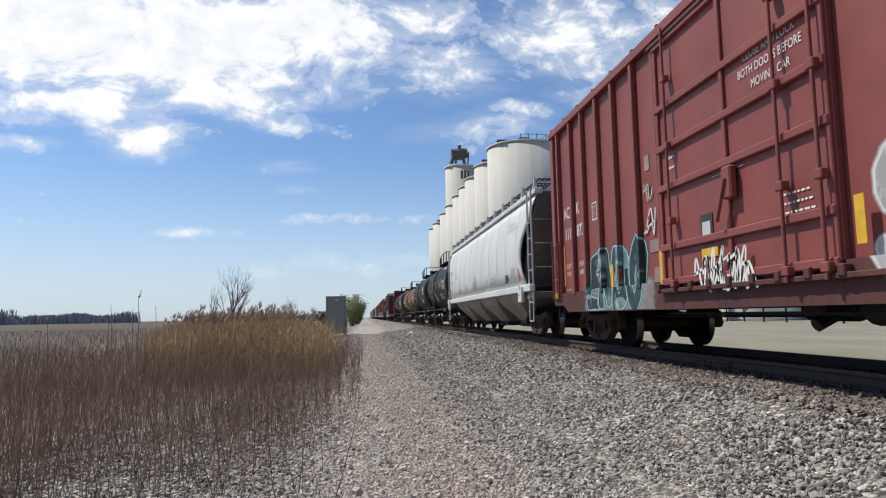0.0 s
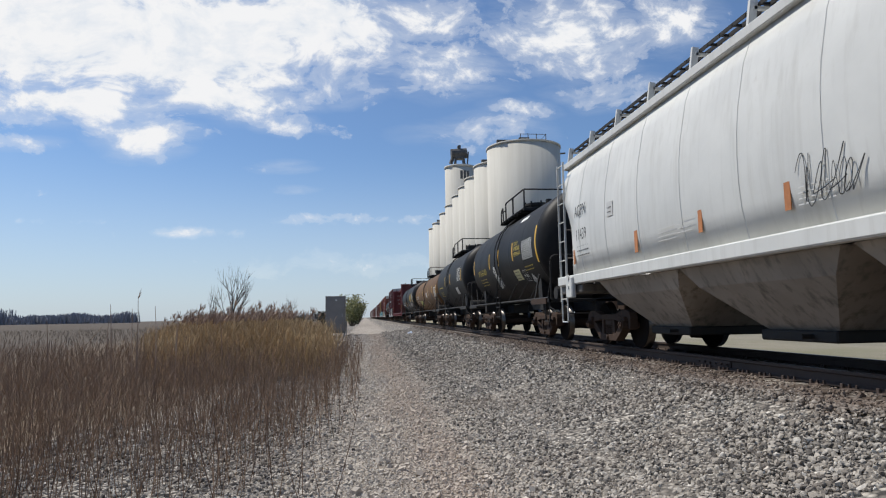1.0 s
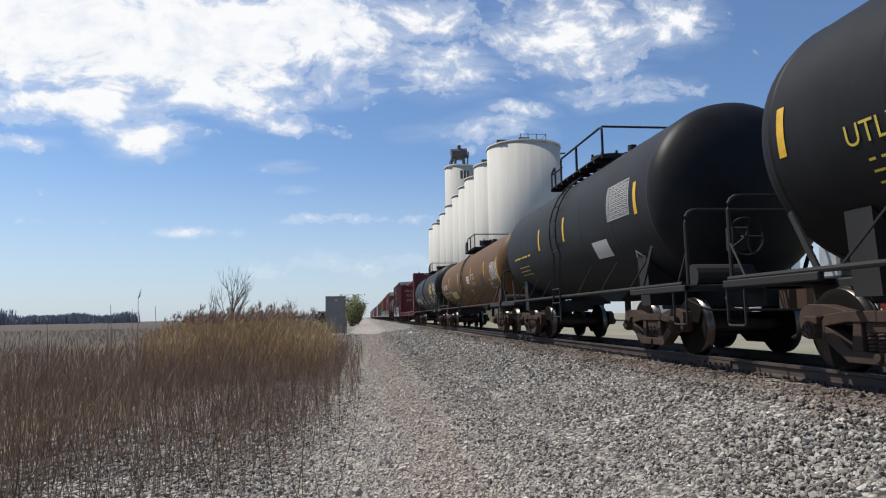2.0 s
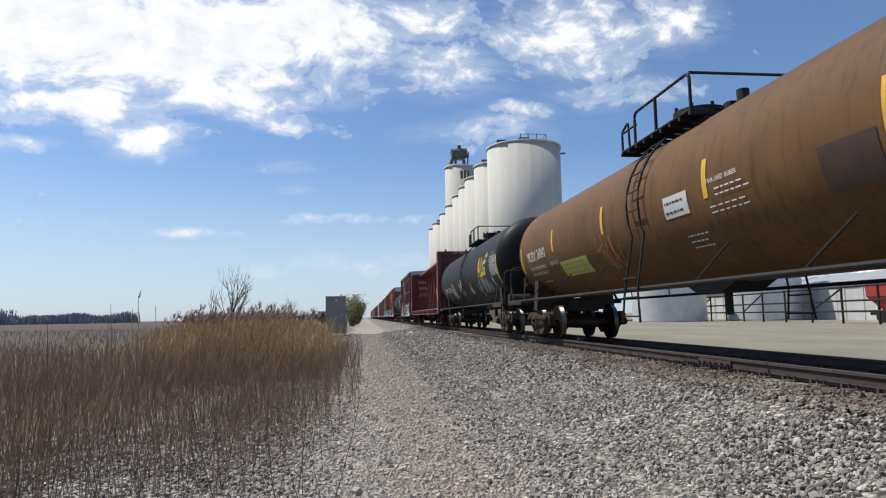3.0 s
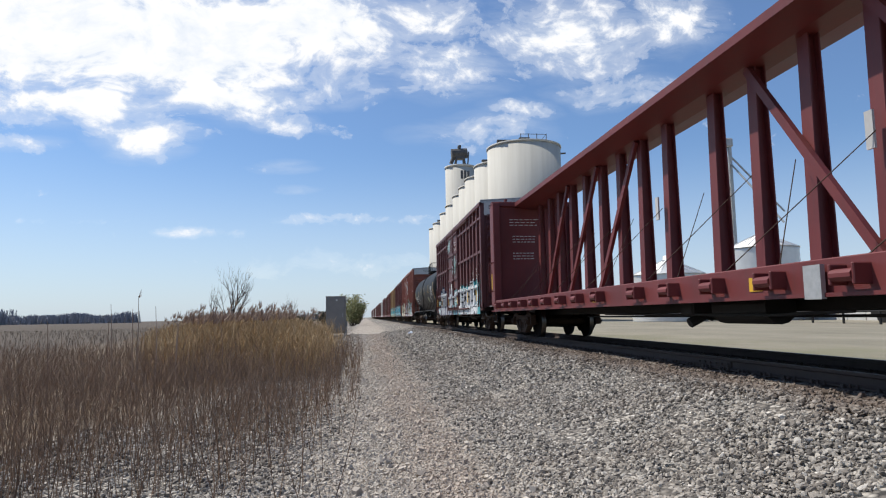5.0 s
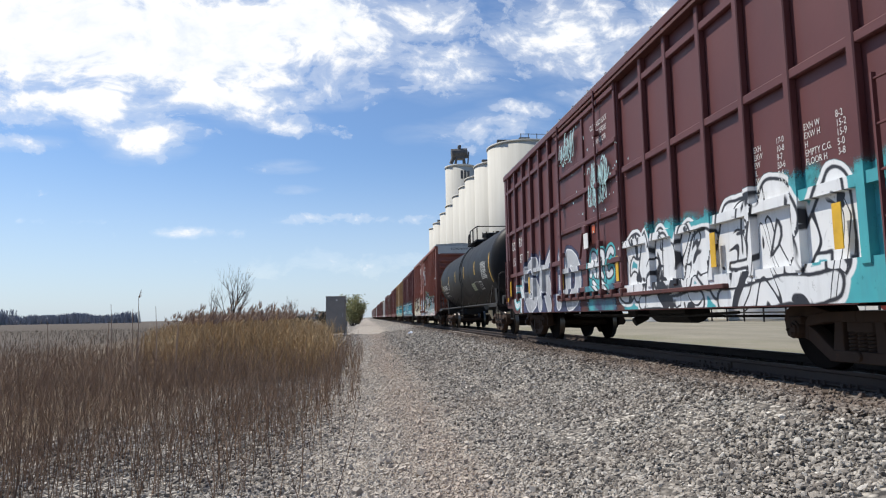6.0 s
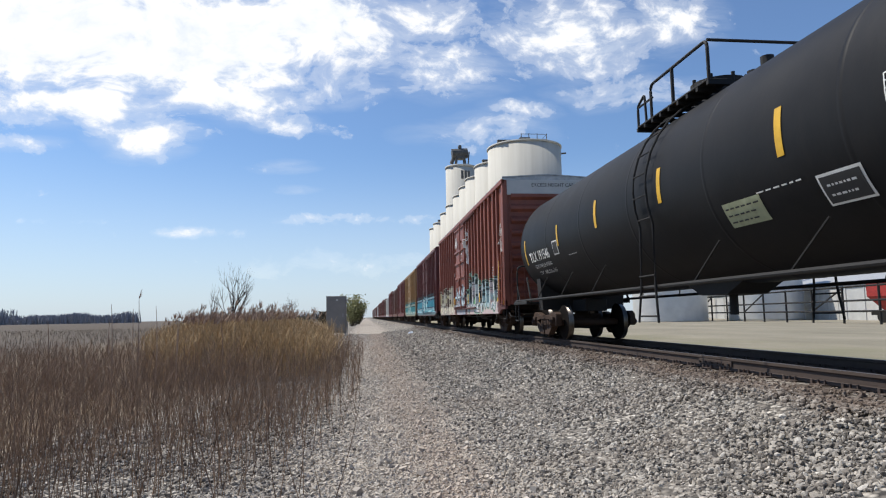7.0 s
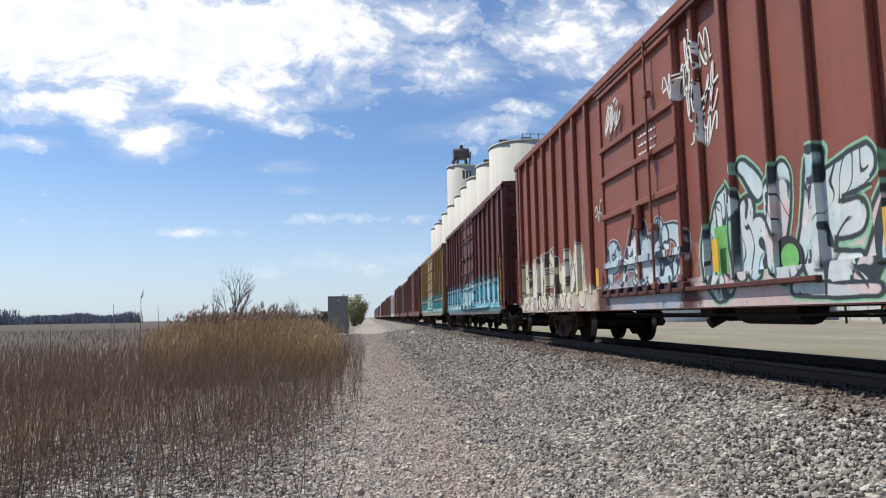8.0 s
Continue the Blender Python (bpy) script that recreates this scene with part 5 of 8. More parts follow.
# ---- centre-beam flat car ----
def beam_car(half, truck, label):
    car = tagged(new("centre_beam_car"), label, "flat car", "freight cars of the train")
    P = M_beam_red
    bm = B()
    box(bm, -1.42, 1.42, -half, half, 0.98, 1.10, 0.01)
    part("deck", bm, P, car)
    for s in (-1, 1):
        bm = B()
        box(bm, s * 1.42, s * 1.52, -half, half, 0.80, 1.18, 0.012)
        box(bm, s * 1.42, s * 1.58, -half, half, 0.80, 0.84)
        part("side_sill", bm, P, car)
    bm = B()
    box(bm, -0.35, 0.35, -half, half, 0.66, 1.0, 0.02)
    part("centre_sill", bm, M_under, car)
    for k in range(19):
        y = -half + 0.6 + k * (2 * half - 1.2) / 18
        bm = B()
        box(bm, -1.42, 1.42, y - 0.05, y + 0.05, 0.82, 0.98)
        part("cross_bearer", bm, M_under, car)
    # end bulkheads: frame, sheet, cross ribs
    for s in (-1, 1):
        y0, y1 = s * (half - 0.20), s * half
        bm = B()
        box(bm, -1.34, 1.34, s * (half - 0.13), s * (half - 0.06), 1.1, 4.58)
        part("bulkhead_sheet", bm, P, car)
        for x in (-1, 1):
            bm = B()
            box(bm, x * 1.30, x * 1.55, s * (half - 0.42), s * (half + 0.16), 1.0, 4.62, 0.02)
            part("bulkhead_post", bm, P, car)
        for i in range(8):
            z = 1.35 + i * 0.44
            bm = B()
            box(bm, -1.3, 1.3, s * (half - 0.08), s * (half + 0.04), z - 0.05, z + 0.05, 0.012)
            part("bulkhead_rib", bm, P, car)
        bm = B()
        box(bm, -1.55, 1.55, s * (half - 0.24), s * (half + 0.03), 4.52, 4.68, 0.015)
        part("bulkhead_cap", bm, P, car)
        for x in (-1.0, 0.3):
            bm = B()
            box(bm, x - 0.05, x + 0.05, s * (half - 0.1), s * (half + 0.02), 4.66, 4.80, 0.01)
            part("lifting_lug", bm, P, car)
        side_plate(car, "reflector_strip", s * (half + 0.03) - 0.11, s * (half + 0.03) + 0.11, 1.58, 2.12, M_yellow, -1.552)
        bm = B()
        pipe(bm, rounded([(-1.55, s * (half - 0.05), 2.5), (-1.66, s * (half - 0.05), 2.5), (-1.66, s * (half - 0.05), 1.5), (-1.55, s * (half - 0.05), 1.5)], 0.06), 0.018)
        pipe(bm, rounded([(-1.55, s * (half - 0.38), 2.5), (-1.66, s * (half - 0.38), 2.5), (-1.66, s * (half - 0.38), 1.5), (-1.55, s * (half - 0.38), 1.5)], 0.06), 0.018)
        part("grab_iron", bm, P, car)
        stirrup(car, -1.52, s * (half - 0.35), M_under, 0.5, 0.9, 0.45)
        ladder(car, -1.05, s * (half + 0.08), 1.1, 2.9, P, "x")
    end_text(car, "CAUTION", -0.55, -half - 0.03, 4.54, 0.15, M_letter, 1.1)
    for i, (x, z, w) in enumerate(((-0.6, 3.9, 1.1), (-0.5, 3.3, 0.9), (-0.5, 2.7, 0.9))):
        part("small_print", bars_mesh(3, w, 0.3, M_letter, seed=60 + i), None, car, m=Matrix.Translation((x, -half + 0.055, z)) @ END)
        part("small_print", bars_mesh(3, w, 0.3, M_letter, seed=64 + i), None, car, m=Matrix.Translation((x - 0.3, half - 0.145, z + 0.2)) @ END)
    # top chord and tapered uprights
    bm = B()
    extrude_poly(bm, [(-0.72, -half + 0.2, 4.64), (-0.72, -half + 0.2, 4.50), (-0.22, -half + 0.2, 4.40), (0.22, -half + 0.2, 4.40), (0.72, -half + 0.2, 4.50), (0.72, -half + 0.2, 4.64)], (0, 2 * half - 0.4, 0))
    part("top_chord", bm, P, car)
    south = [-10.3, -9.1] + [-8.08 + 1.2 * i for i in range(7)]
    ys = south + [-y for y in reversed(south)]
    n = len(ys)

    def upright():
        b = B()
        for s in (-1, 1):
            extrude_poly(b, [(s * 0.11, -0.11, 1.10), (s * 0.13, -0.11, 1.10), (s * 0.09, -0.11, 4.41), (s * 0.07, -0.11, 4.41)], (0, 0.22, 0))
        extrude_poly(b, [(-0.112, -0.012, 1.10), (0.112, -0.012, 1.10), (0.072, -0.012, 4.41), (-0.072, -0.012, 4.41)], (0, 0.024, 0))
        return mesh_of("upright", b, P)

    me = upright()
    for y in ys:
        part("upright", me, None, car, m=pose(0, y, 0))
    # diagonals two bays long, leaning towards the middle of the car
    for i in (1, 3, 5):
        for q in (1, -1):
            bm = B()
            beam(bm, (-0.18, q * ys[i], 1.25), (-0.15, q * ys[i + 2], 4.38), 0.08, 0.13)
            part("diagonal", bm, P, car)
    # tie-down cables and winches
    for i, y in enumerate(ys):
        for dy in ((1.3,) if i % 2 else (-1.3,)):
            if abs(y + dy) < half - 0.6:
                bm = B()
                pipe(bm, [(-1.48, y, 1.12), (-0.24, y + dy, 2.7)], 0.007, 4)
                part("tie_cable", bm, M_truck, car)
        bm = B()
        bar(bm, (-1.66, y - 0.14, 0.99), (-1.66, y + 0.14, 0.99), 0.06, 10)
        box(bm, -1.70, -1.50, y - 0.17, y - 0.13, 0.90, 1.10, 0.01)
        box(bm, -1.70, -1.50, y + 0.13, y + 0.17, 0.90, 1.10, 0.01)
        part("winch", bm, P, car)
        if i % 4 == 1:
            side_plate(car, "warning_tag", y + 0.25, y + 0.5, 0.90, 1.06, M_yellow, -1.522)
    side_bars(car, 2, -half + 2.2, 1.10, 1.2, 0.2, -1.522, M_letter, 71)
    side_bars(car, 2, -half + 0.9, 1.12, 0.5, 0.20, -1.522, M_letter, 72)
    side_plate(car, "marker_light", -half + 1.05, -half + 1.2, 0.98, 1.08, M_orange_tag, -1.525)
    side_plate(car, "route_box", -5.3, -5.05, 0.78, 1.12, M_galv, -1.56, t=0.05)
    for y in (-4.5, 1.0):
        part("window_patch", mesh_box(-0.26, -0.23, y - 0.06, y + 0.06, 2.5, 2.95, M_pale), None, car)
    brake_gear(car, -3.4, 0.6)
    couplers(car, half + 0.1)
    trucks(car, (-truck, truck))
    return car


def mesh_box(x0, x1, y0, y1, z0, z1, mat):
    bm = B()
    box(bm, x0, x1, y0, y1, z0, z1)
    return mesh_of("piece", bm, mat)


# ---- the train, nearest car first; the number is the car's centre at the start ----
TRAIN = []


def spread(a, b, n):
    return [a + (b - a) * i / (n - 1) for i in range(n)]


def build_train():
    # red boxcar
    c = boxcar(7.70, 5.10, M_red, [-7.0, -6.1, -5.2, -4.3, -3.4, -2.5, 2.06, 2.88, 3.77, 4.61, 5.47, 6.23, 7.15], (-1.70, 1.98), 6.2, "weathered red boxcar with dark and teal graffiti beside the door", rods=(1.52, -0.98, -1.58), door_rails=(1.12, 1.62, 2.50, 3.10, 3.72, 4.70), sill_mat=M_sill)
    side_text(c, "AC", 6.98, 2.80, 0.36, xs=0.85, bold=0.004)
    side_text(c, "K", 6.12, 2.80, 0.36, xs=0.85, bold=0.004)
    side_text(c, "111", 6.94, 2.32, 0.36, xs=0.85, bold=0.004)
    side_text(c, "873", 6.12, 2.32, 0.36, xs=0.85, bold=0.004)
    side_text(c, "LD LMT", 6.92, 1.68, 0.15, xs=0.72)
    side_text(c, "LT WT", 6.92, 1.50, 0.15, xs=0.72)
    side_text(c, "216200", 6.04, 1.68, 0.15, xs=0.72)
    side_text(c, "69800", 6.0, 1.50, 0.15, xs=0.72)
    side_text(c, "PLATE", 5.11, 2.75, 0.075, xs=0.85)
    side_bars(c, 2, 6.92, 1.25, 0.4, 0.16, seed=3)
    for a, b, z in ((4.88, 5.14, 2.86), (4.88, 5.14, 2.53)):
        side_plate(c, "stencil_box", a, b, z - 0.012, z + 0.012, M_letter)
    for a in (4.88, 5.12):
        side_plate(c, "stencil_box", a, a + 0.02, 2.53, 2.86, M_letter)
    side_text(c, "F", 5.06, 2.58, 0.17)
    side_text(c, "CLOSE AND LOCK", -0.31, 3.60, 0.145, -1.575, xs=0.78)
    side_text(c, "BOTH DOORS BEFORE", -0.20, 3.42, 0.145, -1.575, xs=0.78)
    side_text(c, "MOVING CAR", -0.45, 3.24, 0.145, -1.575, xs=0.78)
    side_bars(c, 1, 0.5, 2.42, 0.75, 0.05, -1.575, seed=4)
    side_bars(c, 2, 1.65, 3.0, 0.2, 0.3, -1.575, seed=6)
    side_bars(c, 3, -0.9, 1.95, 0.5, 0.3, -1.575, seed=7)
    side_plate(c, "routing_card", 0.55, 0.85, 1.55, 1.95, M_letter_k, -1.575)
    side_plate(c, "routing_card_face", 0.60, 0.80, 1.60, 1.85, M_pale, -1.58)
    side_plate(c, "reflector_strip", 0.45, 0.85, 1.38, 1.50, M_yellow, -1.578)
    for y, z0, z1 in ((7.02, 1.3, 2.2), (3.98, 1.15, 1.55), (2.0, 1.09, 1.6), (-1.97, 1.26, 1.71), (-3.0, 1.1, 1.6), (-6.0, 1.1, 1.6)):
        side_plate(c, "reflector_strip", y - 0.06, y + 0.06, z0, z1, M_yellow if z0 < 1.29 else M_amber, -1.505 if abs(y) > 2.5 and y != 3.98 else -1.60)
    side_plate(c, "reflector_tag", 7.42, 7.66, 1.02, 1.16, M_yellow, -1.58)
    for seed, y, z in ((11, 0.95, 0.96), (12, 0.35, 0.98)):
        scrawl(c, y, z, 0.85, 1.63, M_letter, seed, 4, thick=0.03)
    teal_dark = spray_material("dark_teal_spray", [(0.010, 0.016, 0.018), (0.02, 0.045, 0.05), (0.012, 0.02, 0.022), (0.16, 0.24, 0.24)], (0.26, 0.50, 0.46), (0.03, 0.04, 0.04), (0.27, 0.27, 0.26), (0.20, 0.17, 0.16), 0.032, 0.02)
    red_posts = [2.88, 3.77, 4.61, 5.47]
    graffiti(c, "ENDO", 5.35, 2.75, 0.86, 1.72, teal_dark, red_posts, width=0.13, cloud_top=1.25, seed=3, sheet=(5.75, 2.12, 2.3), label="dark letters with a pale teal outline")
    scrawl(c, 2.75, 1.9, 0.75, 1.51, M_letter, 15, 2, thick=0.02)
    scrawl(c, 2.65, 2.45, 0.6, 1.51, M_pale, 16, 2, thick=0.02)
    pale_spray = spray_material("pale_spray", [(0.45, 0.45, 0.43), (0.36, 0.34, 0.32)], (0.62, 0.62, 0.60), (0.3, 0.26, 0.24), (0.42, 0.38, 0.35), (0.30, 0.22, 0.2), 0.03, 0.02)
    graffiti(c, "SCUW", -2.0, -5.4, 1.0, 2.0, pale_spray, [-5.2, -4.3, -3.4, -2.5], width=0.11, seed=8, cloud_top=0.7, sheet=(-1.78, -6.0, 2.6), label="pale sprayed letters")
    for i, (y, z, w, h) in enumerate(((2.55, 2.95, 0.25, 0.35), (2.4, 1.62, 0.5, 0.28), (2.33, 1.10, 0.35, 0.4))):
        side_plate(c, "paint_patch", y - w / 3, y + w / 3, z, z + h * 0.7, M_scuff, -1.502)
    TRAIN.append((c, 7.25))
    TRAIN.append((covered_hopper(8.75, 7.25, "off-white covered hopper car with sooty discharge bays"), 25.75))
    # black tank car
    t = (1.5, 2.6)
    c = tank_car(1.5, 2.6, 5.05, 4.15, M_black, "black tank car with yellow lettering and a top platform", strips=(4.85, 1.57, 0.0, -2.15), platform=1.75, wedge=0.26)
    tank_text(c, t, "UTLX 631153", 3.9, 2.20, 0.30, M_letter_y, 0.95)
    tank_bars(c, t, 3, 3.7, 2.1, 1.3, 0.35, M_letter_y, 31)
    tank_text(c, t, "SODIUM", -2.42, 2.76, 0.17, M_letter_y, 0.8)
    tank_text(c, t, "HYDROXIDE", -2.42, 2.60, 0.17, M_letter_y, 0.8)
    tank_text(c, t, "SOLUTION 50%", -2.42, 2.44, 0.17, M_letter_y, 0.7)
    data_table(c, t, -3.45, 2.78, 1.1, 0.52, 6, 9)
    tank_bars(c, t, 2, -3.4, 2.1, 0.9, 0.2, M_letter_y, 33)
    tank_panel(c, t, "emergency_card", -1.9, 2.05, 0.75, 0.36, plain("faded_yellow_card", (0.5, 0.46, 0.25), 0.6), "faded yellow emergency card")
    tank_bars(c, t, 3, -1.95, 2.03, 0.65, 0.32, M_letter_k, 34)
    data_table(c, t, -2.95, 1.98, 0.45, 0.36, 2, 1)
    diamond(c, t, -3.80, 1.66, 0.34, face=M_pale)
    tank_text(c, (1.518, 2.6), "1824", -3.69, 1.63, 0.10, M_letter_k, 0.9)
    head_text(c, "UTLX 631153", -0.62, 3.05, 0.17, 1.5, 2.6, 5.05, M_letter_y)
    head_text(c, "CAPY 13820 GAL", -0.4, 2.88, 0.10, 1.5, 2.6, 5.05, M_letter_y)
    tank_panel(c, t, "reflector_strip", -4.9, 3.05, 0.12, 1.0, M_yellow)
    tank_panel(c, t, "roof_marking", -2.2, 3.62, 0.9, 0.16, M_letter)
    scrawl(c, 0.95, 1.55, 1.0, 1.5, M_letter, 22, 3, t, 0.018)
    scrawl(c, 0.95, 1.9, 0.9, 1.5, M_letter, 24, 2, t, 0.018)
    part("rail_board", mesh_box(-1.56, -1.52, -6.0, -4.6, 0.94, 1.08, M_truck), None, c)
    TRAIN.append((c, 41.85))
    # faded black tank car
    c = tank_car(1.5, 2.6, 5.20, 4.15, M_grey_black, "faded black tank car with small yellow lettering", strips=(1.5, -0.6, -4.6), head_mat=M_black)
    tank_bars(c, t, 1, 4.2, 2.42, 1.9, 0.22, M_letter_y, 40)
    tank_bars(c, t, 3, 3.9, 2.1, 1.2, 0.35, M_letter_y, 41)
    data_table(c, t, -3.4, 3.0, 1.0, 0.62, 6, 9)
    tank_panel(c, t, "emergency_card", -2.3, 2.1, 0.8, 0.36, M_pale)
    diamond(c, t, -4.1, 1.62, 0.30)
    TRAIN.append((c, 55.2))
    # orange tank car
    t = (1.36, 2.50)
    c = tank_car(1.36, 2.50, 8.35, 7.5, M_orange, "rust-streaked orange tank car with white lettering", strips=(5.0, 1.55, -2.4, -5.6), platform=1.35, mid=-0.12, rail_h=0.62, bolster_mat=M_truck, head_mat=M_orange)
    tank_text(c, t, "MOBX", 7.45, 2.16, 0.38, M_letter, 0.8)
    tank_text(c, t, "26040", 6.45, 2.18, 0.38, M_letter, 0.85)
    tank_text(c, t, "LD LMT  197200 LBS  89450 KGS", 7.40, 1.92, 0.13, M_letter, 0.85)
    tank_text(c, t, "LT WT   65800 LBS  29850 KGS", 7.40, 1.77, 0.13, M_letter, 0.85)
    tank_text(c, t, "NEW 10-79", 5.45, 1.92, 0.16, M_letter, 0.85)
    tank_bars(c, t, 1, 6.9, 1.62, 1.0, 0.1, M_letter, 52)
    tank_panel(c, t, "reflector_strip", 8.2, 2.62, 0.12, 0.75, M_yellow)
    tank_panel(c, t, "reflector_strip", -8.1, 2.75, 0.13, 1.0, M_yellow)
    tank_panel(c, t, "lime_panel", 4.7, 1.95, 1.9, 0.42, M_lime, "lime green notice panel")
    tank_bars(c, t, 3, 4.6, 1.92, 1.7, 0.36, M_amber, 53)
    tank_panel(c, t, "emergency_card", -1.2, 2.45, 0.75, 0.34, M_pale)
    tank_bars(c, t, 2, -1.25, 2.42, 0.65, 0.3, M_letter_k, 57)
    tank_text(c, t, "TANK LINED  RUBBER", -2.5, 2.42, 0.09, M_letter, 0.85)
    tank_bars(c, t, 2, -2.7, 2.36, 0.8, 0.16, M_letter, 54)
    tank_bars(c, t, 2, -2.5, 2.14, 1.0, 0.16, M_letter, 56)
    tank_bars(c, t, 3, -1.6, 1.85, 0.6, 0.3, M_letter, 55)
    tank_panel(c, t, "repaint_patch", -4.7, 2.35, 0.8, 0.5, plain("dark_patch", (0.05, 0.025, 0.015), 0.7), lift=0.006)
    data_table(c, t, -6.92, 2.62, 1.15, 0.62, 5, 9)
    data_table(c, t, -6.4, 2.05, 0.45, 0.36, 2, 1)
    diamond(c, t, -7.1, 1.6, 0.32)
    scrawl(c, 2.0, 1.5, 1.1, 1.36, M_amber, 25, 4, t, 0.014)
    TRAIN.append((c, 71.1))
    # grey-black tank car with a yellow emblem
    t = (1.5, 2.6)
    c = tank_car(1.5, 2.6, 8.05, 7.3, M_grey_black, "faded grey-black tank car with yellow emblem and chalk tags", head_mat=M_black, platform=1.25, mid=-0.35)
    for y, z, h in ((3.86, 1.98, 0.3), (1.33, 2.24, 0.55), (-1.70, 2.12, 0.5)):
        tank_panel(c, t, "reflector_strip", y, z, 0.15, h, M_yellow, tilt=-10)
    tank_text(c, t, "SHPX 201335", 6.6, 1.94, 0.36, M_letter, 1.15, 0.004)
    tank_text(c, t, "LD LMT 210200 LB", 6.3, 1.76, 0.14, M_scuff, 1.0)
    tank_text(c, t, "LT WT  75700 LB", 6.3, 1.58, 0.14, M_scuff, 1.0)
    for word, y, sz, m in (("A", -4.30, 1.02, M_yellow), ("L", -5.02, 0.98, M_yellow), ("G", -5.42, 0.74, M_letter_y)):
        me = text_mesh(word, sz, m, "emblem", 1.0, 0.92, bold=0.035)
        bm = B()
        bm.from_mesh(me)
        for k in range(1, 12):
            bmesh.ops.bisect_plane(bm, geom=bm.verts[:] + bm.edges[:] + bm.faces[:], plane_co=(0, 0.09 * k - 0.05, 0), plane_no=(0, 1, 0))
        bm.to_mesh(me)
        bm.free()
        for v in me.vertices:
            v.co.x += 0.18 * v.co.y
        part("emblem", wrap(me, y, 2.24, 1.5, 2.6, 0.012), None, c, "faded yellow painted letter")
    for i, (y, w, h, z) in enumerate(((-5.95, 0.10, 0.35, 2.95), (-6.2, 0.22, 0.16, 3.0), (-6.25, 0.1, 0.12, 2.76))):
        tank_panel(c, t, "emblem", y, z, w, h, M_letter_y, tilt=-12, lift=0.012 + 0.002 * i)
    data_table(c, t, -6.85, 2.80, 1.15, 0.68, 6, 9)
    tank_bars(c, t, 1, -7.2, 2.95, 0.5, 0.1, M_letter, 62)
    tank_panel(c, t, "reflector_strip", -8.0, 2.75, 0.13, 1.0, M_yellow)
    diamond(c, t, -6.9, 1.75, 0.34)
    tank_panel(c, t, "pale_patch", -6.75, 2.05, 0.22, 0.22, M_pale)
    for seed, y, z, sz, nl, th in ((26, 4.2, 1.55, 1.3, 4, 0.02), (32, 3.9, 1.45, 1.1, 4, 0.02), (27, 1.55, 1.55, 1.4, 3, 0.02), (31, -1.44, 1.52, 0.8, 4, 0.022), (28, -3.4, 1.45, 1.5, 3, 0.016), (34, -4.6, 1.5, 1.4, 3, 0.016), (35, -5.6, 1.45, 1.0, 3, 0.016), (29, 7.4, 1.7, 0.8, 3, 0.016), (30, -5.3, 1.55, 0.9, 3, 0.016)):
        scrawl(c, y, z, sz, 1.5, M_pale, seed, nl, t, th)
    head_text(c, "SHPX 201335", -0.62, 3.02, 0.17, 1.5, 2.6, 8.05)
    head_text(c, "CAPY 25803 GAL", -0.35, 2.87, 0.10, 1.5, 2.6, 8.05)
    head_text(c, "CAPY 96 907 L", -0.35, 2.74, 0.10, 1.5, 2.6, 8.05)
    part("rail_board", mesh_box(-1.56, -1.52, -9.0, -7.6, 0.95, 1.07, M_truck), None, c)
    TRAIN.append((c, 90.45))
    TRAIN.append((beam_car(11.45, 9.15, "empty red centre-beam flat car with end bulkheads"), 111.65))
    # maroon boxcar with large pale graffiti
    maroon_posts = [-7.0, -6.08, -5.24, -4.35, -3.38, -2.52, 2.87, 3.74, 4.64, 5.51, 6.46, 7.34]
    maroon_rails = (1.16, 1.62, 2.48, 3.15, 3.75, 4.70)
    c = boxcar(7.83, 5.16, M_maroon, maroon_posts, (-1.50, 2.10), 6.2, "maroon boxcar covered with silver and teal graffiti", rails=(1.85, 3.15, 4.47), cap=M_pale, rods=(1.75, -0.62), door_rails=maroon_rails, sill_mat=M_sill)
    for word, y, z in (("UC", 7.22, 2.62), ("RY", 6.34, 2.66), ("15", 7.16, 2.14), ("87", 6.28, 2.18), ("7", 5.42, 2.18)):
        side_text(c, word, y, z, 0.36, xs=0.85, bold=0.003)
    aqua = plain("pale_aqua_spray", (0.40, 0.60, 0.60), 0.6)
    for seed, y, z, s in ((81, 1.85, 3.95, 0.9), (86, 1.7, 4.1, 0.85), (82, -0.1, 3.05, 0.95), (83, -0.3, 3.10, 0.9), (84, 0.0, 2.72, 0.7), (85, -0.3, 2.75, 0.7)):
        scrawl(c, y, z, s, 1.6, aqua, seed, 5, thick=0.020, posts=maroon_posts, door=(-1.5, 2.1))
    rng = random.Random(9)
    bm = B()
    for i in range(90):
        yy, zz = (rng.gauss(1.2, 0.5), rng.gauss(4.2, 0.25)) if i < 40 else (rng.gauss(-0.75, 0.55), rng.gauss(3.15, 0.35))
        bmesh.ops.create_circle(bm, cap_ends=True, segments=7, radius=rng.uniform(0.008, 0.028), matrix=Matrix.Translation((-1.644, yy, zz)) @ Matrix.Rotation(math.pi / 2, 4, "Y"))
    part("paint_spatter", bm, aqua, c)
    side_text(c, "CLOSE AND LOCK", -0.16, 4.25, 0.15, -1.58, xs=0.7)
    side_text(c, "DOORS BEFORE", -0.25, 4.08, 0.15, -1.58, xs=0.7)
    side_text(c, "MOVING CAR", -0.32, 3.91, 0.15, -1.58, xs=0.7)
    for i, (a, b) in enumerate((("EXH", "17-0"), ("EXW", "10-8"), ("EW", "9-7"), ("IL", "50-6"), ("IW", "9-6"), ("IH", "13-1"), ("CU FT", "5276"))):
        side_text(c, a, -5.32, 2.50 - 0.092 * i, 0.10, xs=0.75)
        side_text(c, b, -5.74, 2.50 - 0.092 * i, 0.10, xs=0.75)
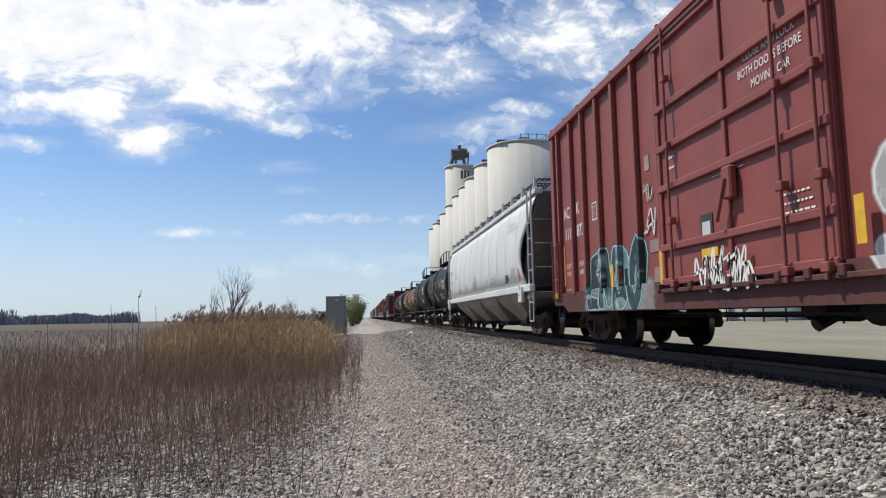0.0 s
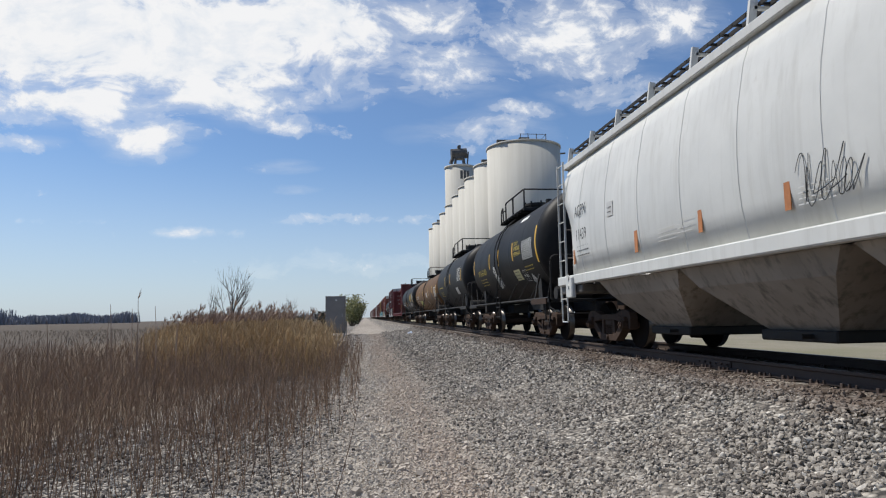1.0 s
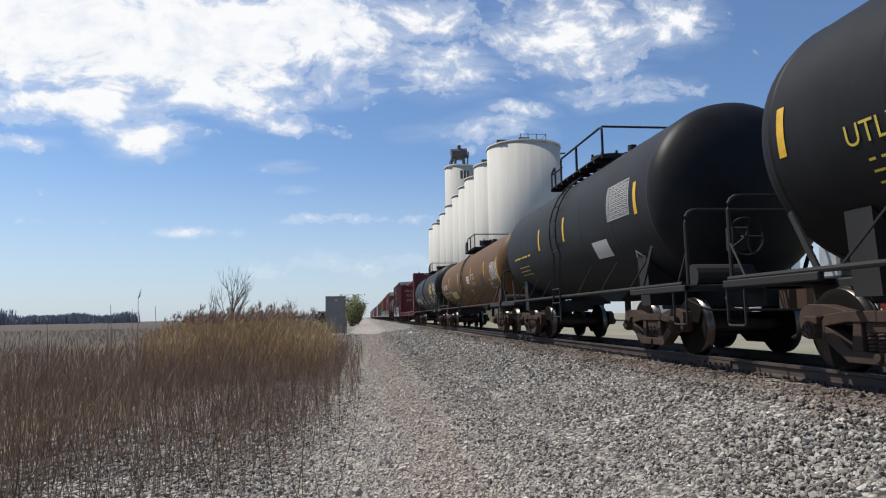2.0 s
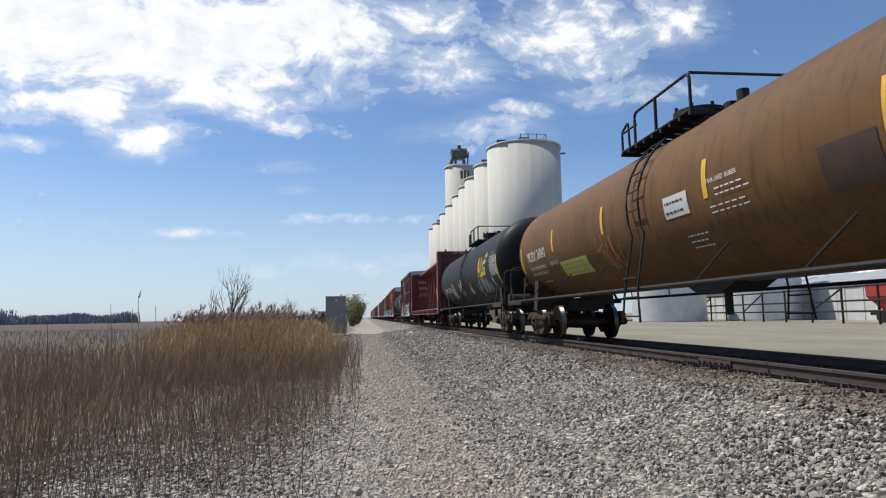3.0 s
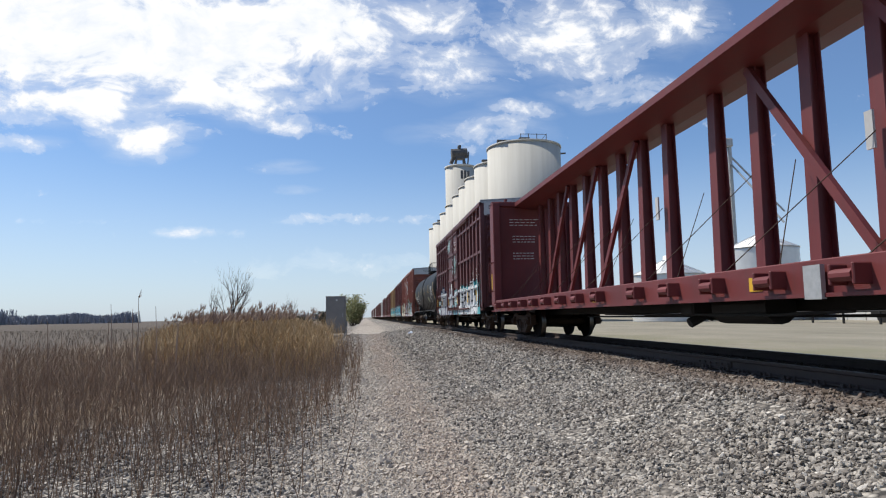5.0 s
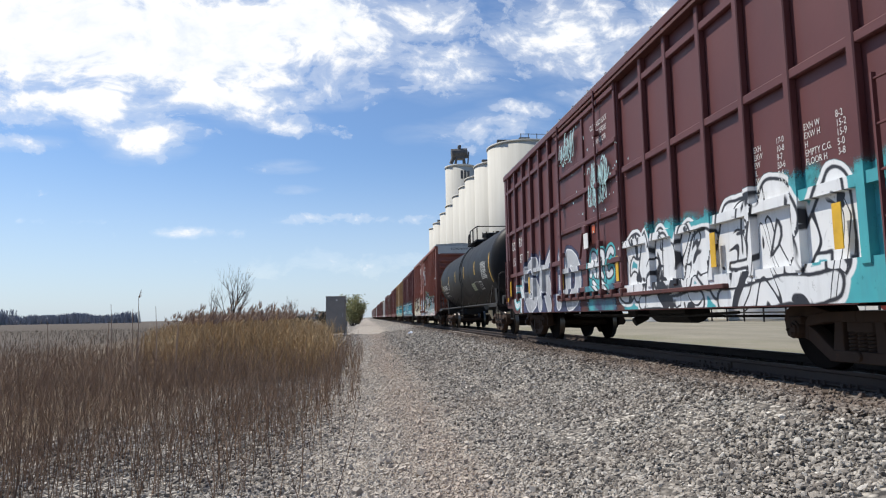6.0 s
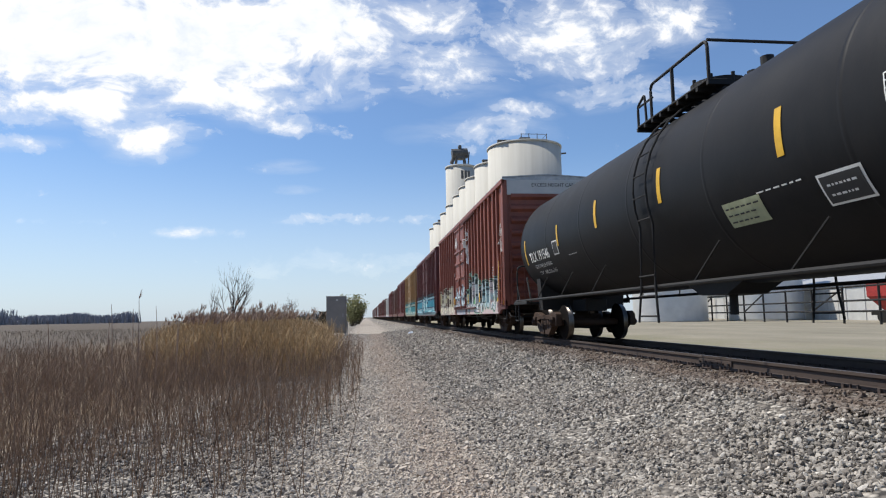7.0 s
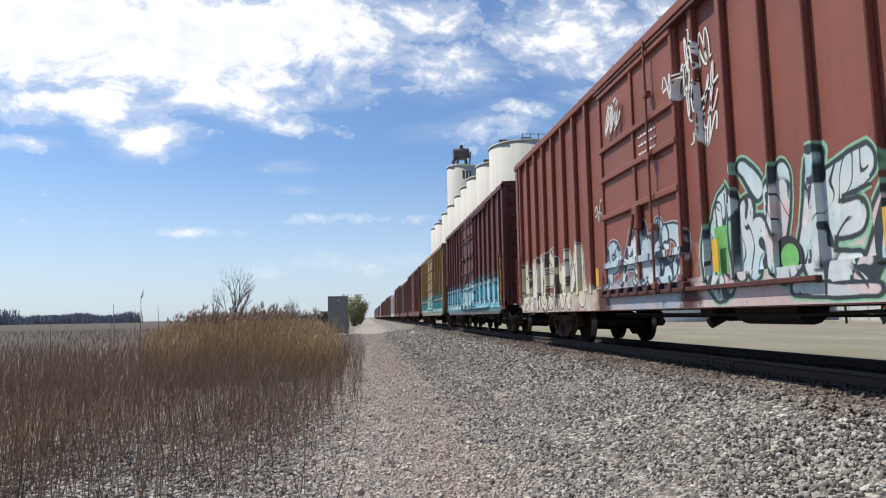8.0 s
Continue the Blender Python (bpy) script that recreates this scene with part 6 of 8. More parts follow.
    for i, (a, b) in enumerate((("EXH W", "8-2"), ("EXW H", "15-2"), ("H", "15-9"), ("EMPTY C.G.", "5-0"), ("FLOOR H", "3-8"))):
        side_text(c, a, -6.20, 2.52 - 0.092 * i, 0.10, xs=0.75)
        side_text(c, b, -6.66, 2.52 - 0.092 * i, 0.10, xs=0.75)
    navy = (0.022, 0.028, 0.07)
    silver = spray_material("silver_spray", [(0.34, 0.345, 0.36), (0.42, 0.43, 0.44), (0.30, 0.305, 0.32)], (0.72, 0.72, 0.72), navy, navy, (0.05, 0.055, 0.13), 0.030, 0.10)
    graffiti(c, "SK", 5.55, 2.95, 0.92, 2.02, silver, maroon_posts, width=0.150, jump=0.05, cloud_top=1.35, seed=5, sheet=(5.95, 2.95, 2.5), slant=0.05, rails=(1.85,), label="silver block letters with white edges on navy")
    graffiti(c, "ID", 2.85, 0.75, 0.92, 1.95, silver, maroon_posts, (-1.50, 2.10), maroon_rails, width=0.145, jump=0.05, cloud_top=1.35, seed=6, sheet=(2.94, 0.55, 2.5), slant=0.05, label="silver block letters with white edges on navy")
    teal_white = spray_material("teal_spray", [(0.62, 0.62, 0.62), (0.50, 0.52, 0.53)], (0.75, 0.75, 0.75), TEAL, TEAL, (0.08, 0.42, 0.42), 0.02, 0.05)
    graffiti(c, "C", 6.85, 6.1, 0.92, 1.5, teal_white, maroon_posts, width=0.05, cloud_top=0.3, seed=4, sheet=(7.05, 5.95, 2.1), extra=((6.0, 1.8, 6.02, 0.8, 0.06), (6.25, 1.4, 6.0, 1.1, 0.07)), label="white ring on a teal patch")
    door_white = spray_material("white_on_teal_spray", [(0.70, 0.70, 0.69), (0.60, 0.61, 0.62)], BLACK_SPRAY, TEAL, TEAL, (0.045, 0.04, 0.10), 0.035, 0.05)
    graffiti(c, "RRC", 0.15, -1.05, 1.42, 1.85, door_white, maroon_posts, (-1.50, 2.10), maroon_rails, width=0.06, cloud_top=1.30, seed=7, sheet=(0.60, -1.30, 2.2), extra=((0.0, 1.25, -0.35, 1.1, 0.05), (-0.45, 1.3, -0.8, 1.1, 0.05)), label="white letters on teal")
    white_black = spray_material("white_and_black_spray", [(0.72, 0.72, 0.71), (0.66, 0.67, 0.67), (0.70, 0.70, 0.69)], (0.02, 0.02, 0.025), (0.70, 0.70, 0.69), TEAL, (0.05, 0.30, 0.34), 0.04, 0.05, 0.25, 1.7)
    graffiti(c, "CNWREDA", -1.25, -6.85, 1.05, 1.78, white_black, maroon_posts, width=0.15, jump=0.28, cloud_top=2.0, slant=0.25, seed=11, sheet=(-1.2, -7.55, 2.75), rails=(1.85,), extra=((-2.2, 0.85, -4.0, 0.80, 0.10), (-4.6, 0.8, -6.6, 0.9, 0.12)), label="large white letters with black outlines on teal")
    side_plate(c, "orange_tag", -0.2, -0.05, 2.24, 2.40, M_orange_tag, -1.578)
    side_plate(c, "routing_card", -0.1, 0.15, 1.95, 2.25, M_letter, -1.69)
    for y in (7.15, 4.93, 1.93, -1.29, -4.48, -6.70):
        side_plate(c, "reflector_strip", y - 0.06, y + 0.06, 1.24, 1.68, M_yellow, -1.60)
    side_plate(c, "reflector_tag", 7.55, 7.8, 1.05, 1.2, M_yellow, -1.58)
    end_text(c, "EXCESS HEIGHT CAR", -1.25, -7.85, 4.78, 0.22)
    side_bars(c, 1, -7.0, 1.1, 0.5, 0.1, seed=88)
    part("stencil", bars_mesh(7, 0.35, 0.9, M_letter, seed=89), None, c, m=Matrix.Translation((0.9, -7.90, 4.0)) @ END)
    TRAIN.append((c, 132.87))
    # black tank car
    t = (1.52, 2.62)
    c = tank_car(1.52, 2.62, 7.72, 7.05, M_black, "glossy black tank car with white lettering", strips=(1.62, -1.2, -4.15), platform=1.25, mid=-0.65)
    tank_text(c, t, "TILX 191546", 6.86, 2.10, 0.37, M_letter, 0.93, 0.004)
    tank_text(c, t, "LD LMT 196300 LB 89 050 KG", 6.62, 1.92, 0.145, M_letter, 0.84)
    tank_text(c, t, "LT WT    66700 LB 30 250 KG", 6.52, 1.75, 0.145, M_letter, 0.84)
    tank_panel(c, t, "stencil_box", 4.63, 2.44, 0.4, 0.34, M_letter)
    tank_panel(c, t, "stencil_face", 4.60, 2.41, 0.34, 0.28, M_letter_k, lift=0.012)
    tank_panel(c, t, "reflector_strip", 4.20, 2.78, 0.10, 0.5, M_yellow)
    tank_text(c, t, "C", 4.52, 2.17, 0.18, M_letter)
    tank_panel(c, t, "reflector_strip", 7.28, 2.75, 0.10, 0.7, M_yellow)
    tank_panel(c, t, "reflector_strip", -7.38, 2.95, 0.10, 1.1, M_yellow)
    tank_panel(c, t, "emergency_card", -2.82, 2.05, 0.8, 0.34, plain("faded_lime_card", (0.34, 0.36, 0.22), 0.6))
    tank_bars(c, t, 3, -2.87, 2.02, 0.7, 0.28, M_letter_k, 92)
    tank_bars(c, t, 1, -3.6, 2.1, 0.9, 0.08, M_letter, 93)
    tank_panel(c, t, "stencil_box", -4.6, 2.05, 0.62, 0.36, M_letter)
    tank_panel(c, t, "stencil_face", -4.63, 2.02, 0.56, 0.30, M_letter_k, lift=0.012)
    tank_bars(c, t, 2, -4.7, 1.98, 0.4, 0.22, M_letter, 94)
    data_table(c, t, -5.7, 2.72, 1.0, 0.62, 6, 9)
    diamond(c, t, -6.98, 1.50, 0.30, M_hazard)
    tank_bars(c, t, 1, 3.6, 2.05, 0.6, 0.06, M_letter, 95)
    head_text(c, "TILX 191546", -0.62, 3.05, 0.17, 1.52, 2.62, 7.72)
    head_text(c, "CAPY 23750 GAL", -0.35, 2.90, 0.10, 1.52, 2.62, 7.72)
    TRAIN.append((c, 151.38))
    # long rust-red boxcar
    rust_posts = [-8.2, -7.56, -6.77, -6.0, -5.23, -4.47, -3.65, -2.92, -2.15, -1.45] + spread(2.95, 8.7, 8)
    rust_rails = (1.16, 1.55, 2.45, 3.15, 3.72, 4.78)
    c = boxcar(9.20, 5.20, M_rust_red, rust_posts, (-0.95, 2.10), 6.55, "long rust-red boxcar with pastel graffiti along the lower side", cap=M_pale, heavy_door=False, rods=(-0.15,), door_rails=rust_rails, sill_mat=M_sill)
    for seed, y, z, s in ((101, -0.7, 3.75, 1.0), (102, -1.15, 3.95, 1.2), (107, -1.1, 3.3, 1.1), (108, -1.2, 2.85, 0.9), (103, 1.7, 3.95, 1.1), (104, -8.25, 2.75, 0.9), (105, 2.7, 2.45, 0.8), (106, -8.3, 3.3, 0.7)):
        scrawl(c, y, z, s, 1.6, M_letter, seed, 3, thick=0.020, posts=rust_posts, door=(-0.95, 2.10))
    pastel = spray_material("pastel_spray", [(0.36, 0.53, 0.54), (0.58, 0.60, 0.58), (0.44, 0.56, 0.58), (0.60, 0.46, 0.44), (0.50, 0.60, 0.60)], (0.03, 0.04, 0.042), (0.24, 0.46, 0.30), (0.52, 0.38, 0.36), (0.56, 0.46, 0.44), 0.050, 0.026, 0.25, 3.1)
    green = (-2.05, 2.15, -2.0, 1.0, 0.09)
    graffiti(c, "CWUEATNRO", -1.5, -7.8, 1.05, 2.02, pastel, rust_posts, width=0.125, jump=0.3, cloud_top=1.50, seed=14, slant=0.22, sheet=(-1.0, -8.3, 2.75), extra=(green, (-1.75, 2.0, -1.85, 1.2, 0.06), (-2.35, 2.4, -2.6, 2.1, 0.07), (-3.3, 0.9, -4.4, 0.85, 0.06)), label="pastel blue and pink letters with black and mint outlines")
    blue = spray_material("pale_blue_spray", [(0.40, 0.52, 0.55), (0.58, 0.60, 0.60), (0.34, 0.42, 0.48)], (0.03, 0.035, 0.05), (0.45, 0.38, 0.38), (0.42, 0.36, 0.37), (0.30, 0.36, 0.42), 0.04, 0.02, 0.4, 5.0)
    graffiti(c, "PAWD", 2.0, -0.95, 1.22, 1.92, blue, rust_posts, (-0.95, 2.10), rust_rails, width=0.11, cloud_top=1.25, seed=15, sheet=(2.3, -1.02, 2.4), label="pale blue letters with dark outlines")
    cream = spray_material("cream_spray", [CREAM, (0.66, 0.63, 0.55), (0.58, 0.52, 0.36)], (0.09, 0.06, 0.05), (0.58, 0.56, 0.46), (0.60, 0.56, 0.46), (0.34, 0.20, 0.16), 0.035, 0.03, 0.35, 6.5)
    graffiti(c, "SNEWA", 8.9, 3.4, 0.98, 2.0, cream, rust_posts, width=0.19, jump=0.3, cloud_top=1.15, seed=16, sheet=(9.1, 2.35, 2.6), label="cream letters with dark outlines")
    lime_cap = B()
    bmesh.ops.create_circle(lime_cap, cap_ends=True, segments=28, radius=0.24, matrix=Matrix.Translation((-1.522, -3.12, 1.24)) @ Matrix.Rotation(math.pi / 2, 4, "Y"))
    part("spray_disc", lime_cap, M_letter_k, c)
    lime_cap = B()
    bmesh.ops.create_circle(lime_cap, cap_ends=True, segments=28, radius=0.15, matrix=Matrix.Translation((-1.528, -3.16, 1.24)) @ Matrix.Rotation(math.pi / 2, 4, "Y"))
    part("spray_disc", lime_cap, plain("lime_spray", (0.16, 0.42, 0.12), 0.5), c)
    bm = B()
    bmesh.ops.create_grid(bm, x_segments=1, y_segments=1, size=0.5, matrix=Matrix.Translation((-1.521, -1.82, 1.45)) @ Matrix.Rotation(math.pi / 2, 4, "Y") @ Matrix.Diagonal((0.62, 0.30, 1, 1)))
    part("spray_patch", bm, plain("leaf_green_spray", (0.14, 0.38, 0.10), 0.5), c)
    side_bars(c, 3, 0.38, 3.6, 0.67, 0.42, -1.58, seed=107)
    side_bars(c, 5, -6.85, 2.42, 0.5, 0.5, seed=108)
    side_plate(c, "data_panel", -7.95, -7.45, 1.35, 1.75, M_letter, -1.503)
    side_plate(c, "data_panel_face", -7.92, -7.48, 1.38, 1.72, M_letter_k, -1.512)
    side_bars(c, 3, -7.5, 1.70, 0.38, 0.3, -1.52, seed=110)
    side_plate(c, "notice_plate", -8.0, -7.5, 1.12, 1.28, M_yellow, -1.505)
    for y, z0, z1 in ((-8.45, 1.5, 2.5), (-4.6, 1.2, 1.55), (-1.8, 1.18, 1.6), (2.5, 1.2, 1.55)):
        side_plate(c, "reflector_strip", y - 0.07, y + 0.07, z0, z1, M_yellow, -1.592)
    side_plate(c, "reflector_tag", -9.05, -8.85, 1.0, 1.15, M_yellow, -1.58)
    end_text(c, "EXCESS HEIGHT CAR", -0.6, -9.22, 4.85, 0.17)
    TRAIN.append((c, 170.4))
    c = boxcar(7.65, 5.10, M_brown_box, spread(-7.0, -2.2, 6) + spread(2.4, 7.0, 6), (-1.75, 1.75), 6.2, "brown boxcar with blue graffiti along the lower side")
    side_plate(c, "reflector_strip", -7.2, -7.08, 1.2, 2.6, M_yellow, -1.592)
    TRAIN.append((c, 189.25))
    c = boxcar(7.65, 5.0, M_yellow_box, spread(-7.0, -2.2, 6) + spread(2.4, 7.0, 6), (-1.75, 1.75), 6.2, "faded yellow boxcar with teal graffiti", detail=False)
    TRAIN.append((c, 206.5))
    # the rest of the train, far down the line
    red = boxcar(7.65, 5.0, M_far_red, spread(-7.0, -2.2, 6) + spread(2.4, 7.0, 6), (-1.75, 1.75), 6.2, "dull red boxcar far down the train", detail=False)
    TRAIN.append((red, 224.0))
    brown = boxcar(7.65, 4.75, M_far_brown, spread(-7.0, -2.2, 6) + spread(2.4, 7.0, 6), (-1.75, 1.75), 6.2, "faded brown boxcar far down the train", detail=False)
    TRAIN.append((brown, 241.3))
    pale = boxcar(7.65, 4.4, M_pale, spread(-7.0, 7.0, 10), (-1.75, 1.75), 6.2, "pale grey boxcar far down the train", detail=False)
    TRAIN.append((pale, 275.9))
    s = 258.6
    k = 0
    order = [red, None, brown, red, brown, red, red, pale, brown, red, brown, pale, red, red, brown, pale, red, brown]
    for src in order:
        if src is not None:
            TRAIN.append((copy_thing(src, pose(TC, s, 0)), s))
        s += 17.3


build_train()


# ---- ground ----
def ground_z(x, y):
    prof = ((-60, -1.10), (-9, -1.08), (-4, -1.0), (-2.0, -0.92), (-0.8, -0.88), (1.0, -0.86), (2.3, -0.74), (3.3, -0.50), (4.25, -0.205), (4.5, -0.19), (7.6, -0.20), (9.0, -0.42), (60, -0.45))
    xs, zs = [p[0] for p in prof], [p[1] for p in prof]
    z = np.interp(x, xs, zs)
    lift = np.clip((np.asarray(y) - 14.0) / 30.0, 0, 1) * 0.26
    return z + lift * np.clip((4.0 - np.asarray(x)) / 3.0, 0, 1)


def stone_colours(n, rnd, lo=0.05, hi=0.42):
    return n.ramp(rnd, [(0.0, (lo, lo * 0.92, lo * 0.84)), (0.30, (0.19, 0.168, 0.142)), (0.55, (0.325, 0.292, 0.248)), (0.80, (0.47, 0.428, 0.366)), (0.93, (hi, hi * 0.92, hi * 0.80)), (1.0, (0.68, 0.635, 0.56))])


def build_ground_mat(n, b):
    p = n.add("ShaderNodeTexCoord").outputs["Object"]
    s = n.add("ShaderNodeSeparateXYZ", {0: p})
    x, y = s.outputs[0], s.outputs[1]
    flat = n.add("ShaderNodeCombineXYZ", {0: x, 1: y, 2: 0.0}).outputs[0]
    big = n.noise(flat, 0.35, 4, 0.6)
    mid = n.noise(flat, 1.7, 5, 0.65)
    v = n.add("ShaderNodeTexVoronoi", {"Vector": flat, "Scale": 17.0})
    rnd = n.add("ShaderNodeSeparateColor", {0: v.outputs["Color"]}).outputs[0]
    v2 = n.add("ShaderNodeTexVoronoi", {"Vector": flat, "Scale": 34.0})
    rnd2 = n.add("ShaderNodeSeparateColor", {0: v2.outputs["Color"]}).outputs[0]
    coarse = n.mix(n.ramp(v.outputs["Distance"], [(0.35, 0.0), (0.75, 1.0)]), stone_colours(n, rnd), (0.04, 0.036, 0.032))
    fines = n.mix(n.ramp(rnd2, [(0.2, 0.0), (0.9, 1.0)]), (0.20, 0.172, 0.142), (0.48, 0.42, 0.35))
    fines = n.mix(n.ramp(mid, [(0.35, 0.0), (0.7, 0.5)]), fines, (0.42, 0.37, 0.31))

    def band(a, c, soft):
        """1 between a and c across the track, with ragged edges."""
        xr = n.math("ADD", x, n.math("MULTIPLY", n.math("SUBTRACT", mid, 0.5), 1.6))
        up = n.add("ShaderNodeMapRange", {0: xr, 1: a - soft, 2: a + soft, 3: 0.0, 4: 1.0}).outputs[0]
        dn = n.add("ShaderNodeMapRange", {0: xr, 1: c - soft, 2: c + soft, 3: 1.0, 4: 0.0}).outputs[0]
        return n.math("MULTIPLY", up, dn)

    path = band(-1.2, 2.0, 0.5)
    c = n.mix(n.math("MULTIPLY", path, n.ramp(big, [(0.25, 0.55), (0.7, 0.95)])), coarse, fines)
    soil = n.mix(mid, (0.11, 0.078, 0.052), (0.22, 0.165, 0.105))
    soil = n.mix(n.ramp(n.noise(flat, 9.0, 4, 0.7), [(0.4, 0.0), (0.7, 0.6)]), soil, (0.33, 0.25, 0.15))
    verge = n.add("ShaderNodeMapRange", {0: n.math("ADD", x, n.math("MULTIPLY", big, 2.5)), 1: -4.0, 2: -1.8, 3: 1.0, 4: 0.0}).outputs[0]
    c = n.mix(verge, c, soil)
    rows = n.noise(n.mapping(flat, scale=(0.06, 0.5, 1)), 1.0, 4, 0.6)
    field = n.mix(rows, (0.055, 0.039, 0.026), (0.09, 0.067, 0.044))
    c = n.mix(n.add("ShaderNodeMapRange", {0: x, 1: -20.0, 2: -11.0, 3: 1.0, 4: 0.0}).outputs[0], c, field)
    yard = n.mix(n.ramp(n.noise(n.mapping(flat, scale=(0.25, 0.12, 1)), 1.0, 7, 0.65), [(0.35, 0.0), (0.65, 1.0)]), (0.175, 0.158, 0.110), (0.28, 0.25, 0.185))
    yard = n.mix(n.math("MULTIPLY", band(10.5, 14.0, 1.0), n.ramp(big, [(0.4, 0.0), (0.6, 0.7)])), yard, (0.17, 0.165, 0.085))
    yard = n.mix(n.math("MULTIPLY", rnd2, 0.3), yard, (0.25, 0.225, 0.18))
    c = n.mix(n.add("ShaderNodeMapRange", {0: n.math("ADD", x, mid), 1: 8.6, 2: 9.8, 3: 0.0, 4: 1.0}).outputs[0], c, yard)
    # rusty dust beside the rails
    rust = n.math("MULTIPLY", band(4.1, 7.9, 0.3), n.ramp(mid, [(0.4, 0.1), (0.7, 0.55)]))
    c = n.mix(rust, c, (0.10, 0.06, 0.04))
    n.tree.links.new(c, b.inputs["Base Color"])
    b.inputs["Roughness"].default_value = 0.95
    h = n.math("ADD", n.math("MULTIPLY", v.outputs["Distance"], -1.0), n.math("MULTIPLY", mid, 0.6))
    bump = n.add("ShaderNodeBump", {"Strength": 0.8, "Distance": 0.03, "Height": h})
    n.tree.links.new(bump.outputs[0], b.inputs["Normal"])


M_ground = material("ground_gravel", build_ground_mat)


def build_ground():
    xs = [-3000, -600, -120, -60, -30, -15, -9] + [-8 + 0.5 * i for i in range(36)] + [11, 14, 20, 30, 60, 150, 600, 3000]
    ys = [-150, -30, -5] + [0.5 * i for i in range(2, 50)] + [25 + 2.5 * i for i in range(20)] + [90, 120, 200, 400, 900, 2000, 4500]
    X, Y = np.meshgrid(xs, ys)
    rng = np.random.default_rng(4)
    Z = ground_z(X, Y) + np.where((np.abs(X) < 9) & (Y < 80), rng.normal(0, 0.012, X.shape), 0) * np.where(np.abs(X - 0.4) < 1.8, 0.15, 1.0)
    n, m = X.shape
    idx = np.arange(n * m).reshape(n, m)
    faces = np.stack([idx[:-1, :-1], idx[:-1, 1:], idx[1:, 1:], idx[1:, :-1]], -1).reshape(-1, 4)
    ob = new("ground", mesh_np("ground", np.stack([X, Y, Z], -1).reshape(-1, 3), faces, M_ground))
    ob.data.polygons.foreach_set("use_smooth", np.ones(len(ob.data.polygons), dtype=bool))
    tagged(ob, "flat gravel path and dry field beside the railway", "ground", kind="structure")


build_ground()


def build_stone_mat(n, b):
    g = n.add("ShaderNodeNewGeometry")
    p = n.add("ShaderNodeTexCoord").outputs["Object"]
    c = stone_colours(n, g.outputs["Random Per Island"])
    warm = n.noise(p, 0.5, 3, 0.6)
    c = n.mix(n.ramp(warm, [(0.45, 0.0), (0.75, 0.40)]), c, (0.22, 0.17, 0.13))
    x = n.add("ShaderNodeSeparateXYZ", {0: p}).outputs[0]
    stain = n.add("ShaderNodeMapRange", {0: n.math("ADD", x, n.math("MULTIPLY", warm, 0.8)), 1: 4.3, 2: 4.8, 3: 0.0, 4: 0.75}).outputs[0]
    c = n.mix(stain, c, (0.12, 0.075, 0.05))
    c = n.mix(n.math("MULTIPLY", n.ramp(n.noise(p, 60, 4, 0.7), [(0.35, 0.0), (0.7, 1.0)]), 0.35), c, (0.10, 0.095, 0.09))
    n.tree.links.new(c, b.inputs["Base Color"])
    b.inputs["Roughness"].default_value = 0.9
    bump = n.add("ShaderNodeBump", {"Strength": 0.4, "Distance": 0.004, "Height": n.noise(p, 120, 3, 0.6)})
    n.tree.links.new(bump.outputs[0], b.inputs["Normal"])


M_stone = material("crushed_limestone", build_stone_mat)


def build_path_stone(n, b):
    g = n.add("ShaderNodeNewGeometry")
    p = n.add("ShaderNodeTexCoord").outputs["Object"]
    c = n.mix(0.5, stone_colours(n, g.outputs["Random Per Island"]), (0.62, 0.555, 0.475))
    # brown strip of fines beside the pale wheel track
    x = n.math("ADD", n.add("ShaderNodeSeparateXYZ", {0: p}).outputs[0], n.math("MULTIPLY", n.math("SUBTRACT", n.noise(n.mapping(p, scale=(1, 0.3, 1)), 1.1, 4, 0.6), 0.5), 1.3))
    strip = n.ramp(n.math("ABSOLUTE", n.math("SUBTRACT", x, 0.8)), [(0.25, 0.55), (0.7, 0.0)])
    c = n.mix(strip, c, (0.41, 0.325, 0.26))
    n.tree.links.new(c, b.inputs["Base Color"])
    b.inputs["Roughness"].default_value = 0.95
    bump = n.add("ShaderNodeBump", {"Strength": 0.4, "Distance": 0.004, "Height": n.noise(p, 120, 3, 0.6)})
    n.tree.links.new(bump.outputs[0], b.inputs["Normal"])


M_path_stone = material("path_stone", build_path_stone)

def rock_variants(kind, count, rng):
    bm = B()
    if kind == "fine":
        bmesh.ops.create_icosphere(bm, subdivisions=1, radius=1.0)
    else:
        bmesh.ops.create_cube(bm, size=1.3)
    v = np.array([tuple(p.co) for p in bm.verts])
    bm.verts.ensure_lookup_table()
    f = np.array([[q.index for q in face.verts] for face in bm.faces])
    bm.free()
    out = []
    for _ in range(count):
        w = v * rng.uniform(0.68, 1.25, (len(v), 1)) + rng.normal(0, 0.08, v.shape)
        out.append(w)
    return np.array(out), f


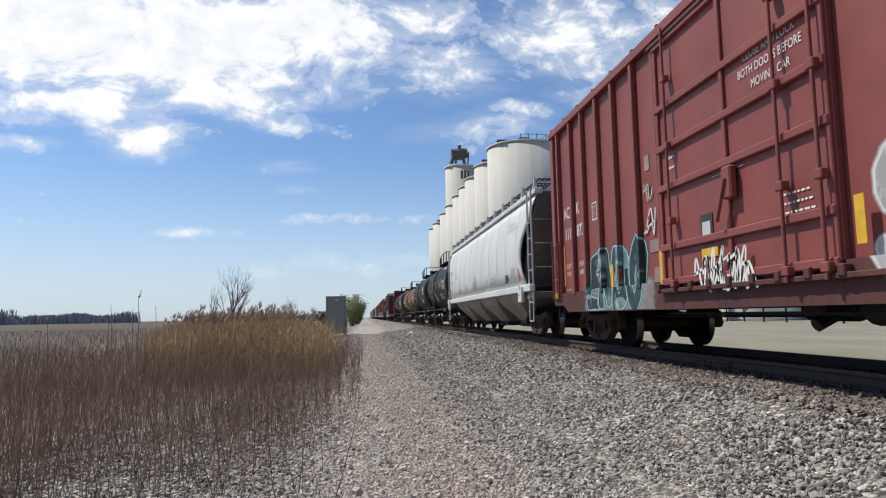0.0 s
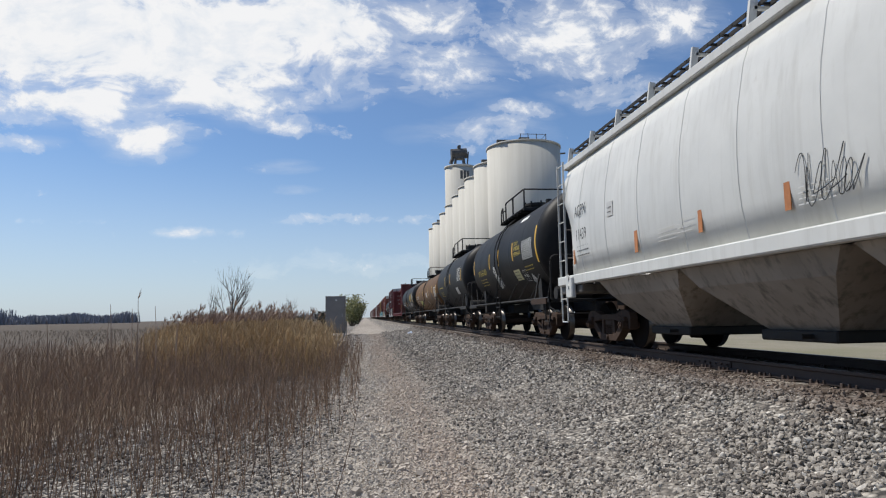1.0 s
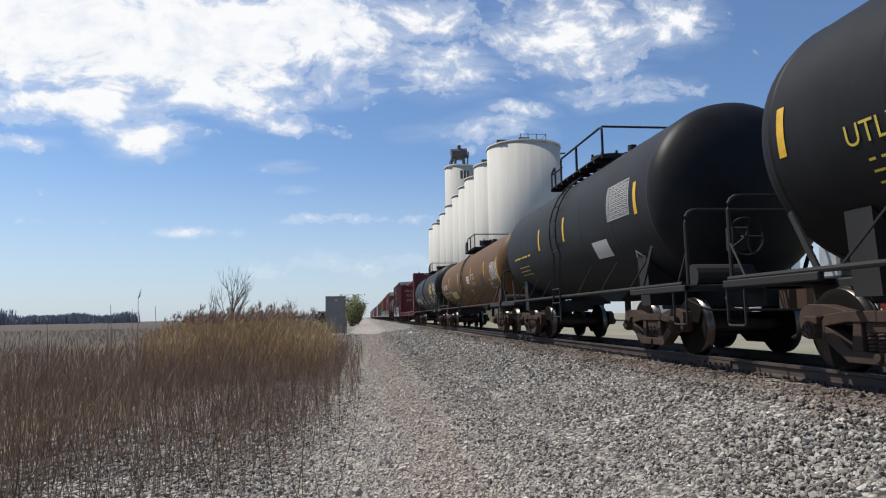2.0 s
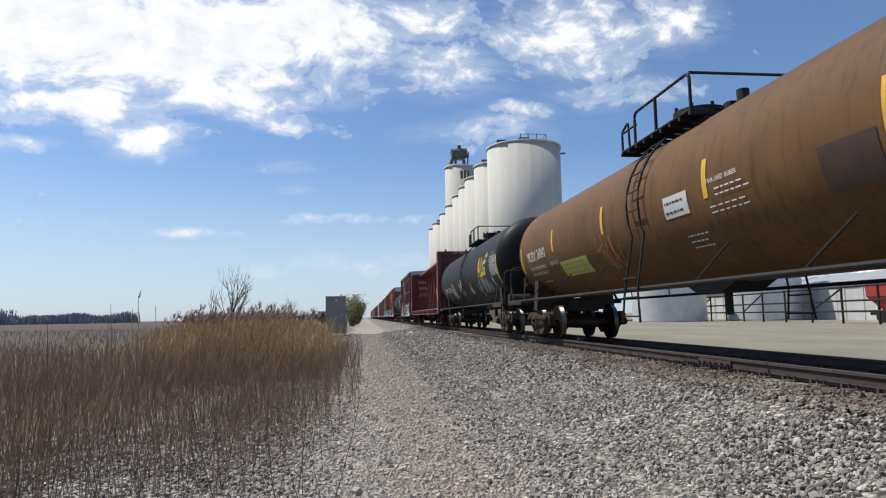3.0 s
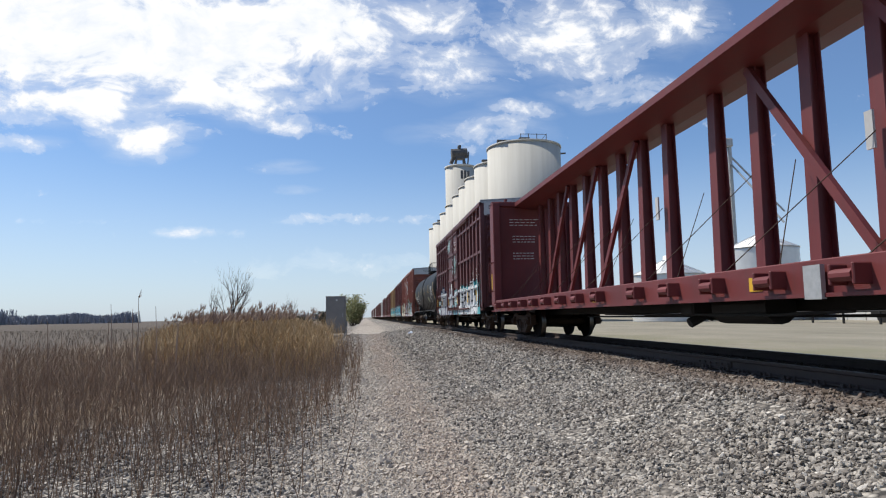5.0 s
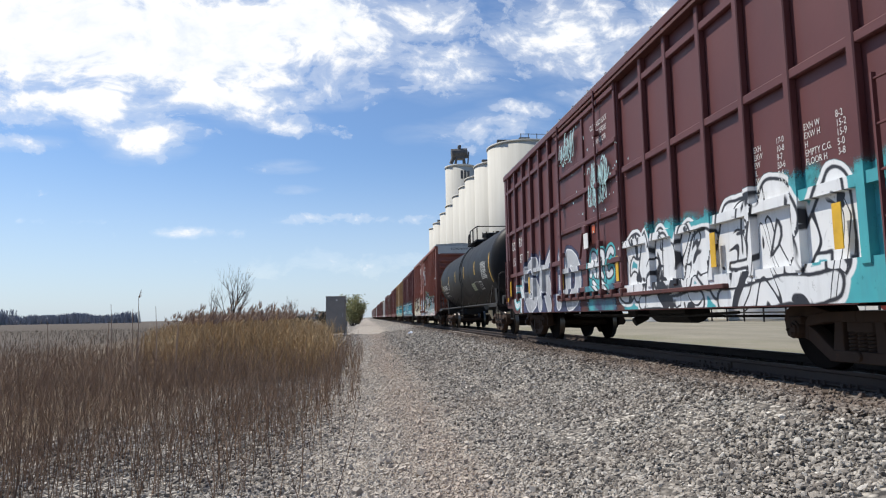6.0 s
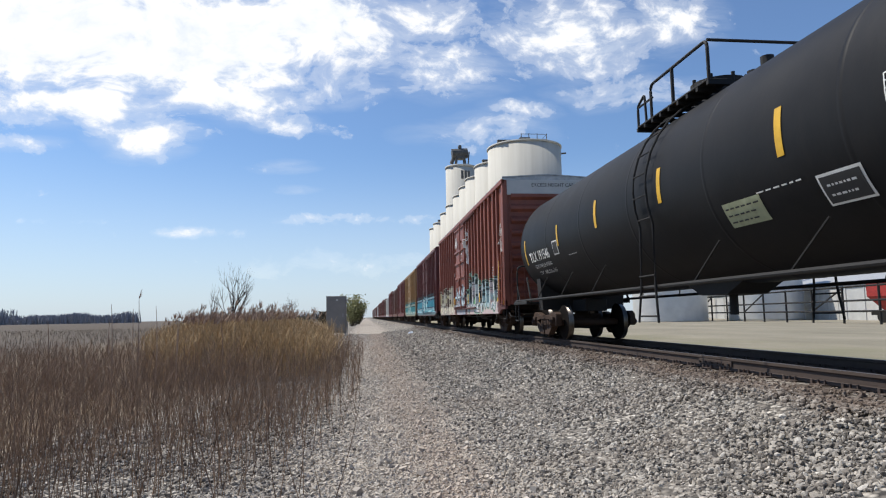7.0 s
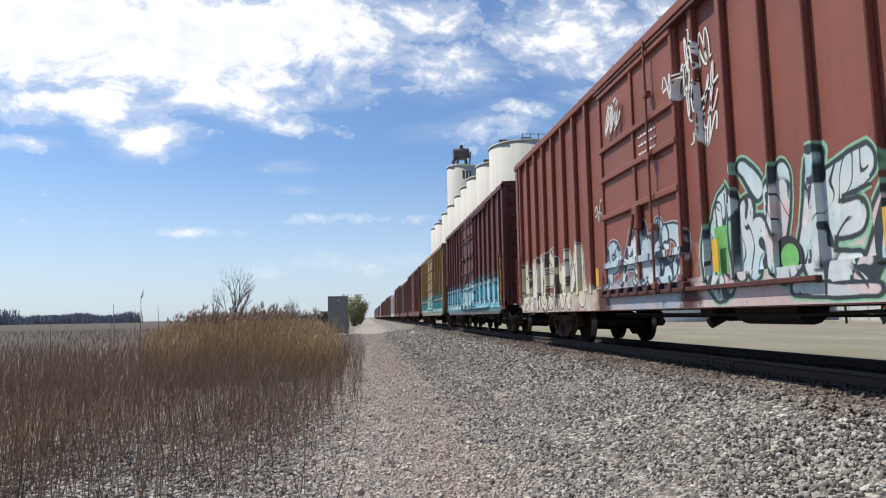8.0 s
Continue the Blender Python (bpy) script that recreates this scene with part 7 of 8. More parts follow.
def scatter_stones(name, label, pts, sizes, kind, seed):
    rng = np.random.default_rng(seed)
    var, f = rock_variants(kind, 24, rng)
    n = len(pts)
    base = var[rng.integers(0, 24, n)]
    base = base * rng.uniform(0.55, 1.35, (n, 1, 3)) * (sizes[:, None, None] / 2)
    base[:, :, 2] *= 0.8
    a, c, d = rng.uniform(0, 2 * np.pi, n), rng.normal(0, 0.5, n), rng.normal(0, 0.5, n)

    def rot(v, i, j, t):
        vi, vj = v[:, :, i].copy(), v[:, :, j].copy()
        cs, sn = np.cos(t)[:, None], np.sin(t)[:, None]
        v[:, :, i], v[:, :, j] = vi * cs - vj * sn, vi * sn + vj * cs

    rot(base, 0, 2, c)
    rot(base, 1, 2, d)
    rot(base, 0, 1, a)
    verts = (base + pts[:, None, :]).reshape(-1, 3)
    k = var.shape[1]
    faces = (f[None] + (np.arange(n) * k)[:, None, None]).reshape(-1, f.shape[1])
    return tagged(new(name, mesh_np(name, verts, faces, M_stone)), label, "ballast", kind="stuff")


def build_ballast():
    rng = np.random.default_rng(11)

    def field(x0, x1, y0, y1, density, size, spread_):
        n = int((x1 - x0) * (y1 - y0) * density)
        x, y = rng.uniform(x0, x1, n), rng.uniform(y0, y1, n)
        x = np.where(x < 4.2, np.minimum(x + rng.normal(0, 0.16, n), 4.6), x)
        y = np.where(y > 14, y + rng.normal(0, 0.09, n) * y, y)
        s = size * np.exp(np.clip(rng.normal(0, spread_, n), -0.8, 0.42))
        return x, y, s

    def join(*sets):
        x, y, s = (np.concatenate([q[i] for q in sets]) for i in range(3))
        z = ground_z(x, y) + s * rng.uniform(0.05, 0.32, len(x))
        # keep the rails and the space between the ties clear
        keep = ~((np.abs(x - (TC - 0.75)) < 0.16) | (np.abs(x - (TC + 0.75)) < 0.16))
        return np.stack([x, y, z], -1)[keep], s[keep]

    # path stones are finer and trodden in, the shoulder is coarse
    p, s = join(field(1.9, 4.62, 4.0, 11, 1250, 0.037, 0.34), field(-4.5, -0.9, 4.6, 11, 620, 0.037, 0.34), field(1.3, 1.9, 4.4, 11, 700, 0.034, 0.36), field(0.6, 1.3, 4.4, 11, 140, 0.026, 0.36), field(-0.9, -0.3, 4.6, 11, 380, 0.030, 0.36))
    scatter_stones("ballast", "grey crushed-stone ballast beside the track", p, s, "fine", 21)
    p, s = join(field(1.5, 4.62, 11, 24, 600, 0.046, 0.32), field(-2.6, -0.9, 11, 22, 260, 0.05, 0.3), field(-0.9, -0.2, 11, 20, 130, 0.034, 0.35), field(0.9, 1.5, 11, 24, 110, 0.032, 0.35), field(4.62, 7.5, 3.0, 24, 150, 0.042, 0.25), field(1.4, 4.62, 24, 50, 150, 0.075, 0.25), field(-2.4, -0.6, 20, 46, 90, 0.065, 0.3), field(0.9, 1.4, 20, 46, 50, 0.045, 0.3))
    scatter_stones("ballast", "grey crushed-stone ballast farther along the track", p, s, "rough", 22)
    # fine trodden stone of the path, thinning out with distance
    n = 84000
    y = 4.6 + 46 * rng.uniform(0, 1, n) ** 2.2
    x = rng.normal(0.40, 0.95, n)
    sz = 0.0185 * np.exp(rng.normal(0, 0.42, n)) * (1 + 0.015 * (y - 5))
    p = np.stack([x, y, ground_z(x, y) + sz * rng.uniform(0.1, 0.4, n)], -1)
    ob = scatter_stones("path_gravel", "fine pale tan gravel of the path", p, sz, "rough", 23)
    ob.data.materials.clear()
    ob.data.materials.append(M_path_stone)


build_ballast()

# ---- track ----
M_tie = paint("tie_timber", (0.075, 0.055, 0.042), dirt=(0.10, 0.085, 0.07), rust=(0.10, 0.05, 0.03), wear=0.4, streaks=0.3, rough=0.9)


M_rail_head = plain("rail_head", (0.12, 0.10, 0.085), 0.5, 0.6, 0.3, 4.0)


def build_track():
    tr = tagged(new("railway_track"), "rusty steel rails on timber ties", "railway track", kind="structure")
    for x in (TC - 0.75, TC + 0.75):
        bm = B()
        sec = [(-0.036, 0.0), (0.036, 0.0), (0.036, -0.035), (0.010, -0.050), (0.009, -0.135), (0.070, -0.155), (0.070, -0.172), (-0.070, -0.172), (-0.070, -0.155), (-0.009, -0.135), (-0.010, -0.050), (-0.036, -0.035)]
        extrude_poly(bm, [(x + a, -40, z) for a, z in sec], (0, 1600, 0))
        for f in bm.faces:
            if f.normal.z > 0.9 and f.calc_center_median().z > -0.01:
                f.material_index = 1
        part("rail", bm, [M_rail_side, M_rail_head], tr, "rusty steel rail with polished head")
    bm = B()
    box(bm, -1.32, 1.32, -0.115, 0.115, -0.36, -0.185, 0.012)
    tie = mesh_of("tie", bm, M_tie)
    bm = B()
    box(bm, -0.18, 0.18, -0.09, 0.09, -0.186, -0.170, 0.004)
    for sx in (-1, 1):
        for sy in (-0.055, 0.055):
            box(bm, sx * 0.085 - 0.011, sx * 0.085 + 0.011, sy - 0.011, sy + 0.011, -0.175, -0.125, 0.003)
    plate = mesh_of("tie_plate", bm, M_rail_side)
    bm = B()
    box(bm, -0.085, 0.085, -0.02, 0.02, -0.20, -0.15, 0.005)
    box(bm, -0.10, -0.075, -0.02, 0.02, -0.20, -0.13, 0.004)
    anchor = mesh_of("rail_anchor", bm, M_rail_side)
    rng = random.Random(5)
    y = 2.5
    while y < 95:
        part("tie", tie, None, tr, m=pose(TC + rng.uniform(-0.04, 0.04), y, rng.uniform(-0.012, 0.006), 0, 0, rng.uniform(-1, 1)))
        if y < 45:
            part("tie_plate", plate, None, tr, m=pose(TC - 0.75, y, 0.001))
            part("rail_anchor", anchor, None, tr, m=pose(TC - 0.75, y + 0.16, 0.0))
            if y < 20:
                part("tie_plate", plate, None, tr, m=pose(TC + 0.75, y, 0.001))
        y += 0.495 + rng.uniform(-0.02, 0.02)
    for yj in (9.4, 21.3):
        bm = B()
        box(bm, TC - 0.75 - 0.035, TC - 0.75 - 0.009, yj - 0.46, yj + 0.46, -0.145, -0.045, 0.006)
        for k in range(6):
            bar(bm, (TC - 0.75 - 0.06, yj - 0.4 + 0.16 * k, -0.095), (TC - 0.75 - 0.03, yj - 0.4 + 0.16 * k, -0.095), 0.018, 6)
        part("joint_bar", bm, M_rail_side, tr)


build_track()


# ---- dry weeds and reeds ----
def straw(name, dark, light, rough=0.8):
    def build(n, b):
        g = n.add("ShaderNodeNewGeometry").outputs["Random Per Island"]
        p = n.add("ShaderNodeTexCoord").outputs["Object"]
        t = n.math("ADD", n.math("MULTIPLY", g, 0.7), n.math("MULTIPLY", n.noise(p, 0.6, 3), 0.4))
        n.tree.links.new(n.mix(n.ramp(t, [(0.15, 0.0), (0.9, 1.0)]), dark, light), b.inputs["Base Color"])
        b.inputs["Roughness"].default_value = rough

    return material(name, build)


M_weed = straw("dry_weed", (0.095, 0.058, 0.038), (0.33, 0.218, 0.14))
M_reed = straw("dry_reed", (0.21, 0.14, 0.072), (0.58, 0.41, 0.21))
M_plume = straw("reed_plume", (0.19, 0.12, 0.09), (0.46, 0.34, 0.25))


def strands(base, tip, width, bend, rng, seg=3):
    """Tapered three-sided stems from base to tip; returns corners and faces."""
    n = len(base)
    t = np.linspace(0, 1, seg + 1)[None, :, None]
    mid = bend[:, None, :] * (t * (1 - t) * 4)
    axis = base[:, None, :] * (1 - t) + tip[:, None, :] * t + mid
    w = width[:, None] * (1 - 0.75 * t[..., 0])
    ang = rng.uniform(0, 2 * np.pi, n)[:, None]
    rings = []
    for k in range(3):
        a = ang + k * 2.0944
        off = np.stack([np.cos(a) * w, np.sin(a) * w, np.zeros_like(w)], -1)
        rings.append(axis + off)
    v = np.stack(rings, 2).reshape(n, -1, 3)
    f = []
    for s in range(seg):
        for k in range(3):
            f.append((s * 3 + k, s * 3 + (k + 1) % 3, (s + 1) * 3 + (k + 1) % 3, (s + 1) * 3 + k))
    f = np.array(f)
    faces = (f[None] + (np.arange(n) * v.shape[1])[:, None, None]).reshape(-1, 4)
    return v.reshape(-1, 3), faces


def plant_mesh(name, sets, mat):
    vs, fs, o = [], [], 0
    for v, f in sets:
        vs.append(v)
        fs.append(f + o)
        o += len(v)
    return mesh_np(name, np.concatenate(vs), np.concatenate(fs), mat)


def build_weeds():
    rng = np.random.default_rng(31)

    def weeds(n, x0, x1, y0, y1, h0, h1, w0, w1, twigs, edge=0.0):
        x, y = rng.uniform(x0, x1, n), rng.uniform(y0, y1, n)
        if edge:
            clump = np.array([noise.noise((a * 0.7, b * 0.5, 3.0)) for a, b in zip(x, y)])
            keep = rng.uniform(0, 1, n) < np.clip(0.55 + clump * 1.1 + (-x - 2.0) * edge, 0.04, 1.0)
            x, y = x[keep], y[keep]
            n = len(x)
        h = rng.uniform(h0, h1, n) * rng.uniform(0.75, 1.1, n)
        b = np.stack([x, y, ground_z(x, y)], -1)
        lean = rng.normal(0, 0.15, (n, 2)) * h[:, None]
        tp = b + np.stack([lean[:, 0], lean[:, 1], h], -1)
        w = rng.uniform(w0, w1, n)
        bend = np.stack([rng.normal(0, 0.035, n), rng.normal(0, 0.03, n), np.zeros(n)], -1)
        out = [strands(b, tp, w, bend, rng, 3)]
        for _ in range(twigs):
            k = rng.uniform(0.40, 0.97, n)[:, None]
            s = b * (1 - k) + tp * k + bend * (k * (1 - k) * 4)
            a = rng.uniform(0, 2 * np.pi, n)
            ln = h * rng.uniform(0.08, 0.26, n)
            e = s + np.stack([np.cos(a) * ln * 0.55, np.sin(a) * ln * 0.55, ln * rng.uniform(0.5, 1.0, n)], -1)
            out.append(strands(s, e, w * 0.45, np.zeros((n, 3)), rng, 1))
        return out

    near = weeds(620, -5.2, -0.9, 5.6, 12.0, 0.45, 1.20, 0.0028, 0.0052, 9) + weeds(650, -1.9, -0.6, 8.0, 26.0, 0.35, 0.95, 0.0035, 0.006, 5)
    near += weeds(420, -7.5, -2.9, 5.8, 9.5, 0.6, 1.15, 0.003, 0.0055, 8) + weeds(170, -2.6, -0.25, 5.0, 15.0, 0.7, 1.35, 0.0030, 0.0056, 5) + weeds(240, -0.95, -0.1, 10.0, 30.0, 0.4, 1.0, 0.004, 0.007, 4) + weeds(40, -4.6, -1.6, 4.6, 7.5, 1.05, 1.5, 0.0035, 0.006, 6)
    tagged(new("dry_weeds", plant_mesh("dry_weeds", near, M_weed)), "sparse dead brown weed stalks growing through gravel", "weeds", kind="stuff")
    mass = weeds(4300, -13.0, -1.6, 7.5, 20.0, 0.65, 1.22, 0.0035, 0.006, 9, 0.20) + weeds(5200, -26.0, -3.0, 14.0, 34.0, 0.45, 0.95, 0.004, 0.008, 5, 0.2)
    tagged(new("dry_weeds", plant_mesh("dry_weeds", mass, M_weed)), "dense thicket of dead reddish-brown weeds", "weeds", kind="stuff")
    # reeds with nodding plumes
    n = 7600
    y = rng.uniform(17.0, 44.0, n)
    u = rng.uniform(0, 1, n) + rng.normal(0, 0.07, n)
    x = -(0.066 + u * 0.235) * y
    h = rng.uniform(0.95, 1.72, n) * np.clip(0.76 + 0.9 * u, 0.66, 1.0) * np.clip(2.0 - 1.25 * u, 0.5, 1.0)
    h = h + np.where(rng.uniform(0, 1, n) < 0.12, rng.uniform(0.1, 0.38, n), 0.0)
    b = np.stack([x, y, ground_z(x, y)], -1)
    lean = rng.normal(0, 0.055, (n, 2)) * h[:, None]
    tp = b + np.stack([lean[:, 0] + 0.05, lean[:, 1], h], -1)
    w = rng.uniform(0.005, 0.0085, n)
    z0 = np.zeros((n, 3))
    sets = [strands(b, tp, w, z0, rng, 2)]
    for _ in range(4):
        k = rng.uniform(0.25, 0.9, n)[:, None]
        s = b * (1 - k) + tp * k
        a = rng.uniform(0, 2 * np.pi, n)
        ln = rng.uniform(0.2, 0.5, n)
        e = s + np.stack([np.cos(a) * ln * 0.5, np.sin(a) * ln * 0.5, ln * rng.uniform(0.2, 0.9, n)], -1)
        sets.append(strands(s, e, np.full(n, 0.008), np.stack([np.zeros(n), np.zeros(n), ln * 0.15], -1), rng, 2))
    tagged(new("reeds", plant_mesh("reeds", sets, M_reed)), "stand of tall golden dry reeds", "reeds", kind="stuff")
    pick = (h > 1.55) & (rng.uniform(0, 1, n) < 0.6)
    s = tp[pick]
    m = len(s)
    pl = []
    for _ in range(7):
        e = s + np.stack([rng.normal(0.05, 0.05, m), rng.normal(0, 0.05, m), rng.uniform(0.05, 0.20, m)], -1)
        pl.append(strands(s - (0, 0, 0.03), e, np.full(m, 0.014), np.stack([np.full(m, 0.02), np.zeros(m), np.zeros(m)], -1), rng, 2))
    tagged(new("reed_plumes", plant_mesh("reed_plumes", pl, M_plume)), "feathery brown seed plumes on the reeds", "reeds", kind="stuff")
    # a few stalks that stand high above the rest
    tall = []
    xs = np.array([-5.1, -4.75, -4.55, -4.42, -4.1, -3.9, -5.6, -6.3, -3.2])
    ys = np.array([14.0, 14.3, 13.8, 14.5, 15.0, 14.2, 15.4, 14.0, 15.0])
    hs = np.array([2.05, 1.95, 2.2, 2.0, 1.75, 1.7, 1.7, 1.75, 1.6])
    b = np.stack([xs, ys, ground_z(xs, ys)], -1)
    tp = b + np.stack([rng.normal(0, 0.06, 9), rng.normal(0, 0.05, 9), hs], -1)
    tall.append(strands(b, tp, np.full(9, 0.020), rng.normal(0, 0.03, (9, 3)), rng, 4))
    for i in (2,):
        q = np.repeat(tp[i:i + 1], 9, 0)
        e = q + np.stack([rng.normal(0.03, 0.03, 9), rng.normal(0, 0.03, 9), rng.uniform(0.02, 0.16, 9)], -1)
        tall.append(strands(q - (0, 0, 0.05), e, np.full(9, 0.006), np.zeros((9, 3)), rng, 1))
    tagged(new("tall_stalks", plant_mesh("tall_stalks", tall, M_plume)), "few tall bare stalks standing above the weeds", "weeds", kind="stuff")
    # stubble of the field
    n = 9000
    x, y = -10 - rng.uniform(0, 1, n) ** 1.5 * 90, rng.uniform(26, 130, n)
    b = np.stack([x, y, ground_z(x, y)], -1)
    tp = b + np.stack([rng.normal(0, 0.05, n), rng.normal(0, 0.05, n), rng.uniform(0.10, 0.45, n)], -1)
    tagged(new("field_stubble", plant_mesh("field_stubble", [strands(b, tp, np.full(n, 0.016), np.zeros((n, 3)), rng, 1)], straw("stubble", (0.055, 0.04, 0.026), (0.11, 0.08, 0.05)))), "pale dry stubble across the field", "field", kind="stuff")


build_weeds()

# ---- trees ----
M_bark = plain("bark", (0.06, 0.048, 0.04), 0.9, 0, 0.3, 8.0)


def bare_tree(name, label, x, y, height, seed, spread_=0.55, depth=5, r0=0.09):
    rng = random.Random(seed)
    tree = tagged(new(name), label, "tree")
    tree.matrix_basis = pose(x, y, float(ground_z(x, y)) - 0.05)
    trunk, limbs, twigs = [], [], []

    def grow(p, d, ln, r, level):
        pts = [p]
        q = p.copy()
        dd = d.copy()
        for _ in range(3):
            dd = (dd + Vector((rng.gauss(0, 0.10), rng.gauss(0, 0.10), rng.gauss(0.05, 0.06)))).normalized()
            q = q + dd * ln / 3
            pts.append(q.copy())
        target = trunk if level == 0 else limbs if level < 3 else twigs
        for i in range(3):
            target.append((tuple(pts[i]), tuple(pts[i + 1]), r * (1 - 0.22 * i)))
        if level >= depth:
            return
        for k in range(rng.choice((2, 3, 3)) if level else 5):
            t = rng.uniform(0.45, 1.0)
            s = pts[1].lerp(pts[3], (t - 0.33) / 0.67) if level else pts[1].lerp(pts[3], rng.uniform(-0.1, 1.0))
            a = rng.uniform(0, 2 * math.pi)
            nd = (dd + Vector((math.cos(a), math.sin(a), rng.uniform(-0.1, 0.35))) * spread_ * rng.uniform(0.7, 1.3)).normalized()
            grow(s, nd, ln * rng.uniform(0.52, 0.78), r * 0.55, level + 1)
        grow(pts[3], dd, ln * 0.72, r * 0.36 + 0.002, level + 1)

    grow(Vector((0, 0, 0)), Vector((0.02, 0, 1)), height * 0.40, r0, 0)
    nr = np.random.default_rng(seed)
    for nm, segs in (("trunk", trunk), ("crown", limbs), ("fine_crown", twigs)):
        a, b, w = (np.array([q[i] for q in segs]) for i in range(3))
        v, f = strands(a, b + (b - a) * 0.08, w * 1.15, np.zeros_like(a), nr, 1)
        v = v.reshape(len(a), 2, 3, 3)
        v[:, 1] = b[:, None, :] + (v[:, 1] - v[:, 1].mean(1, keepdims=True)) * 3.0
        part(nm, mesh_np(nm, v.reshape(-1, 3), f, M_bark), None, tree)
    return tree


bare_tree("bare_tree", "leafless young tree standing behind the reeds", -14.0, 70, 6.8, 23, 0.6, 4, 0.17)
bare_tree("bare_tree", "small leafless shrub-like tree behind the reeds", -16.8, 72, 5.4, 8, 0.4, 3, 0.07)
bare_tree("bare_tree", "thin leafless sapling beyond the reeds", -8.6, 80, 4.2, 12, 0.5, 4, 0.05)

M_bud = straw("spring_leaf", (0.20, 0.21, 0.085), (0.42, 0.41, 0.19), 0.7)


def leafy_bush(label, x, y, w, h, seed, mat):
    rng = np.random.default_rng(seed)
    bush = tagged(new("bush"), label, "bush")
    bush.matrix_basis = pose(x, y, float(ground_z(x, y)))
    bm = B()
    r = random.Random(seed)
    tips = []
    for _ in range(26):
        a = r.uniform(0, 6.283)
        q = Vector((math.cos(a) * w * 0.42 * r.uniform(0.2, 1), math.sin(a) * w * 0.42 * r.uniform(0.2, 1), h * r.uniform(0.55, 0.97)))
        bar(bm, (q.x * 0.2, q.y * 0.2, 0), q, 0.04, 5, 0.01)
        tips.append(q)
    part("stems", bm, M_bark, bush)
    n = 5200
    t = np.array([tuple(q) for q in tips])[rng.integers(0, 26, n)]
    k = rng.uniform(0.25, 1.05, (n, 1))
    c = t * k * np.array([[1, 1, 1]]) + rng.normal(0, 0.20, (n, 3)) * np.array([[w * 0.3, w * 0.3, h * 0.22]])
    c[:, 2] = np.clip(c[:, 2], 0.15, h)
    u = rng.normal(0, 1, (n, 3))
    u /= np.linalg.norm(u, axis=1)[:, None]
    v = np.cross(u, rng.normal(0, 1, (n, 3)))
    v /= np.linalg.norm(v, axis=1)[:, None]
    s = rng.uniform(0.07, 0.16, (n, 1))
    verts = np.stack([c - u * s, c + v * s * 0.6, c + u * s, c - v * s * 0.6], 1).reshape(-1, 3)
    part("foliage", mesh_np("foliage", verts, np.arange(n * 4).reshape(n, 4), mat), None, bush)


leafy_bush("spring-green bush behind the equipment cabinet", -2.0, 105, 5.6, 5.0, 5, M_bud)
M_scrub = straw("scrub", (0.05, 0.045, 0.035), (0.13, 0.12, 0.085), 0.9)
leafy_bush("grey-brown scrub along the track", -1.4, 128, 4.2, 4.6, 6, M_scrub)
leafy_bush("dark brown scrub farther along the track", -2.2, 165, 5.0, 5.0, 7, M_scrub)
leafy_bush("low dark scrub at the field edge", -6.5, 115, 6.0, 2.6, 9, M_scrub)
leafy_bush("low dark scrub beyond the reeds", -12.0, 120, 9.0, 2.4, 10, M_scrub)


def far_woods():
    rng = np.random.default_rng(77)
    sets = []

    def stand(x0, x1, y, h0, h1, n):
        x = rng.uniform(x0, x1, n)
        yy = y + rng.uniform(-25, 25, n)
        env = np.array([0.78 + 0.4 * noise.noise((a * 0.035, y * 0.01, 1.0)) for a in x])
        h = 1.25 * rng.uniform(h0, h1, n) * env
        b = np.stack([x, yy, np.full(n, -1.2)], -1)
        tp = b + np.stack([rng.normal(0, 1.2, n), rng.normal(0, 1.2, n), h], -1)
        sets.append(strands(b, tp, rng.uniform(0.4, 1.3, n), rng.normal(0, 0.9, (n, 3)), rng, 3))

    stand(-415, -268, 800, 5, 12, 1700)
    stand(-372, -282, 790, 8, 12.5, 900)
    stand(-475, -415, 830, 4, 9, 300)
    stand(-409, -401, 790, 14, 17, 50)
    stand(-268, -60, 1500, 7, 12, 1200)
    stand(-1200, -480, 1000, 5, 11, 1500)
    # bark colour lifted to pale blue-grey: distance haze put into the base colour
    tagged(new("far_woods", plant_mesh("far_woods", sets, straw("hazed_wood", (0.20, 0.21, 0.24), (0.30, 0.30, 0.325), 1.0))), "distant leafless woods on the horizon", "woods", kind="stuff")


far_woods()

# ---- equipment cabinet by the path ----
M_cab = plain("cabinet_grey", (0.24, 0.228, 0.208), 0.6, 0.1, 0.08, 1.5)


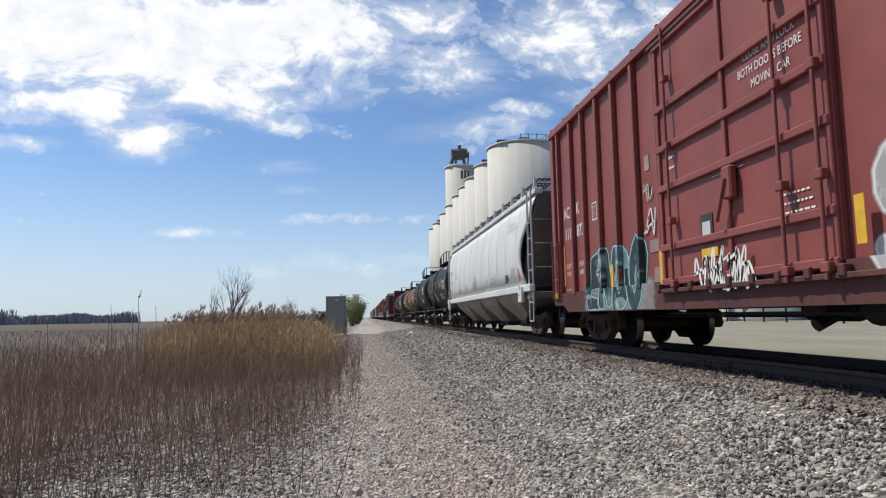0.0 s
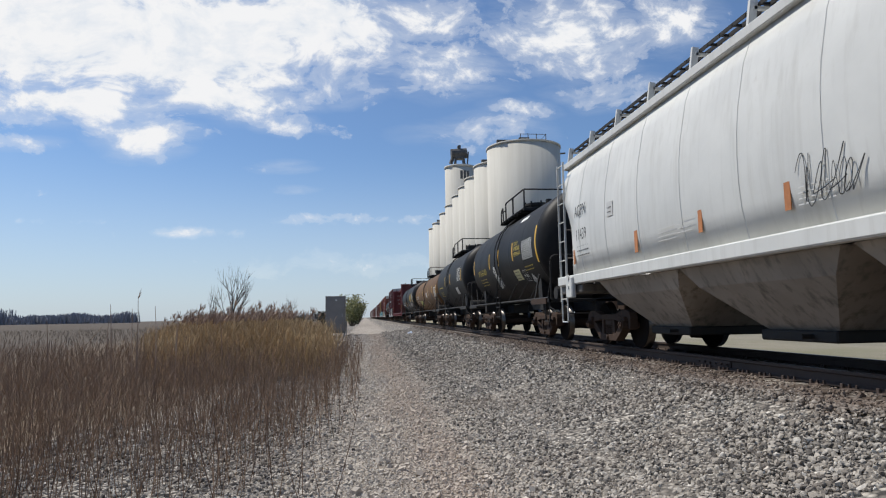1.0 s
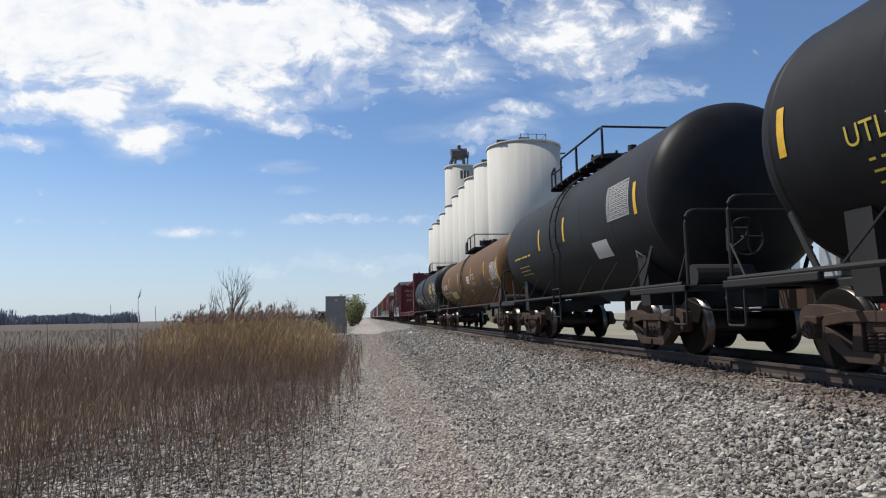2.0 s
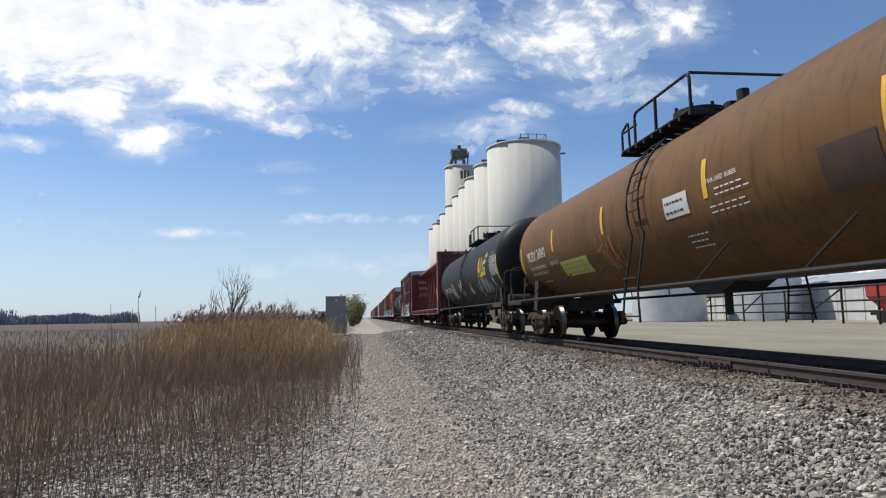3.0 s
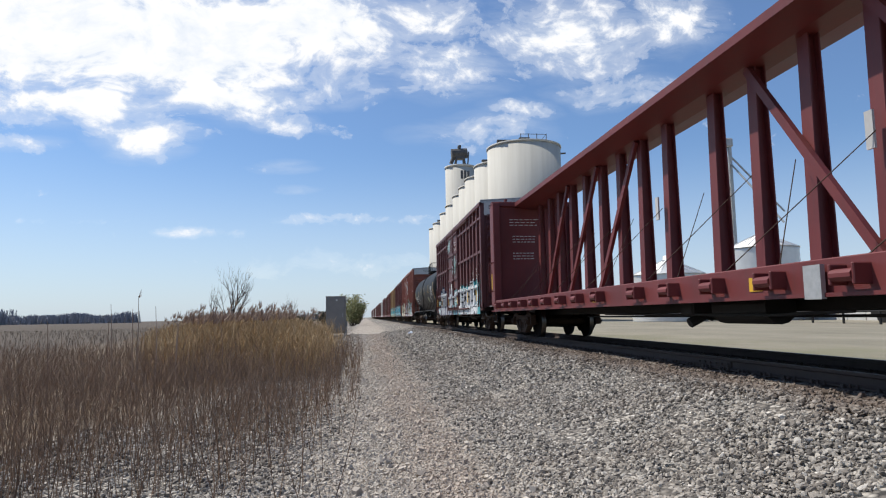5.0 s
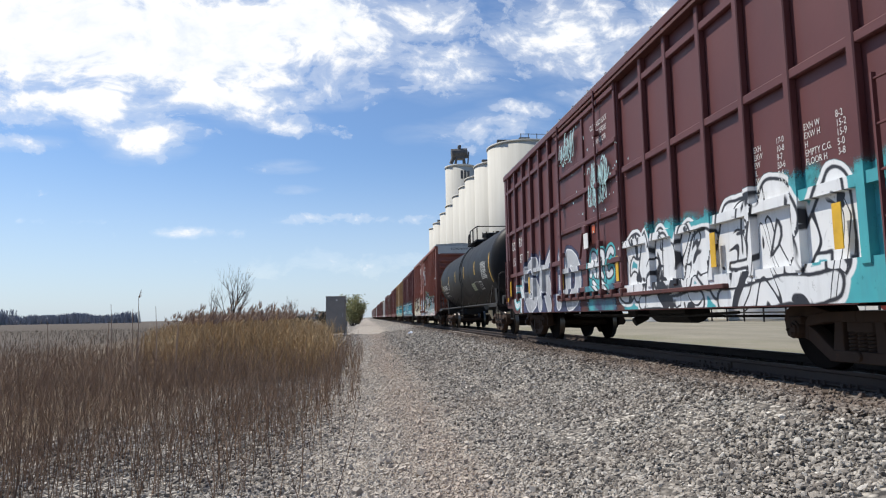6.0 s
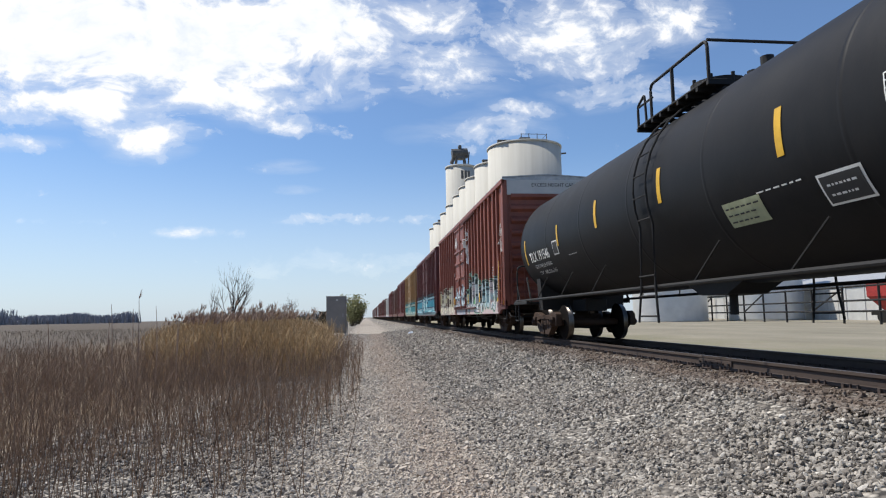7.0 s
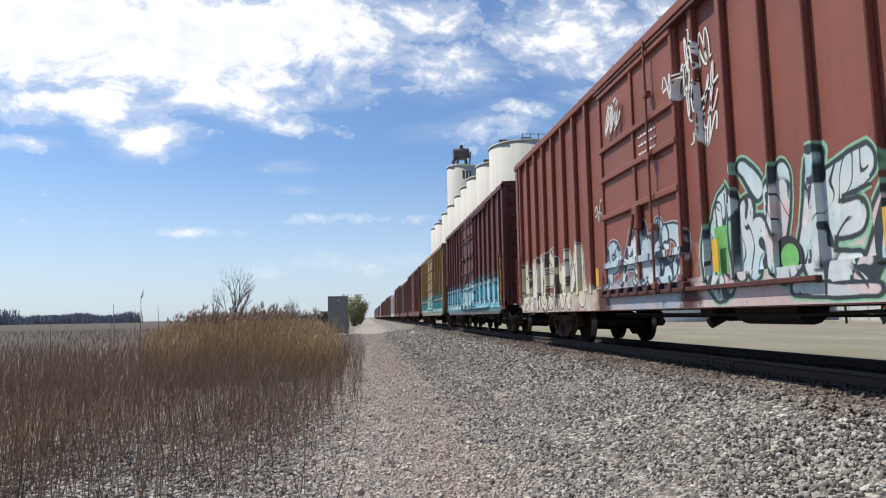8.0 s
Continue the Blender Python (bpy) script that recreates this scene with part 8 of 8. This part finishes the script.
def signal_cabinet():
    x0, x1, y0, y1 = -2.82, -1.40, 48.0, 49.3
    zg = float(ground_z(-2.1, 48.5))
    cab = tagged(new("equipment_cabinet"), "tall grey metal equipment cabinet on short legs", "cabinet")
    cab.matrix_basis = pose((x0 + x1) / 2, (y0 + y1) / 2, zg)
    w, d = (x1 - x0) / 2, (y1 - y0) / 2
    bm = B()
    box(bm, -w, w, -d, d, 0.22, 2.88, 0.02)
    part("body", bm, M_cab, cab)
    bm = B()
    box(bm, -w - 0.012, w + 0.012, -d - 0.012, d + 0.012, 2.88, 2.92, 0.008)
    part("roof", bm, M_cab, cab)
    bm = B()
    box(bm, -w + 0.08, w - 0.08, -d - 0.025, -d - 0.001, 0.35, 2.75, 0.008)
    door = part("door", bm, M_cab, cab)
    bm = B()
    box(bm, w - 0.25, w - 0.2, -d - 0.06, -d - 0.02, 1.4, 1.65, 0.008)
    part("handle", bm, M_galv, door)
    bm = B()
    box(bm, 0.0, 0.12, -d - 0.035, -d - 0.024, 2.58, 2.68)
    part("label_plate", bm, M_letter, door)
    for sx in (-1, 1):
        for sy in (-1, 1):
            bm = B()
            box(bm, sx * (w - 0.12), sx * (w - 0.04), sy * (d - 0.12), sy * (d - 0.04), 0.0, 0.23)
            part("leg", bm, M_galv, cab)
    bm = B()
    box(bm, w + 0.001, w + 0.12, -0.2, 0.2, 0.7, 1.1, 0.02)
    part("meter_box", bm, M_galv, cab)
    bm = B()
    bar(bm, (w + 0.06, 0, 0.0), (w + 0.06, 0, 0.7), 0.03, 8)
    part("conduit", bm, M_galv, cab)
    bm = B()
    bar(bm, (w - 0.02, -0.3, 2.5), (w + 0.14, -0.3, 2.7), 0.05, 8)
    part("lamp", bm, M_galv, cab)


signal_cabinet()


def litter():
    bm = B()
    bmesh.ops.create_icosphere(bm, subdivisions=2, radius=0.22)
    for v in bm.verts:
        v.co *= 0.75 + 0.5 * noise.noise(v.co * 9)
        v.co.z = max(v.co.z * 0.8, -0.07)
    ob = tagged(new("plastic_bag", mesh_of("plastic_bag", bm, plain("white_blue_plastic", (0.62, 0.67, 0.78), 0.4, 0, 0.35, 9.0))), "crumpled white and blue plastic bag on the ballast", "litter")
    ob.matrix_basis = pose(3.03, 44.0, float(ground_z(3.03, 44.0)) + 0.06)


litter()

# ---- grain elevator ----
def build_concrete(n, b):
    p = n.add("ShaderNodeTexCoord").outputs["Object"]
    run = n.noise(n.mapping(p, scale=(1.2, 1.2, 0.06)), 1.0, 5, 0.6)
    patch = n.noise(p, 0.25, 4, 0.6)
    c = n.mix(n.ramp(run, [(0.35, 0.0), (0.7, 1.0)]), (0.53, 0.510, 0.450), (0.45, 0.430, 0.375))
    c = n.mix(n.ramp(patch, [(0.4, 0.0), (0.7, 0.35)]), c, (0.52, 0.50, 0.45))
    s = n.add("ShaderNodeSeparateXYZ", {0: p}).outputs[2]
    ring = n.ramp(n.math("FRACT", n.math("MULTIPLY", s, 0.42)), [(0.0, 0.10), (0.05, 0.0), (1.0, 0.0)])
    c = n.mix(ring, c, (0.42, 0.41, 0.38))
    n.tree.links.new(c, b.inputs["Base Color"])
    b.inputs["Roughness"].default_value = 0.85
    bump = n.add("ShaderNodeBump", {"Strength": 0.3, "Distance": 0.02, "Height": n.noise(p, 3.0, 4)})
    n.tree.links.new(bump.outputs[0], b.inputs["Normal"])


M_conc = material("silo_concrete", build_concrete)
M_dark_steel = plain("dark_machinery", (0.10, 0.095, 0.09), 0.6, 0.3, 0.3, 2.0)
M_corr = plain("white_sheet_metal", (0.62, 0.62, 0.60), 0.45, 0.3, 0.08, 1.0)


def cyl(r, z0, z1, seg=48):
    bm = B()
    lathe(bm, [(0.01, z0), (r, z0), (r, z1), (0.01, z1)], seg, "Z")
    for f in bm.faces:
        f.smooth = abs(f.normal.z) < 0.5
    return bm


def silo(x, y, r, top, extra=0):
    ob = tagged(new("grain_silo"), "off-white concrete grain silo in a row" if extra < 2 else "large off-white concrete grain silo at the end of the row", "silo", "row of grain silos")
    ob.matrix_basis = pose(x, y, -0.6)
    part("shell", cyl(r, 0, top), M_conc, ob)
    part("rim", cyl(r + 0.12, top + 0.001, top + 0.28), M_conc, ob)
    if extra:
        bm = B()
        bar(bm, (-r * 0.75, -r * 0.3, top + 0.28), (-r * 0.55, -r * 0.3, top + 0.9), 0.5, 12, 0.35)
        box(bm, -r * 0.8, -r * 0.1, -r * 0.36, -r * 0.24, top + 0.75, top + 1.1, 0.03)
        part("vent", bm, M_dark_steel, ob)
    if extra == 2:
        bm = B()
        for px in (-1.0, 0.2, 1.5, 3.0):
            bar(bm, (px, -2.5, top + 0.2), (px, -2.5, top + 2.0), 0.06, 6)
        beam(bm, (-1.0, -2.5, top + 1.9), (3.0, -2.5, top + 1.9), 0.07, 0.07)
        beam(bm, (-1.0, -2.5, top + 1.1), (3.0, -2.5, top + 1.1), 0.06, 0.06)
        beam(bm, (1.5, -2.5, top + 0.3), (3.0, -2.5, top + 1.9), 0.06, 0.06)
        box(bm, -1.3, 0.3, -2.9, -2.0, top + 0.25, top + 1.3, 0.05)
        part("roof_railing", bm, M_dark_steel, ob)
        bm = B()
        bar(bm, (r - 0.1, -0.5, top - 0.6), (r + 0.9, -0.5, top - 0.5), 0.14, 8)
        part("floodlight", bm, M_dark_steel, ob)
    return ob


def build_elevator():
    r = 5.25
    ys = [97.5, 110.0, 120.7, 129.0, 138.5, 151.0, 162.6, 180.0, 191.0]
    for i, y in enumerate(ys):
        silo(19.1 + (5.7 if i == 0 else r), y, 5.7 if i == 0 else r, 26.3 + 0.6, 2 if i == 0 else (1 if i in (1, 4, 7, 8) else 0))
    tower = tagged(new("headhouse_tower"), "tall round off-white concrete tower with machinery on top", "silo")
    tower.matrix_basis = pose(25.0, 166.0, -0.6)
    part("shell", cyl(3.9, 0, 39.6), M_conc, tower)
    part("rim", cyl(4.05, 39.6, 40.1), M_conc, tower)
    for k in range(3):
        bm = B()
        a = radians(-92 + 13 * k)
        box(bm, -0.32, 0.32, -0.06, 0.06, 36.2, 38.4)
        part("window_slot", bm, M_dark_steel, tower, m=pose(3.9 * math.cos(a), 3.9 * math.sin(a), 0, 0, 0, math.degrees(a) + 90))
    bm = B()
    for sx in (-1, 1):
        for sy in (-1, 1):
            beam(bm, (sx * 1.3, sy * 1.3, 40.0), (sx * 1.0, sy * 1.0, 42.4), 0.3, 0.3)
    beam(bm, (1.8, -1.4, 40.0), (2.2, -1.2, 44.0), 0.25, 0.25)
    part("machinery_legs", bm, M_dark_steel, tower)
    bm = B()
    bar(bm, (-2.2, 0, 43.6), (1.9, 0, 43.9), 1.35, 16)
    box(bm, -1.2, 1.2, -1.1, 1.1, 42.2, 43.0, 0.1)
    box(bm, -0.5, 0.3, -0.8, 0.8, 44.8, 45.9, 0.1)
    bar(bm, (-2.4, -0.2, 41.0), (-1.4, -0.2, 43.5), 0.5, 10)
    part("distributor", bm, M_dark_steel, tower, "dark weathered distributor machinery")


build_elevator()


def yard():
    # low conical-roof bins and a slender elevator leg beyond the track
    for (x, y, r, h, lab) in ((45.6, 70, 3.9, 8.3, "white corrugated bin with a conical roof"), (36.0, 74, 4.2, 5.6, "low white steel bin in the yard"), (68, 78, 5.5, 5.2, "wide white steel bin in the yard"), (80, 90, 6.0, 6.5, "broad white steel bin at the back of the yard")):
        ob = tagged(new("steel_bin"), lab, "grain bin")
        ob.matrix_basis = pose(x, y, -0.5)
        bm = B()
        prof = []
        k = 14
        for i in range(k):
            prof += [(r, h * i / k), (r + 0.05, h * (i + 0.5) / k)]
        prof += [(r, h)]
        lathe(bm, prof, 40, "Z")
        part("shell", bm, M_corr, ob)
        bm = B()
        lathe(bm, [(r + 0.15, h - 0.05), (r + 0.12, h + 0.02), (0.5, h + r * 0.42), (0.45, h + r * 0.42 + 0.5), (0.01, h + r * 0.42 + 0.6)], 40, "Z")
        part("roof", bm, M_corr, ob)
        for j in range(20):
            a = 2 * math.pi * j / 20
            bm = B()
            beam(bm, ((r + 0.1) * math.cos(a), (r + 0.1) * math.sin(a), h + 0.04), (0.5 * math.cos(a), 0.5 * math.sin(a), h + r * 0.42 + 0.04), 0.08, 0.05)
            part("roof_rib", bm, M_corr, ob)
    leg = tagged(new("elevator_leg"), "slender galvanised bucket elevator with spouts", "elevator")
    leg.matrix_basis = pose(48.0, 80, -0.5)
    bm = B()
    for sx in (-0.55, 0.55):
        box(bm, sx - 0.2, sx + 0.2, -0.2, 0.2, 0, 23.0, 0.01)
    for k in range(16):
        z = 0.7 + 1.4 * k
        beam(bm, (-0.5, 0, z), (0.5, 0, z + 1.3), 0.06, 0.06)
        beam(bm, (-0.5, 0, z), (0.5, 0, z), 0.06, 0.06)
    part("casing", bm, M_galv, leg)
    bm = B()
    box(bm, -0.95, 0.95, -0.4, 0.4, 23.0, 24.2, 0.15)
    part("head", bm, M_galv, leg)
    bm = B()
    bar(bm, (0.4, 0, 22.0), (6.5, -2, 14.0), 0.13, 8)
    bar(bm, (0.4, 0, 21.0), (3.5, -6, 12.0), 0.13, 8)
    part("spout", bm, M_galv, leg)
    # dark pipe rail with posts along the far side of the yard road
    rail = tagged(new("loading_rack"), "dark steel rack of posts and rails beside the yard road", "steel rack")
    rail.matrix_basis = pose(0, 0, -0.45)

    def rack_point(t):
        return Vector((36.0 + 9.5 * t, 42.0 + 62.0 * t, 0))

    for k in range(15):
        p = rack_point(k / 14)
        bm = B()
        bar(bm, (p.x, p.y, 0), (p.x, p.y, 2.9), 0.09, 8)
        part("post", bm, M_under, rail)
        if k % 3 == 1:
            q = rack_point((k + 1) / 14)
            bm = B()
            beam(bm, (p.x, p.y, 2.7), (q.x, q.y, 1.0), 0.10, 0.10)
            part("brace", bm, M_under, rail)
    for z in (0.95, 1.75, 2.8):
        a, b = rack_point(-0.1), rack_point(1.0)
        bm = B()
        bar(bm, (a.x, a.y, z), (b.x, b.y, z), 0.075, 8)
        part("rail", bm, M_under, rail)
    # red grain wagon
    wag = tagged(new("grain_wagon"), "red steel grain wagon parked in the yard", "wagon")
    wag.matrix_basis = pose(42.0, 45.5, -0.45, 0, 0, 20)
    bm = B()
    lv = [(1.1, 1.6, 0.9), (1.7, 2.6, 2.1), (1.7, 2.6, 3.1)]
    rings = [[bm.verts.new((sx * hx, sy * hy, z)) for sx, sy in ((-1, -1), (1, -1), (1, 1), (-1, 1))] for hx, hy, z in lv]
    for a, b in zip(rings, rings[1:]):
        for j in range(4):
            bm.faces.new((a[j], a[(j + 1) % 4], b[(j + 1) % 4], b[j]))
    bm.faces.new(rings[0])
    bm.faces.new(rings[-1])
    bmesh.ops.recalc_face_normals(bm, faces=bm.faces)
    part("hopper", bm, plain("wagon_red", (0.42, 0.05, 0.04), 0.4), wag)
    bm = B()
    box(bm, -0.6, 0.6, -3.0, 3.0, 0.6, 0.9, 0.02)
    part("chassis", bm, M_under, wag)
    for sx in (-1, 1):
        for sy in (-1.7, 1.7):
            bm = B()
            bar(bm, (sx * 0.9, sy, 0.48), (sx * 1.25, sy, 0.48), 0.48, 20)
            part("wheel", bm, M_under, wag)
    shed = tagged(new("yard_shed"), "long low white metal shed behind the yard", "shed")
    shed.matrix_basis = pose(50.75, 73, -0.5, 0, 0, -8.7)
    bm = B()
    box(bm, 0, 10, -31, 31, 0, 3.9)
    part("wall", bm, M_corr, shed)
    bm = B()
    extrude_poly(bm, [(-0.4, -31.3, 3.85), (5, -31.3, 5.2), (10.4, -31.3, 3.85)], (0, 62.6, 0))
    part("roof", bm, M_galv, shed)
    for k in range(7):
        bm = B()
        box(bm, -0.06, 0.01, -27 + 8.4 * k, -23.4 + 8.4 * k, 0, 3.2, 0.02)
        part("door", bm, M_pale, shed)
    for k in range(20):
        bm = B()
        box(bm, -0.09, -0.001, -30.6 + 3.15 * k, -30.45 + 3.15 * k, 0, 3.84)
        part("wall_rib", bm, M_corr, shed)


yard()


def motions():
    for ob, c in TRAIN:
        walk(ob, [(t, pose(TC, c - SPEED * t, 0)) for t in (0, 2, 4, 6, 8)])
    step = math.degrees(SPEED / 0.457 / FPS)
    for ob, y in WHEELSETS:
        walk(ob, [(k / FPS, pose(0, y, 0.457, step * k, 0, 0)) for k in range(8 * FPS + 1)])


motions()
